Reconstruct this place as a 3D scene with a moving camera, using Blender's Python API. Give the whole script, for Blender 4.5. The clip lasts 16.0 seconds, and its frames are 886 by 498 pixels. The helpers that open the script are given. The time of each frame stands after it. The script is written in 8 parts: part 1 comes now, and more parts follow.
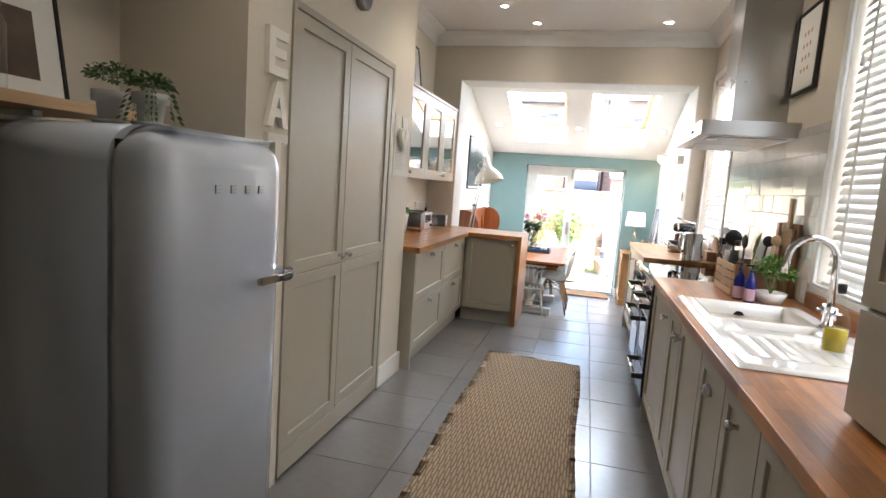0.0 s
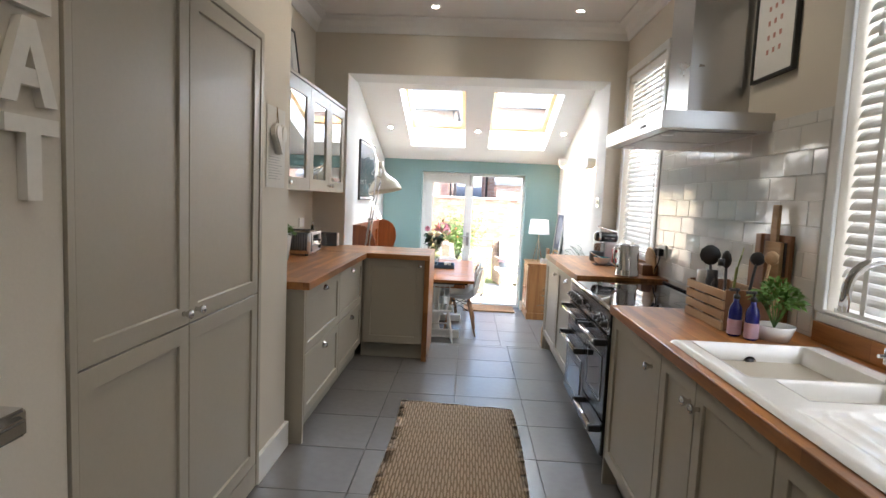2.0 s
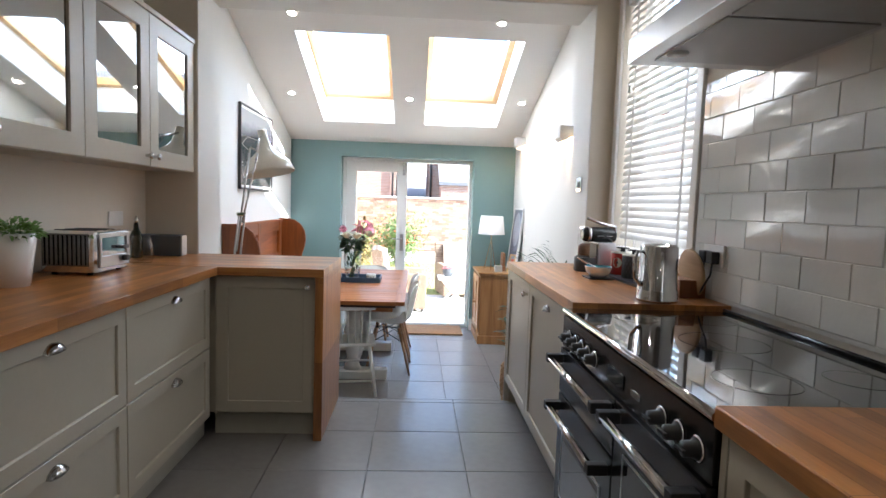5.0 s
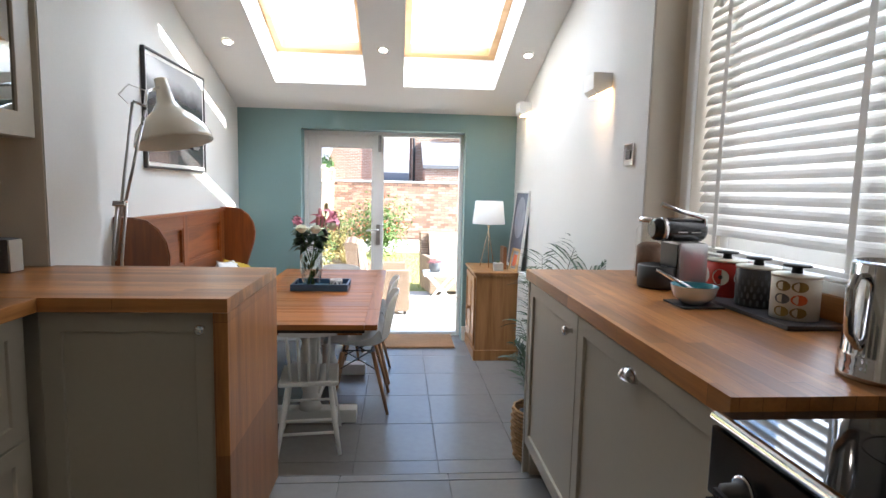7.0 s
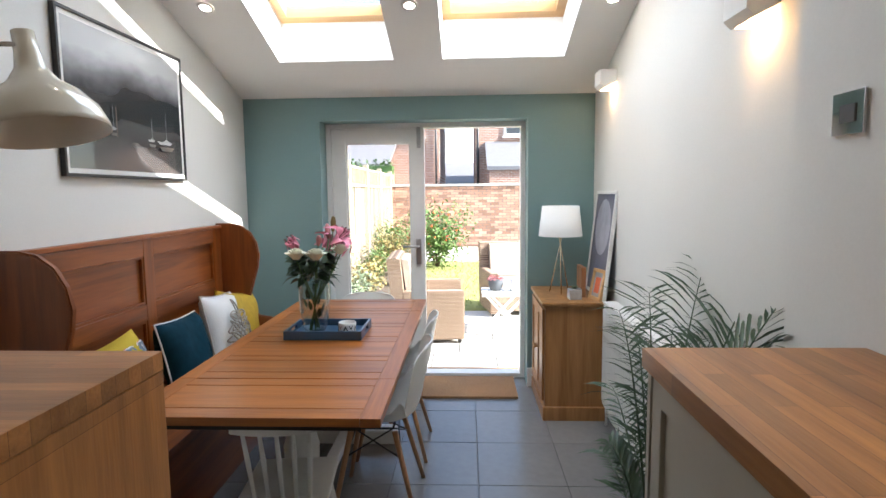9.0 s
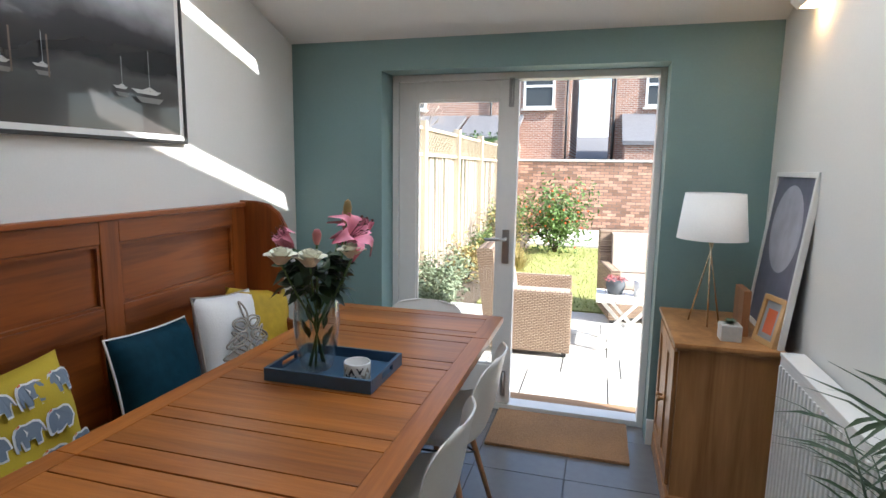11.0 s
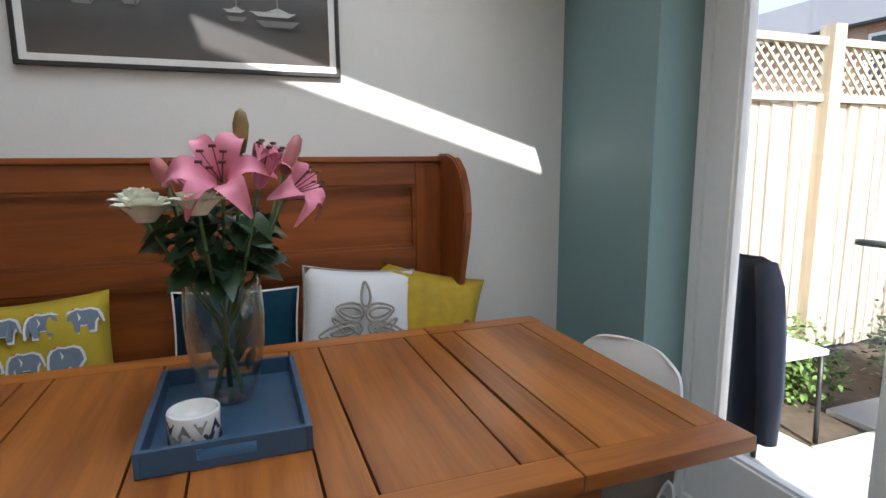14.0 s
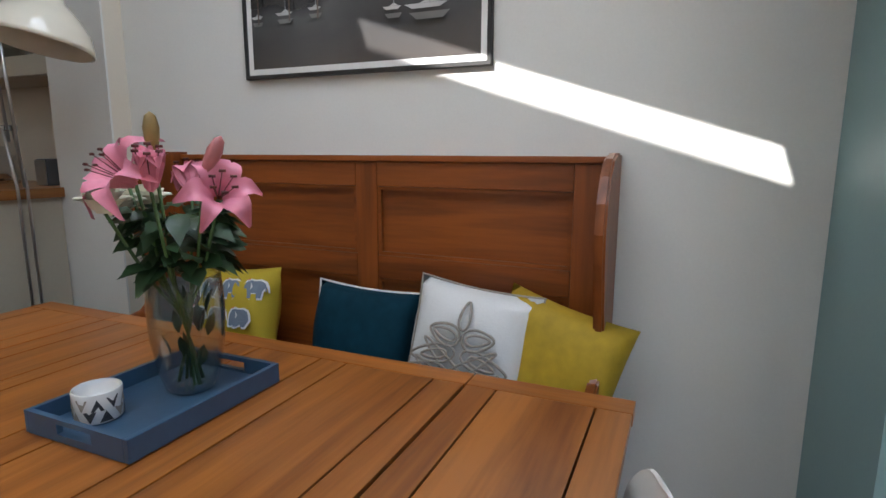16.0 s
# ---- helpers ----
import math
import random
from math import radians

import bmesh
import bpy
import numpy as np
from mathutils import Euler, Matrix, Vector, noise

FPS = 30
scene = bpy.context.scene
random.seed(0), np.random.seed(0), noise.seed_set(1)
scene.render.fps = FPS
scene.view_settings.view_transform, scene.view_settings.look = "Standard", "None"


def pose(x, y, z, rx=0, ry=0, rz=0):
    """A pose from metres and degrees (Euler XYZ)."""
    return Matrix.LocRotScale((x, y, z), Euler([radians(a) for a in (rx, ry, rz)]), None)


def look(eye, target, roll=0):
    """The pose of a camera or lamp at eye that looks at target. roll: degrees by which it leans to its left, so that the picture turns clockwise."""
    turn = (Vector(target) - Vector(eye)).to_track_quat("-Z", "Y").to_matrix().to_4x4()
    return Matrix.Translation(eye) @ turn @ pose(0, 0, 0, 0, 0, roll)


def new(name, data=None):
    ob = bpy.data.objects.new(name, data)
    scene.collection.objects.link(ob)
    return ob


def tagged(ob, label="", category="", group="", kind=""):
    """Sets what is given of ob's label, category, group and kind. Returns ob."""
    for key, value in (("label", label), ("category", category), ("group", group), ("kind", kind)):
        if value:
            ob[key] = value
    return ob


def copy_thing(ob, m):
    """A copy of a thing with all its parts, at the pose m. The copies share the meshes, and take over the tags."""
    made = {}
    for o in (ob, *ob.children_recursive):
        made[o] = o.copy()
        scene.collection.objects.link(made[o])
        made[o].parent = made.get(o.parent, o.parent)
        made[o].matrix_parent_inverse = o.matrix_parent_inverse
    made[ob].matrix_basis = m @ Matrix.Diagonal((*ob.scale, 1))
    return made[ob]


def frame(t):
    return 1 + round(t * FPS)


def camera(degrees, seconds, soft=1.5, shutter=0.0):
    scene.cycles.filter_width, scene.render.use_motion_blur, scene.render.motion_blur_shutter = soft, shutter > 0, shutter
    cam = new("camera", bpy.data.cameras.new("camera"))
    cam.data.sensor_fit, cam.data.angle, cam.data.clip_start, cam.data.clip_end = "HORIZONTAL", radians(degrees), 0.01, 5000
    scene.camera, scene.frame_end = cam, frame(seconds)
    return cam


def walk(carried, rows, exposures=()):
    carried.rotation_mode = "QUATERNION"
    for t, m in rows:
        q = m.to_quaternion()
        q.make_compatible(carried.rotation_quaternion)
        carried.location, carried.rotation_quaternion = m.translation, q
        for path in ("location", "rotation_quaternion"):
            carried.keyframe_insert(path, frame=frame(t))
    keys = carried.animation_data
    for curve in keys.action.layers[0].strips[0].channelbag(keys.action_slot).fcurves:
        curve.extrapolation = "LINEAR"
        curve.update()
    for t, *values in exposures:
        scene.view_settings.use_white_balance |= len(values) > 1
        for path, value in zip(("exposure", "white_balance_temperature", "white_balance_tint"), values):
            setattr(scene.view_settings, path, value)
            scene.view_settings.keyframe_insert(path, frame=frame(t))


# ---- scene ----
cam = camera(77.5, 16.0)
# seconds, eye, target, roll
PATH = [
    (0, (0.191, -0.161, 1.382), (-0.297, 1.764, 1.147), 4.1),
    (0.5, (0.089, 0.019, 1.377), (-0.294, 1.971, 1.163), 3.5),
    (1, (0.023, 0.24, 1.392), (-0.297, 2.202, 1.176), 3.2),
    (1.5, (-0.032, 0.46, 1.393), (-0.252, 2.438, 1.194), 3.2),
    (2, (-0.094, 0.684, 1.397), (-0.18, 2.674, 1.215), 2.5),
    (2.5, (-0.095, 0.916, 1.307), (-0.097, 2.91, 1.15), 1.8),
    (3, (-0.038, 1.211, 1.258), (0.026, 3.201, 1.075), 0.9),
    (3.5, (0.003, 1.497, 1.249), (0.111, 3.486, 1.067), 1.4),
    (4, (0.036, 1.813, 1.251), (0.132, 3.804, 1.095), 1.7),
    (4.5, (0.078, 2.138, 1.264), (0.148, 4.129, 1.094), 1.3),
    (5, (0.062, 2.44, 1.264), (0.166, 4.431, 1.105), 1.9),
    (7.5, (0.15, 3.936, 1.246), (0.314, 5.917, 1.028), 1.2),
    (8, (0.208, 4.241, 1.248), (0.297, 6.229, 1.047), -0.6),
    (8.5, (0.241, 4.504, 1.251), (0.243, 6.495, 1.057), -1.5),
    (9, (0.283, 4.781, 1.257), (0.195, 6.769, 1.054), -0.6),
    (11.5, (0.509, 6.127, 1.258), (-0.256, 7.947, 0.936), 0.3),
    (12, (0.586, 6.387, 1.176), (-0.464, 8.063, 0.874), -0.2),
    (12.5, (0.568, 6.665, 1.109), (-0.732, 8.162, 0.85), -0.2),
    (13, (0.58, 6.95, 1.063), (-0.923, 8.241, 0.788), -0.6),
    (13.5, (0.648, 7.289, 1.038), (-1.054, 8.298, 0.747), -1.0),
    (14, (0.701, 7.598, 1.048), (-1.156, 8.269, 0.729), -0.4),
    (14.5, (0.613, 7.846, 1.071), (-1.325, 8.197, 0.721), 0.1),
    (15, (0.547, 8.084, 1.09), (-1.414, 8.074, 0.695), 0.9),
    (15.5, (0.48, 8.306, 1.085), (-1.455, 7.936, 0.744), 1.3),
    (16, (0.345, 8.528, 1.069), (-1.462, 7.743, 0.728), 0.2),
]
EXPOSURES = [(0.0, 3.5, 6050, 10), (1.5, 3.15, 6050, 10), (3.5, 2.9, 5750, 10), (5.0, 2.7, 5800, 10), (7.5, 2.25, 6000, 10), (9.0, 2.0, 6100, 10), (11.5, 1.5, 6050, 10), (16.0, 1.4, 6100, 10)]
walk(cam, [(t, look(eye, target, roll)) for t, eye, target, roll in PATH], EXPOSURES)

# ---- daylight ----
SUN_DIR = Vector((-1.0, 0.225, -0.68)).normalized()
world = bpy.data.worlds.new("world")
scene.world = world
world.use_nodes = True
wn = world.node_tree
sky = wn.nodes.new("ShaderNodeTexSky")
sky.sky_type = 'NISHITA'
sky.sun_disc = False
sky.sun_elevation = math.asin(-SUN_DIR.z)
sky.sun_rotation = math.atan2(-SUN_DIR.x, -SUN_DIR.y)
sky.air_density, sky.dust_density = 1.0, 1.5
wn.links.new(sky.outputs[0], wn.nodes["Background"].inputs[0])
wn.nodes["Background"].inputs[1].default_value = 0.15
sun = new("sun", bpy.data.lights.new("sun", 'SUN'))
sun.data.energy, sun.data.angle, sun.data.color = 5.0, radians(0.53), (1.0, 0.95, 0.87)
sun.matrix_basis = look((8, 6, 9), Vector((8, 6, 9)) + SUN_DIR)


def sky_panel(name, eye, target, sx, sy, watts, color=(0.93, 0.97, 1.0)):
    """Skylight coming in through one opening."""
    ob = new(name, bpy.data.lights.new(name, 'AREA'))
    ob.data.shape, ob.data.size, ob.data.size_y, ob.data.energy, ob.data.color = 'RECTANGLE', sx, sy, watts, color
    ob.matrix_basis = look(eye, target)
    return ob


def spot(name, x, y, z, watts, size=radians(105)):
    ob = new(name, bpy.data.lights.new(name, 'SPOT'))
    ob.data.energy, ob.data.spot_size, ob.data.spot_blend, ob.data.color = watts, size, 0.6, (1.0, 0.85, 0.66)
    ob.data.shadow_soft_size = 0.03
    ob.matrix_basis = look((x, y, z), (x, y + 0.001, z - 1))
    return ob


# ---- mesh helpers ----
ORG = {}


def box(bm, x0, x1, y0, y1, z0, z1):
    vs = [bm.verts.new(c) for c in ((x0, y0, z0), (x1, y0, z0), (x1, y1, z0), (x0, y1, z0), (x0, y0, z1), (x1, y0, z1), (x1, y1, z1), (x0, y1, z1))]
    return [bm.faces.new([vs[i] for i in q]) for q in ((3, 2, 1, 0), (4, 5, 6, 7), (0, 1, 5, 4), (1, 2, 6, 5), (2, 3, 7, 6), (3, 0, 4, 7))]


def boxes(*args, bevel=0.0):
    bm = bmesh.new()
    for a in args:
        box(bm, *a)
    if bevel:
        bmesh.ops.bevel(bm, geom=list(bm.edges), offset=bevel, segments=2, affect='EDGES', profile=0.7)
    return bm


def tube(bm, points, radius, sides=8, cap=True):
    """A round bar along points; radius a number or one per point."""
    pts = [Vector(p) for p in points]
    rad = radius if isinstance(radius, (list, tuple)) else [radius] * len(pts)
    rings, up = [], None
    for i, p in enumerate(pts):
        d = (pts[min(i + 1, len(pts) - 1)] - pts[max(i - 1, 0)]).normalized()
        if up is None or abs(up.dot(d)) > 0.97:
            up = Vector((0, 0, 1)) if abs(d.z) < 0.9 else Vector((1, 0, 0))
        s = d.cross(up).normalized()
        up = s.cross(d).normalized()
        rings.append([bm.verts.new(p + rad[i] * (math.cos(a) * s + math.sin(a) * up)) for a in (2 * math.pi * k / sides for k in range(sides))])
    for a, b in zip(rings, rings[1:]):
        for k in range(sides):
            f = bm.faces.new((a[k], a[(k + 1) % sides], b[(k + 1) % sides], b[k]))
            f.smooth = True
    if cap:
        bm.faces.new(list(reversed(rings[0])))
        bm.faces.new(rings[-1])
    return bm


def lathe(bm, profile, sides=24, at=(0, 0, 0), smooth=True):
    """Turns (radius, height) pairs about the z axis at the point at."""
    rings = []
    for r, z in profile:
        if r < 1e-5:
            rings.append([bm.verts.new((at[0], at[1], at[2] + z))])
        else:
            rings.append([bm.verts.new((at[0] + r * math.cos(2 * math.pi * k / sides), at[1] + r * math.sin(2 * math.pi * k / sides), at[2] + z)) for k in range(sides)])
    for a, b in zip(rings, rings[1:]):
        for k in range(sides):
            n = (k + 1) % sides
            if len(a) == 1 and len(b) == 1:
                continue
            quad = (a[0], b[n], b[k]) if len(a) == 1 else (a[k], a[n], b[0]) if len(b) == 1 else (a[k], a[n], b[n], b[k])
            bm.faces.new(quad).smooth = smooth
    return bm


def prism(bm, outline, axis, lo, hi):
    """Extrudes a flat outline (pairs) along one axis: 'x': pairs are y, z; 'y': x, z; 'z': x, y."""
    put = {'x': lambda p, h: (h, p[0], p[1]), 'y': lambda p, h: (p[0], h, p[1]), 'z': lambda p, h: (p[0], p[1], h)}[axis]
    a = [bm.verts.new(put(p, lo)) for p in outline]
    b = [bm.verts.new(put(p, hi)) for p in outline]
    fs = [bm.faces.new(a), bm.faces.new(list(reversed(b)))]
    n = len(a)
    for k in range(n):
        fs.append(bm.faces.new((a[k], b[k], b[(k + 1) % n], a[(k + 1) % n])))
    bmesh.ops.recalc_face_normals(bm, faces=fs)
    return bm


def ring(axis, lo, hi, a0, a1, b0, b1, r, bevel=0.0):
    """A rectangular frame of width r as one mesh, lying across the axis between lo and hi. Spans: 'x': y, z; 'y': x, z; 'z': x, y."""
    put = {'x': lambda a, b, h: (h, a, b), 'y': lambda a, b, h: (a, h, b), 'z': lambda a, b, h: (a, b, h)}[axis]
    rs = r if isinstance(r, (list, tuple)) else (r, r, r, r)
    bm = bmesh.new()
    out = ((a0, b0), (a1, b0), (a1, b1), (a0, b1))
    inn = ((a0 + rs[0], b0 + rs[2]), (a1 - rs[1], b0 + rs[2]), (a1 - rs[1], b1 - rs[3]), (a0 + rs[0], b1 - rs[3]))
    v = [[bm.verts.new(put(*p, h)) for p in loop] for h in (lo, hi) for loop in (out, inn)]
    for k in range(4):
        n = (k + 1) % 4
        for q in ((v[0][k], v[0][n], v[1][n], v[1][k]), (v[2][n], v[2][k], v[3][k], v[3][n]), (v[0][n], v[0][k], v[2][k], v[2][n]), (v[1][k], v[1][n], v[3][n], v[3][k])):
            bm.faces.new(q)
    bmesh.ops.recalc_face_normals(bm, faces=list(bm.faces))
    if bevel:
        bmesh.ops.bevel(bm, geom=list(bm.edges), offset=bevel, segments=1, affect='EDGES')
    return bm


def mesh_ob(name, bm, material):
    me = bpy.data.meshes.new(name)
    bm.to_mesh(me)
    bm.free()
    if material:
        me.materials.append(material)
    return new(name, me)


def thing(name, at, label, category, group="", kind=""):
    ob = new(name)
    ob.empty_display_size = 0.1
    ob.location = at
    ORG[ob] = Vector(at)
    return tagged(ob, label, category, group, kind)


def part(name, bm, material, parent, label=""):
    """Links a bmesh, drawn in world places, as one mesh under a thing or a part."""
    base = ORG[parent]
    for v in bm.verts:
        v.co -= base
    ob = mesh_ob(name, bm, material)
    ob.parent = parent
    ORG[ob] = base
    if label:
        ob["label"] = label
    return ob


def solo(name, bm, material, label, category, group="", kind="", at=None):
    """A thing that is one mesh; its origin goes to its base."""
    cs = [v.co for v in bm.verts]
    base = Vector(at) if at else Vector(((min(c.x for c in cs) + max(c.x for c in cs)) / 2, (min(c.y for c in cs) + max(c.y for c in cs)) / 2, min(c.z for c in cs)))
    for v in bm.verts:
        v.co -= base
    ob = mesh_ob(name, bm, material)
    ob.location = base
    ORG[ob] = base
    return tagged(ob, label, category, group, kind)


def fixed(name, bm, material, label, category):
    return solo(name, bm, material, label, category, kind="structure")


# ---- materials ----
def node_mat(name, base, rough=0.5, metal=0.0, vary=0.08, grain=40.0, bump=0.05, blotch=2.5, stretch=(1, 1, 1), coat=0.0, random_tint=0.0, spec=0.5, rough_vary=0.1):
    """Two scales of variation in colour and roughness, with a fine relief."""
    m = bpy.data.materials.new(name)
    m.use_nodes = True
    nt = m.node_tree
    p = nt.nodes["Principled BSDF"]
    tc = nt.nodes.new("ShaderNodeTexCoord")
    mp = nt.nodes.new("ShaderNodeMapping")
    mp.inputs["Scale"].default_value = stretch
    nt.links.new(tc.outputs["Object"], mp.inputs[0])
    n1, n2 = nt.nodes.new("ShaderNodeTexNoise"), nt.nodes.new("ShaderNodeTexNoise")
    for n, s in ((n1, blotch), (n2, grain)):
        n.inputs["Scale"].default_value, n.inputs["Detail"].default_value = s, 6.0
        nt.links.new(mp.outputs[0], n.inputs["Vector"])
    add = nt.nodes.new("ShaderNodeMath")
    add.operation = 'ADD'
    nt.links.new(n1.outputs[0], add.inputs[0])
    nt.links.new(n2.outputs[0], add.inputs[1])
    rng = nt.nodes.new("ShaderNodeMapRange")
    rng.inputs["From Min"].default_value, rng.inputs["From Max"].default_value = 0.6, 1.4
    rng.inputs["To Min"].default_value, rng.inputs["To Max"].default_value = 1 - vary, 1 + vary
    nt.links.new(add.outputs[0], rng.inputs[0])
    val = rng.outputs[0]
    if random_tint:
        info = nt.nodes.new("ShaderNodeObjectInfo")
        r2 = nt.nodes.new("ShaderNodeMapRange")
        r2.inputs["To Min"].default_value, r2.inputs["To Max"].default_value = 1 - random_tint, 1 + random_tint
        nt.links.new(info.outputs["Random"], r2.inputs[0])
        mu = nt.nodes.new("ShaderNodeMath")
        mu.operation = 'MULTIPLY'
        nt.links.new(val, mu.inputs[0])
        nt.links.new(r2.outputs[0], mu.inputs[1])
        val = mu.outputs[0]
    hsv = nt.nodes.new("ShaderNodeHueSaturation")
    hsv.inputs["Color"].default_value = (*base, 1)
    nt.links.new(val, hsv.inputs["Value"])
    nt.links.new(hsv.outputs[0], p.inputs["Base Color"])
    rr = nt.nodes.new("ShaderNodeMapRange")
    rr.inputs["From Min"].default_value, rr.inputs["From Max"].default_value = 0.3, 0.7
    rr.inputs["To Min"].default_value, rr.inputs["To Max"].default_value = max(rough * (1 - rough_vary), 0.02), min(rough * (1 + rough_vary), 1)
    nt.links.new(n1.outputs[0], rr.inputs[0])
    nt.links.new(rr.outputs[0], p.inputs["Roughness"])
    p.inputs["Metallic"].default_value, p.inputs["Coat Weight"].default_value, p.inputs["Specular IOR Level"].default_value = metal, coat, spec
    if bump:
        b = nt.nodes.new("ShaderNodeBump")
        b.inputs["Strength"].default_value, b.inputs["Distance"].default_value = bump, 0.01
        nt.links.new(n2.outputs[0], b.inputs["Height"])
        nt.links.new(b.outputs[0], p.inputs["Normal"])
    return m


def glass_mat(name, tint=(1, 1, 1), rough=0.0, clear=True, edge=(0.6, 4.0)):
    m = bpy.data.materials.new(name)
    m.use_nodes = True
    nt = m.node_tree
    nt.nodes.remove(nt.nodes["Principled BSDF"])
    out = nt.nodes["Material Output"]
    if clear:
        tr, gl, mix, fr = (nt.nodes.new("ShaderNode" + k) for k in ("BsdfTransparent", "BsdfGlossy", "MixShader", "LayerWeight"))
        tr.inputs[0].default_value = (*tint, 1)
        gl.inputs["Roughness"].default_value = 0.01
        pw, ma = nt.nodes.new("ShaderNodeMath"), nt.nodes.new("ShaderNodeMath")
        pw.operation, pw.inputs[1].default_value = 'POWER', edge[1]
        ma.operation, ma.inputs[1].default_value, ma.inputs[2].default_value = 'MULTIPLY_ADD', edge[0], 0.035
        nt.links.new(fr.outputs["Facing"], pw.inputs[0])
        nt.links.new(pw.outputs[0], ma.inputs[0])
        nt.links.new(ma.outputs[0], mix.inputs[0])
        nt.links.new(tr.outputs[0], mix.inputs[1])
        nt.links.new(gl.outputs[0], mix.inputs[2])
        nt.links.new(mix.outputs[0], out.inputs[0])
    else:
        g = nt.nodes.new("ShaderNodeBsdfGlass")
        g.inputs["Color"].default_value, g.inputs["Roughness"].default_value, g.inputs["IOR"].default_value = (*tint, 1), rough, 1.45
        nt.links.new(g.outputs[0], out.inputs[0])
    return m


def glow_mat(name, color, strength):
    m = bpy.data.materials.new(name)
    m.use_nodes = True
    p = m.node_tree.nodes["Principled BSDF"]
    p.inputs["Base Color"].default_value = (*color, 1)
    p.inputs["Emission Color"].default_value, p.inputs["Emission Strength"].default_value = (*color, 1), strength
    return m


def wood_mat(name, base, dark, rough=0.4, along='y', scale=1.0, random_tint=0.0, coat=0.0, knots=True):
    """Long grain along one axis, with growth bands and fine pores."""
    m = bpy.data.materials.new(name)
    m.use_nodes = True
    nt = m.node_tree
    p = nt.nodes["Principled BSDF"]
    tc, mp = nt.nodes.new("ShaderNodeTexCoord"), nt.nodes.new("ShaderNodeMapping")
    s = {'x': (1.2, 16, 16), 'y': (16, 1.2, 16), 'z': (16, 16, 1.2)}[along]
    mp.inputs["Scale"].default_value = [c * scale for c in s]
    nt.links.new(tc.outputs["Object"], mp.inputs[0])
    vec = mp.outputs[0]
    info = None
    if random_tint:
        info = nt.nodes.new("ShaderNodeObjectInfo")
        ad, sc = nt.nodes.new("ShaderNodeVectorMath"), nt.nodes.new("ShaderNodeMath")
        sc.operation, sc.inputs[1].default_value = 'MULTIPLY', 37.0
        nt.links.new(info.outputs["Random"], sc.inputs[0])
        nt.links.new(vec, ad.inputs[0])
        nt.links.new(sc.outputs[0], ad.inputs[1])
        vec = ad.outputs[0]
    big, fine = nt.nodes.new("ShaderNodeTexNoise"), nt.nodes.new("ShaderNodeTexNoise")
    big.inputs["Scale"].default_value, big.inputs["Detail"].default_value, big.inputs["Distortion"].default_value = 0.7, 4.0, 1.2 if knots else 0.4
    fine.inputs["Scale"].default_value, fine.inputs["Detail"].default_value = 6.0, 8.0
    for n in (big, fine):
        nt.links.new(vec, n.inputs["Vector"])
    mixf = nt.nodes.new("ShaderNodeMath")
    mixf.operation = 'MULTIPLY_ADD'
    mixf.inputs[1].default_value = 0.35
    nt.links.new(fine.outputs[0], mixf.inputs[0])
    nt.links.new(big.outputs[0], mixf.inputs[2])
    ramp = nt.nodes.new("ShaderNodeValToRGB")
    ramp.color_ramp.elements[0].position, ramp.color_ramp.elements[1].position = 0.42, 0.85
    ramp.color_ramp.elements[0].color, ramp.color_ramp.elements[1].color = (*dark, 1), (*base, 1)
    nt.links.new(mixf.outputs[0], ramp.inputs[0])
    col = ramp.outputs[0]
    if random_tint:
        r2, hs = nt.nodes.new("ShaderNodeMapRange"), nt.nodes.new("ShaderNodeHueSaturation")
        r2.inputs["To Min"].default_value, r2.inputs["To Max"].default_value = 1 - random_tint, 1 + random_tint
        nt.links.new(info.outputs["Random"], r2.inputs[0])
        nt.links.new(r2.outputs[0], hs.inputs["Value"])
        nt.links.new(col, hs.inputs["Color"])
        col = hs.outputs[0]
    nt.links.new(col, p.inputs["Base Color"])
    p.inputs["Roughness"].default_value, p.inputs["Coat Weight"].default_value = rough, coat
    b = nt.nodes.new("ShaderNodeBump")
    b.inputs["Strength"].default_value, b.inputs["Distance"].default_value = 0.15, 0.004
    nt.links.new(fine.outputs[0], b.inputs["Height"])
    nt.links.new(b.outputs[0], p.inputs["Normal"])
    return m


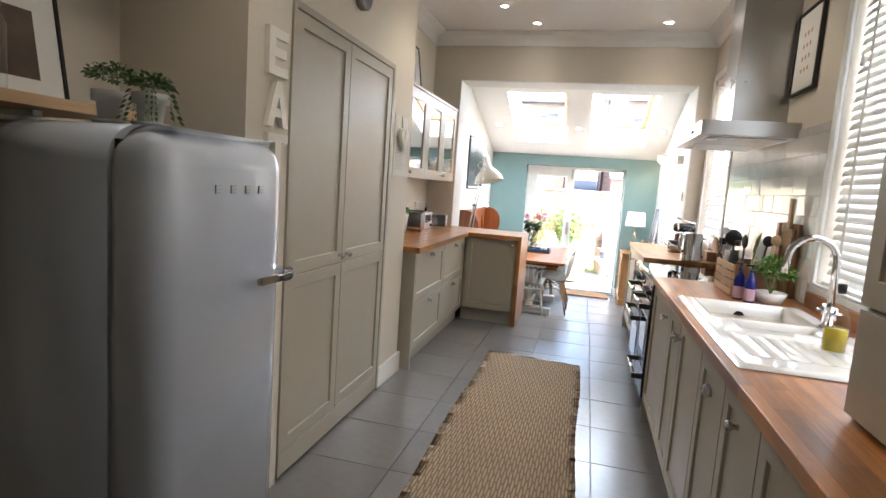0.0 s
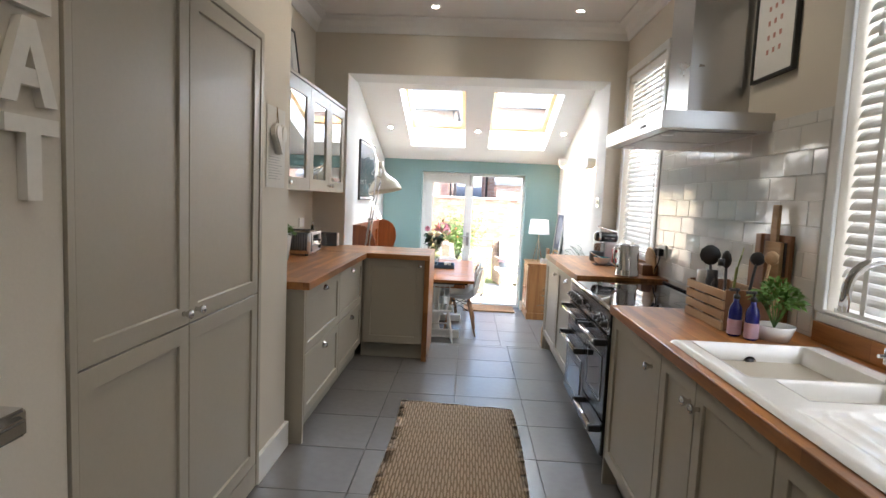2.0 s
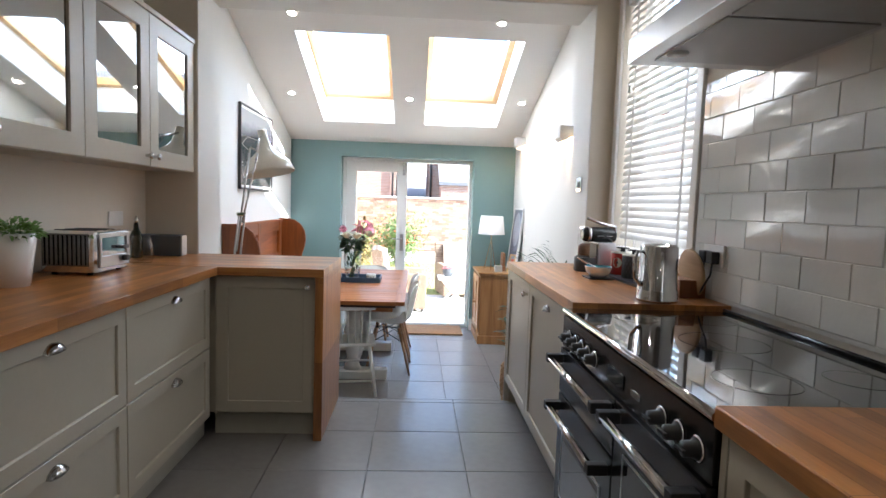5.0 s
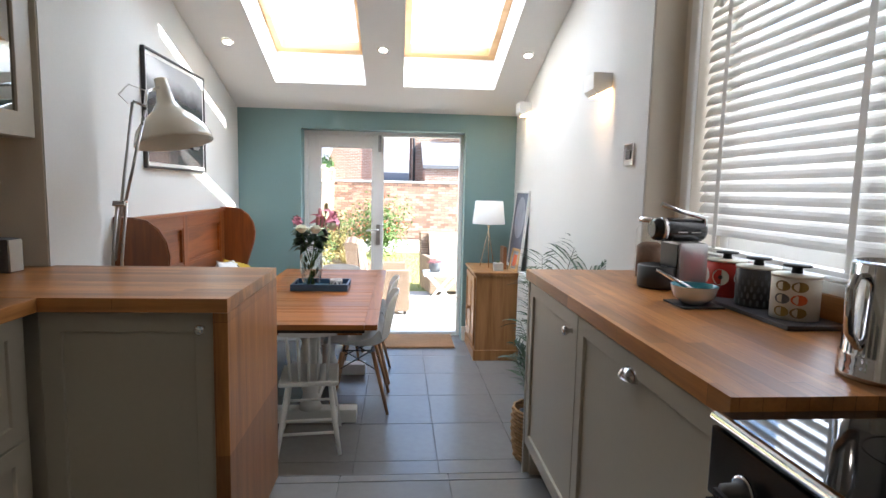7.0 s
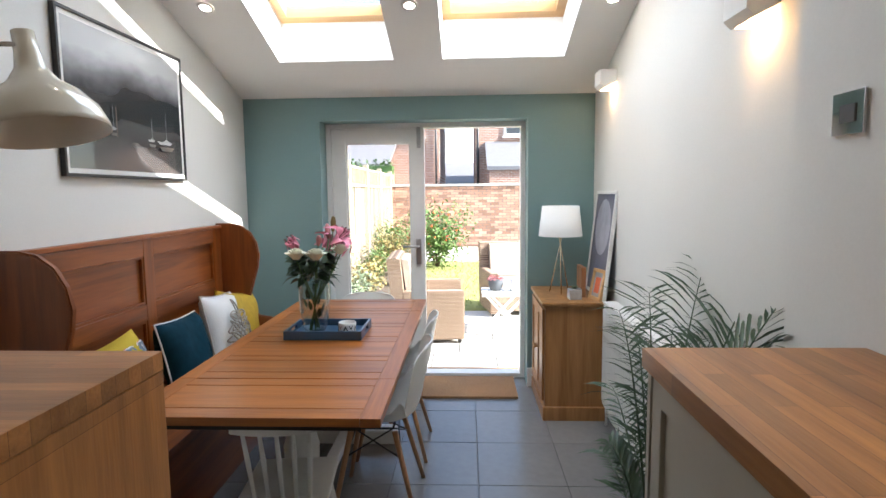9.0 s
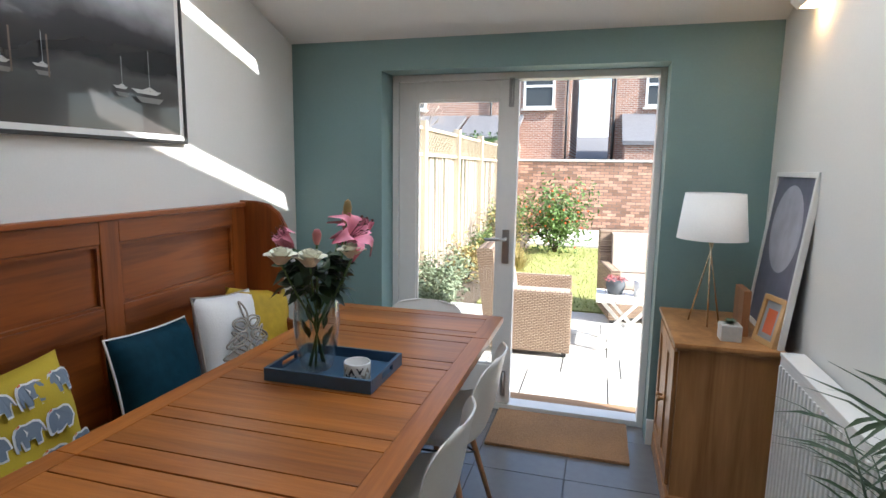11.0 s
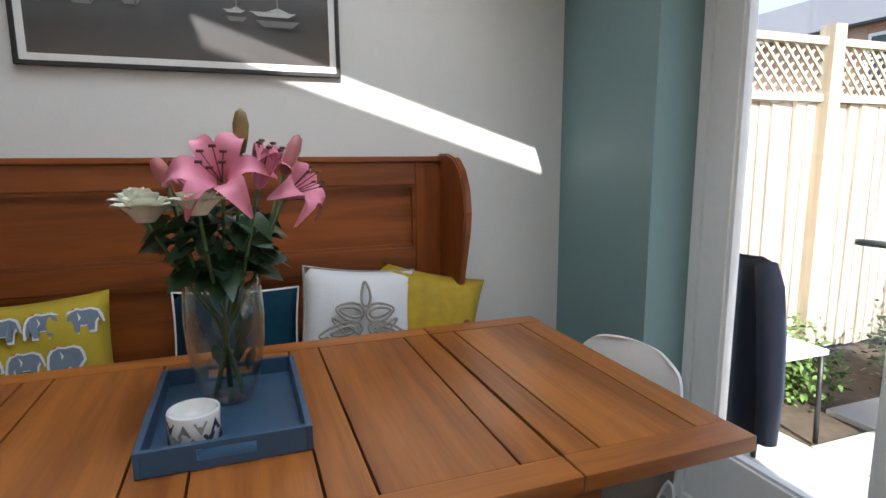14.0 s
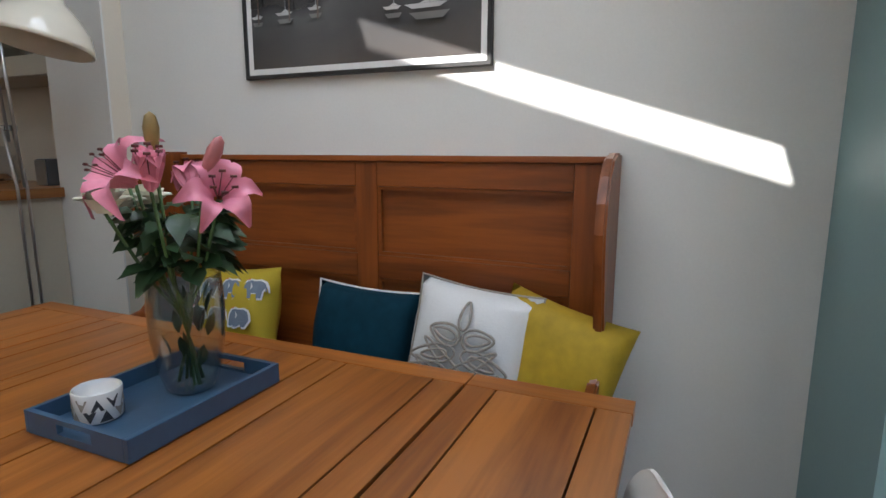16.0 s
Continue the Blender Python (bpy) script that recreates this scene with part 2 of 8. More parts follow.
def stave_mat(name, along, light=(0.48, 0.212, 0.060), dark=(0.235, 0.090, 0.022)):
    """Block worktop: glued staves of differing tone laid along one axis, oiled."""
    m = wood_mat(name, light, dark, 0.33, along, 1.6, knots=False)
    nt = m.node_tree
    p = nt.nodes["Principled BSDF"]
    tc, mp, br = nt.nodes.new("ShaderNodeTexCoord"), nt.nodes.new("ShaderNodeMapping"), nt.nodes.new("ShaderNodeTexBrick")
    mp.inputs["Rotation"].default_value = (0, 0, radians(90 if along == 'y' else 0)) if along != 'z' else (radians(90), 0, radians(90))
    nt.links.new(tc.outputs["Object"], mp.inputs[0])
    nt.links.new(mp.outputs[0], br.inputs["Vector"])
    br.offset, br.squash = 0.37, 1.0
    for k, v in (("Scale", 1.0), ("Mortar Size", 0.0006), ("Bias", 0.0), ("Brick Width", 0.42), ("Row Height", 0.042)):
        br.inputs[k].default_value = v
    br.inputs["Color1"].default_value, br.inputs["Color2"].default_value, br.inputs["Mortar"].default_value = (0.68, 0.66, 0.64, 1), (1.2, 1.17, 1.15, 1), (0.4, 0.36, 0.33, 1)
    mul = nt.nodes.new("ShaderNodeMix")
    mul.data_type, mul.blend_type = 'RGBA', 'MULTIPLY'
    mul.inputs[0].default_value = 1.0
    src = p.inputs["Base Color"].links[0].from_socket
    nt.links.new(src, mul.inputs[6])
    nt.links.new(br.outputs["Color"], mul.inputs[7])
    nt.links.new(mul.outputs[2], p.inputs["Base Color"])
    return m


WALL = node_mat("cream_wall_paint", (0.68, 0.622, 0.525), 0.75, vary=0.03, grain=120, bump=0.04)
WALL_DIN = node_mat("warm_white_wall_paint", (0.70, 0.69, 0.655), 0.75, vary=0.03, grain=120, bump=0.04)
CEIL = node_mat("white_ceiling_paint", (0.82, 0.81, 0.78), 0.8, vary=0.02, grain=90, bump=0.03)
TEAL = node_mat("teal_wall_paint", (0.185, 0.288, 0.282), 0.5, vary=0.04, grain=120, bump=0.05)
TRIM = node_mat("white_gloss_paint", (0.8, 0.79, 0.76), 0.3, vary=0.03, grain=30, bump=0.02)
UNIT = node_mat("greige_unit_paint", (0.415, 0.375, 0.297), 0.38, vary=0.03, grain=60, bump=0.02)
PLINTH = node_mat("greige_plinth_paint", (0.36, 0.34, 0.28), 0.5, vary=0.05, grain=30, bump=0.02)
TILE = node_mat("grey_porcelain_tile", (0.19, 0.181, 0.172), 0.24, vary=0.08, grain=25, bump=0.02, blotch=3, random_tint=0.06, rough_vary=0.07)
GROUT = node_mat("dark_grey_grout", (0.16, 0.155, 0.148), 0.9, vary=0.15, grain=200, bump=0.2)
METRO = node_mat("white_glazed_tile", (0.76, 0.745, 0.70), 0.06, vary=0.02, grain=8, bump=0.25, blotch=5, random_tint=0.03, coat=0.4)
METRO_GROUT = node_mat("pale_grout", (0.70, 0.68, 0.63), 0.9, vary=0.08, grain=200, bump=0.1)
TOP_Y = stave_mat("oak_stave_worktop_long", 'y')
TOP_X = stave_mat("oak_stave_worktop_cross", 'x')
TOP_Z = stave_mat("oak_stave_end_panel", 'z')
CHROME = node_mat("polished_chrome", (0.68, 0.68, 0.69), 0.06, 1.0, vary=0.02, bump=0.0)
STEEL = node_mat("brushed_steel", (0.48, 0.47, 0.455), 0.3, 1.0, vary=0.025, grain=90, bump=0.008, stretch=(1, 1, 1.5))
BLACK = node_mat("black_enamel", (0.012, 0.012, 0.013), 0.22, vary=0.1, bump=0.01)
BLACK_GLASS = node_mat("black_ceramic_glass", (0.008, 0.008, 0.009), 0.04, vary=0.05, bump=0.0, coat=0.5)
RUBBER = node_mat("black_plastic", (0.02, 0.02, 0.021), 0.45, vary=0.1, bump=0.03)
CERAMIC = node_mat("white_fireclay", (0.8, 0.79, 0.76), 0.08, vary=0.02, bump=0.0, coat=0.5)
FRIDGE_MAT = node_mat("pale_blue_enamel", (0.62, 0.67, 0.77), 0.07, vary=0.02, grain=8, bump=0.01, coat=0.6)
WHITE_PAINT = node_mat("white_furniture_paint", (0.76, 0.75, 0.71), 0.4, vary=0.04, grain=30, bump=0.03)
SHELL = node_mat("off_white_moulded_plastic", (0.78, 0.77, 0.73), 0.38, vary=0.02, grain=80, bump=0.01)
PINE = wood_mat("honey_pine", (0.45, 0.225, 0.08), (0.24, 0.095, 0.026), 0.42, 'z', 0.8)
SETTLE_Y = wood_mat("old_pitch_pine", (0.295, 0.078, 0.0115), (0.12, 0.027, 0.005), 0.42, 'y', 0.8, coat=0.1)
SETTLE_Z = wood_mat("old_pitch_pine_upright", (0.275, 0.072, 0.0105), (0.12, 0.027, 0.005), 0.42, 'z', 0.8, coat=0.1)
TEAK_X = wood_mat("oiled_teak_across", (0.42, 0.146, 0.027), (0.19, 0.053, 0.0095), 0.33, 'x', 1.0, random_tint=0.12)
TEAK_Y = wood_mat("oiled_teak_along", (0.41, 0.141, 0.026), (0.19, 0.053, 0.0095), 0.33, 'y', 1.0, random_tint=0.12)
# near-black colour that stands in for the shade between table planks
GAP_SHADE = node_mat("painted_gap_shade", (0.03, 0.02, 0.015), 0.9, bump=0.0)
GLASS = glass_mat("window_glass")
WATER_GLASS = glass_mat("vase_glass", (0.97, 0.99, 0.98), clear=False)
BULB = glow_mat("lamp_glow", (1.0, 0.9, 0.75), 14.0)
SLAT = node_mat("white_blind_slat", (0.8, 0.79, 0.76), 0.45, vary=0.02, bump=0.02)

# ---- structure ----
KL, KR, DL, DR = -1.59, 1.29, -1.37, 1.21      # kitchen and dining side walls
OPY0, OPY1, OPZ = 5.92, 6.30, 2.53             # opening between the two
TEALY, DOORY = 8.883, 9.16                     # teal wall, its outer face
FD = -0.21                                     # dining floor
KC = 3.02                                      # kitchen ceiling
SLOPE = 0.327


def roof_z(y):
    return 2.59 - SLOPE * (y - 6.95)


fixed("floor", boxes((KL - 0.1, KR + 0.1, -1.6, 5.95, -0.21, -0.008)), GROUT, "grey grouted kitchen floor bed under the tiles", "floor")
fixed("floor_dining", boxes((DL - 0.1, DR + 0.1, 5.952, 9.2, FD - 0.12, FD - 0.008)), GROUT, "grey grouted dining floor bed under the tiles", "floor")
fixed("wall_kitchen_left", boxes((KL - 0.25, KL, -1.6, 5.92, -0.2, 3.2)), WALL, "cream painted kitchen wall", "wall")
fixed("wall_nib_end", boxes((KL, -1.05, 3.155, 3.575, 0, KC)), WALL, "cream painted wall nib beside the tall cupboard", "wall")
fixed("wall_nib_letters", boxes((KL, -1.035, 1.63, 1.925, 0, KC)), WALL, "cream painted wall strip with wooden letters", "wall")
fixed("wall_above_cupboard", boxes((KL, -1.04, 1.925, 3.155, 2.09, KC)), WALL, "cream painted wall above the tall cupboard", "wall")
fixed("wall_behind", boxes((KL - 0.25, KR + 0.25, -1.85, -1.6, -0.2, 3.2)), WALL, "cream painted end wall of the kitchen", "wall")

# right kitchen wall with two window openings
W1 = (1.42, 2.83, 1.02, 2.62)
W2 = (4.84, 5.80, 1.02, 2.55)
segs = [(KR, KR + 0.25, -1.6, W1[0], -0.2, 3.2), (KR, KR + 0.25, W1[1], W2[0], -0.2, 3.2), (KR, KR + 0.25, W2[1], 5.92, -0.2, 3.2)]
for w in (W1, W2):
    segs += [(KR, KR + 0.25, w[0], w[1], -0.2, w[2]), (KR, KR + 0.25, w[0], w[1], w[3], 3.2)]
fixed("wall_kitchen_right", boxes(*segs), WALL, "cream painted kitchen wall with two windows", "wall")
fixed("wall_opening", boxes((KL - 0.25, -1.28, OPY0, OPY1, -0.3, 3.2), (1.155, KR + 0.25, OPY0, OPY1, -0.3, 3.2), (-1.28, 1.155, OPY0, OPY1, OPZ, 3.2)), WALL, "cream painted wall with the wide opening to the dining room", "wall")
fixed("wall_opening_lining", prism(bmesh.new(), [(-1.283, FD), (-1.274, FD), (-1.274, OPZ - 0.006), (1.149, OPZ - 0.006), (1.149, FD), (1.158, FD), (1.158, OPZ + 0.004), (-1.283, OPZ + 0.004)], 'y', OPY0 + 0.004, OPY1 + 0.003), WALL_DIN, "white painted lining of the opening", "wall lining")
fixed("ceiling", boxes((KL - 0.2, KR + 0.2, -1.7, 5.92, KC, KC + 0.12)), CEIL, "white painted kitchen ceiling", "ceiling")

# cornice: a cove along each kitchen wall
cove = [(0, 0), (0, -0.13), (0.012, -0.13), (0.02, -0.115), (0.035, -0.075), (0.07, -0.035), (0.115, -0.02), (0.13, -0.012), (0.13, 0)]
bm = bmesh.new()
prism(bm, [(KL + a, KC + b) for a, b in cove], 'y', 3.57, 5.92)
prism(bm, [(KR - a, KC + b) for a, b in cove], 'y', -1.6, 5.92)
prism(bm, [(5.92 - a, KC + b) for a, b in cove], 'x', KL, KR)
prism(bm, [(-1.05 + a, KC + b) for a, b in cove], 'y', 1.63, 3.575)
fixed("trim_cornice", bm, CEIL, "white plaster cove cornice", "cornice")

# dining side walls follow the sloping roof
bm = bmesh.new()
prism(bm, [(6.30, -0.4), (9.16, -0.4), (9.16, roof_z(9.16) + 0.3), (6.30, roof_z(6.30) + 0.3)], 'x', DL - 0.28, DL)
fixed("wall_dining_left", bm, WALL_DIN, "warm white painted dining wall with sun stripes", "wall")
bm = bmesh.new()
prism(bm, [(6.30, -0.4), (9.16, -0.4), (9.16, roof_z(9.16) + 0.3), (6.30, roof_z(6.30) + 0.3)], 'x', DR, DR + 0.28)
fixed("wall_dining_right", bm, WALL_DIN, "warm white painted dining wall", "wall")
RX0, RX1, RZ = -0.803, 0.73, 1.79
fixed("wall_teal", prism(bmesh.new(), [(DL, -0.4), (RX0, -0.4), (RX0, RZ), (RX1, RZ), (RX1, -0.4), (DR, -0.4), (DR, 2.3), (DL, 2.3)], 'y', TEALY, DOORY), TEAL, "teal painted end wall around the garden doors", "wall")

# sloping ceiling with two skylight shafts
SKY = [(-0.925, -0.183), (0.132, 0.905)]
SY0, SY1 = 6.95, 8.42
bm = bmesh.new()


def slab(bm, x0, x1, y0, y1, t0=0.0, t1=0.16):
    """A piece of the sloping roof, from t0 to t1 above the ceiling's underside."""
    prism(bm, [(y0, roof_z(y0) + t0), (y1, roof_z(y1) + t0), (y1, roof_z(y1) + t1), (y0, roof_z(y0) + t1)], 'x', x0, x1)


slab(bm, DL, DR, 6.02, SY0)
slab(bm, DL, DR, SY1, 9.0)
for x0, x1 in ((DL, SKY[0][0]), (SKY[0][1], SKY[1][0]), (SKY[1][1], DR)):
    slab(bm, x0, x1, SY0, SY1)
# flared foot of each shaft reaches on towards the eaves
fixed("ceiling_dining", bm, CEIL, "white sloping plaster ceiling with skylight openings", "ceiling")
bm = bmesh.new()
for x0, x1 in SKY:
    slab(bm, x0 - 0.05, x0, SY0 - 0.05, SY1 + 0.25, 0.161, 0.37)
    slab(bm, x1, x1 + 0.05, SY0 - 0.05, SY1 + 0.25, 0.161, 0.37)
    slab(bm, x0, x1, SY0 - 0.05, SY0, 0.161, 0.37)
    slab(bm, x0, x1, SY1 + 0.061, SY1 + 0.25, 0.161, 0.37)
fixed("skylight_shaft", bm, CEIL, "white plastered skylight shaft lining", "shaft")


def skylight(x0, x1):
    th = thing("skylight", ((x0 + x1) / 2, (SY0 + SY1) / 2, roof_z(7.7) + 0.25), "pine-framed roof window with bright glass", "skylight", "roof windows", "structure")
    fr = bmesh.new()
    y0, y1 = SY0 + 0.0, SY1 + 0.06
    for a, b, c, d in ((x0, x0 + 0.055, y0, y1), (x1 - 0.055, x1, y0, y1), (x0 + 0.055, x1 - 0.055, y0, y0 + 0.06), (x0 + 0.055, x1 - 0.055, y1 - 0.06, y1)):
        slab(fr, a, b, c, d, 0.28, 0.35)
    part("frame", fr, PINE_PALE, th, "pale varnished pine frame")
    g = bmesh.new()
    slab(g, x0 + 0.055, x1 - 0.055, y0 + 0.06, y1 - 0.06, 0.315, 0.321)
    g = part("pane", g, GLASS, th)
    g.visible_shadow = False
    return th


PINE_PALE = wood_mat("pale_varnished_pine", (0.62, 0.38, 0.17), (0.46, 0.25, 0.09), 0.35, 'x', 0.7)
for x0, x1 in SKY:
    skylight(x0, x1)

# closed roof above the shafts, outside, keeps stray light out
bm = bmesh.new()
for x0, x1 in ((DL - 0.28, SKY[0][0] - 0.05), (SKY[0][1] + 0.05, SKY[1][0] - 0.05), (SKY[1][1] + 0.05, DR + 0.28)):
    slab(bm, x0, x1, SY0 - 0.05, SY1 + 0.25, 0.17, 0.30)
slab(bm, DL - 0.28, DR + 0.28, 6.02, SY0 - 0.05, 0.17, 0.30)
slab(bm, DL - 0.28, DR + 0.28, SY1 + 0.25, 9.35, 0.17, 0.30)
ROOF_MAT = node_mat("grey_roof_slate", (0.12, 0.12, 0.13), 0.6, vary=0.2, grain=20, bump=0.2)
fixed("roof_lean_to", bm, ROOF_MAT, "grey slate lean-to roof", "roof")

# skirting and other trim
def skirting(name, x0, x1, y0, y1, z):
    bm = boxes((x0, x1, y0, y1, z, z + 0.14), bevel=0.006)
    return fixed(name, bm, TRIM, "white gloss skirting board", "skirting")


skirting("baseboard", -1.05, -1.03, 3.16, 3.59, 0)
skirting("baseboard", -1.59, -1.03, 3.575, 3.593, 0)
skirting("baseboard", 0.73, DR, TEALY - 0.02, TEALY - 0.001, FD)
skirting("baseboard", RX0 - 0.56, RX0, TEALY - 0.02, TEALY - 0.001, FD)
skirting("baseboard", DR - 0.02, DR - 0.001, 6.31, 8.86, FD)
skirting("baseboard", DL + 0.001, DL + 0.02, 6.31, 8.86, FD)


# ---- garden doors ----
def garden_door():
    th = thing("door_1", (-0.03, 9.1, FD), "white glazed garden doors, one leaf closed and one swung outside", "door", kind="structure")
    y0, y1 = 9.06, 9.15
    part("frame", boxes((RX0, -0.765, y0, y1, FD, RZ), (0.695, RX1, y0, y1, FD, RZ), (-0.765, 0.695, y0, y1, 1.752, RZ), (-0.765, 0.695, y0, y1 + 0.02, FD, FD + 0.035), bevel=0.004), TRIM, th)
    leaf = part("leaf", boxes((-0.762, -0.655, y0 + 0.01, y1 - 0.02, FD + 0.04, 1.748), (-0.15, -0.045, y0 + 0.01, y1 - 0.02, FD + 0.04, 1.748), (-0.655, -0.15, y0 + 0.01, y1 - 0.02, 1.645, 1.748), (-0.655, -0.15, y0 + 0.01, y1 - 0.02, FD + 0.04, FD + 0.27), bevel=0.005), TRIM, th)
    part("bead", boxes((-0.655, -0.643, y0 + 0.02, y0 + 0.04, FD + 0.27, 1.645), (-0.162, -0.15, y0 + 0.02, y0 + 0.04, FD + 0.27, 1.645), (-0.643, -0.162, y0 + 0.02, y0 + 0.04, 1.633, 1.645), (-0.643, -0.162, y0 + 0.02, y0 + 0.04, FD + 0.27, FD + 0.282)), TRIM, leaf)
    g = part("pane", boxes((-0.655, -0.15, y0 + 0.042, y0 + 0.048, FD + 0.27, 1.645)), GLASS, leaf)
    g.visible_shadow = False
    hb = bmesh.new()
    box(hb, -0.115, -0.075, y0 - 0.002, y0 + 0.012, 0.70, 0.90)
    tube(hb, [(-0.095, y0, 0.845), (-0.095, y0 - 0.05, 0.845), (-0.11, y0 - 0.055, 0.845), (-0.21, y0 - 0.055, 0.843)], 0.009)
    part("handle", hb, STEEL, leaf, "satin steel lever handle on a back plate")
    for z in (1.60, FD + 0.09):
        b = boxes((-0.10, -0.07, y0 - 0.006, y0 + 0.011, z, z + 0.16), bevel=0.003)
        tube(b, [(-0.085, y0 - 0.012, z + 0.02), (-0.085, y0 - 0.012, z + 0.15)], 0.006)
        part("bolt", b, STEEL, leaf, "steel flush bolt")
    return th


garden_door()


# ---- kitchen windows with slatted blinds ----
def window(name, w):
    y0, y1, z0, z1 = w
    th = thing(name, (KR + 0.15, (y0 + y1) / 2, z0), "white sash window behind a white slatted blind", "window", kind="structure")
    x0, x1 = KR + 0.14, KR + 0.20
    part("window_frame", boxes((x0, x1, y0, y0 + 0.06, z0, z1), (x0, x1, y1 - 0.06, y1, z0, z1), (x0, x1, y0 + 0.06, y1 - 0.06, z0, z0 + 0.07), (x0, x1, y0 + 0.06, y1 - 0.06, z1 - 0.06, z1), (x0, x1, y0 + 0.06, y1 - 0.06, (z0 + z1) / 2 - 0.02, (z0 + z1) / 2 + 0.02), bevel=0.004), TRIM, th)
    part("window_sill", boxes((KR - 0.02, KR + 0.15, y0 - 0.03, y1 + 0.03, z0 - 0.03, z0 + 0.004), bevel=0.006), TRIM, th)
    part("upstand", boxes((KR - 0.03, KR - 0.001, y0 - 0.03, y1 + 0.03, 0.9135, z0 - 0.0305), bevel=0.003), TOP_Y, th, "oak upstand under the sill")
    c = 0.055
    part("casing", ring('x', KR - 0.018, KR + 0.001, y0 - c, y1 + c, z0 + 0.006, z1 + c, (c, c, 0.012, c), 0.004), TRIM, th)
    g = part("pane", boxes((x0 + 0.03, x0 + 0.034, y0 + 0.06, y1 - 0.06, z0 + 0.07, z1 - 0.06)), GLASS, th)
    g.visible_shadow = False
    bl = thing("slatted_blind", (KR + 0.05, (y0 + y1) / 2, z1), "white wooden slatted blind lowered over the window", "blind", "window blinds")
    part("headrail", boxes((KR + 0.012, KR + 0.075, y0 + 0.005, y1 - 0.005, z1 - 0.06, z1 - 0.004), bevel=0.004), SLAT, bl)
    pitch, slat_w, a = 0.042, 0.05, radians(57)
    me = None
    n = int((z1 - z0 - 0.12) / pitch)
    for i in range(n):
        z = z1 - 0.085 - i * pitch
        if me is None:
            bow = [(-0.5, -0.004), (-0.25, 0.0), (0, 0.0015), (0.25, 0.0), (0.5, -0.004)]
            half = (y1 - y0) / 2 - 0.012
            sb = prism(bmesh.new(), [(u * slat_w, h - 0.0014) for u, h in bow] + [(u * slat_w, h + 0.0014) for u, h in reversed(bow)], 'y', -half, half)
            me = bpy.data.meshes.new("slat")
            sb.to_mesh(me)
            sb.free()
            me.materials.append(SLAT)
        s = new("slat", me)
        s.parent = bl
        s.matrix_basis = pose(-0.006, 0, z - z1, 0, -math.degrees(a) + random.uniform(-2, 2), 0)
    part("bottom_rail", boxes((KR + 0.018, KR + 0.07, y0 + 0.012, y1 - 0.012, z0 + 0.012, z0 + 0.03), bevel=0.004), SLAT, bl)
    for yy in (y0 + 0.16, y1 - 0.16):
        tb = bmesh.new()
        for xx in (KR + 0.018, KR + 0.068):
            box(tb, xx - 0.0008, xx + 0.0008, yy - 0.012, yy + 0.012, z0 + 0.03, z1 - 0.06)
        part("tape", tb, SLAT, bl, "white ladder tape")
    cb = bmesh.new()
    yc = y1 - 0.12
    tube(cb, [(KR + 0.006, yc, z1 - 0.06), (KR + 0.006, yc, z1 - 0.55)], 0.0015, 5)
    lathe(cb, [(0, 0), (0.009, 0.002), (0.009, 0.04), (0.003, 0.05)], 8, (KR + 0.006, yc, z1 - 0.60))
    part("pull_cord", cb, SLAT, bl)
    return th


window("window_1", W1)
window("window_2", W2)

# unseen brick wall, added as an assumed neighbour, keeps sun off the kitchen windows
BLOCK_BRICK = node_mat("sun_block_brick", (0.30, 0.17, 0.12), 0.9, vary=0.2, grain=30, bump=0.2)
fixed("wall_next_door", boxes((4.2, 4.5, -3.0, 6.0, -0.4, 6.0)), BLOCK_BRICK, "added unseen red brick wall that keeps sun off the kitchen windows", "wall")
fixed("roof_house", boxes((KL - 0.25, KR + 0.25, -1.85, 6.0, 3.2, 3.4)), ROOF_MAT, "flat slate-grey roof over the kitchen", "roof")

# large openings let the sky's light in
for sx0, sx1 in SKY:
    ym = (SY0 + SY1) / 2 + 0.02
    zc = roof_z(ym) + 0.46
    sky_panel("skylight_sky", ((sx0 + sx1) / 2, ym, zc), ((sx0 + sx1) / 2, ym - SLOPE, zc - 1.0), sx1 - sx0 + 0.15, 1.65, 9, (0.86, 0.94, 1.0))
sky_panel("window_sky", (KR + 0.4, (W1[0] + W1[1]) / 2, 1.9), (0, (W1[0] + W1[1]) / 2, 1.7), 1.3, 1.5, 4.6, (1.0, 0.985, 0.96))
sky_panel("window_sky", (KR + 0.4, (W2[0] + W2[1]) / 2, 1.9), (0, (W2[0] + W2[1]) / 2, 1.7), 0.9, 1.4, 4.6, (1.0, 0.985, 0.96))


def downlight(x, y, z, tilt=0.0):
    th = thing("downlight", (x, y, z), "small round recessed ceiling downlight, lit", "downlight", "ceiling downlights")
    m = pose(0, 0, 0, -tilt)
    rim, lens = bmesh.new(), bmesh.new()
    lathe(rim, [(0.028, -0.001), (0.030, -0.008), (0.044, -0.006), (0.046, 0.0)], 20)
    lathe(lens, [(0, -0.003), (0.029, -0.003)], 20)
    for b in (rim, lens):
        b.transform(Matrix.Translation((x, y, z)) @ m)
    part("rim", rim, TRIM, th)
    part("lens", lens, BULB, th, "glowing lens")


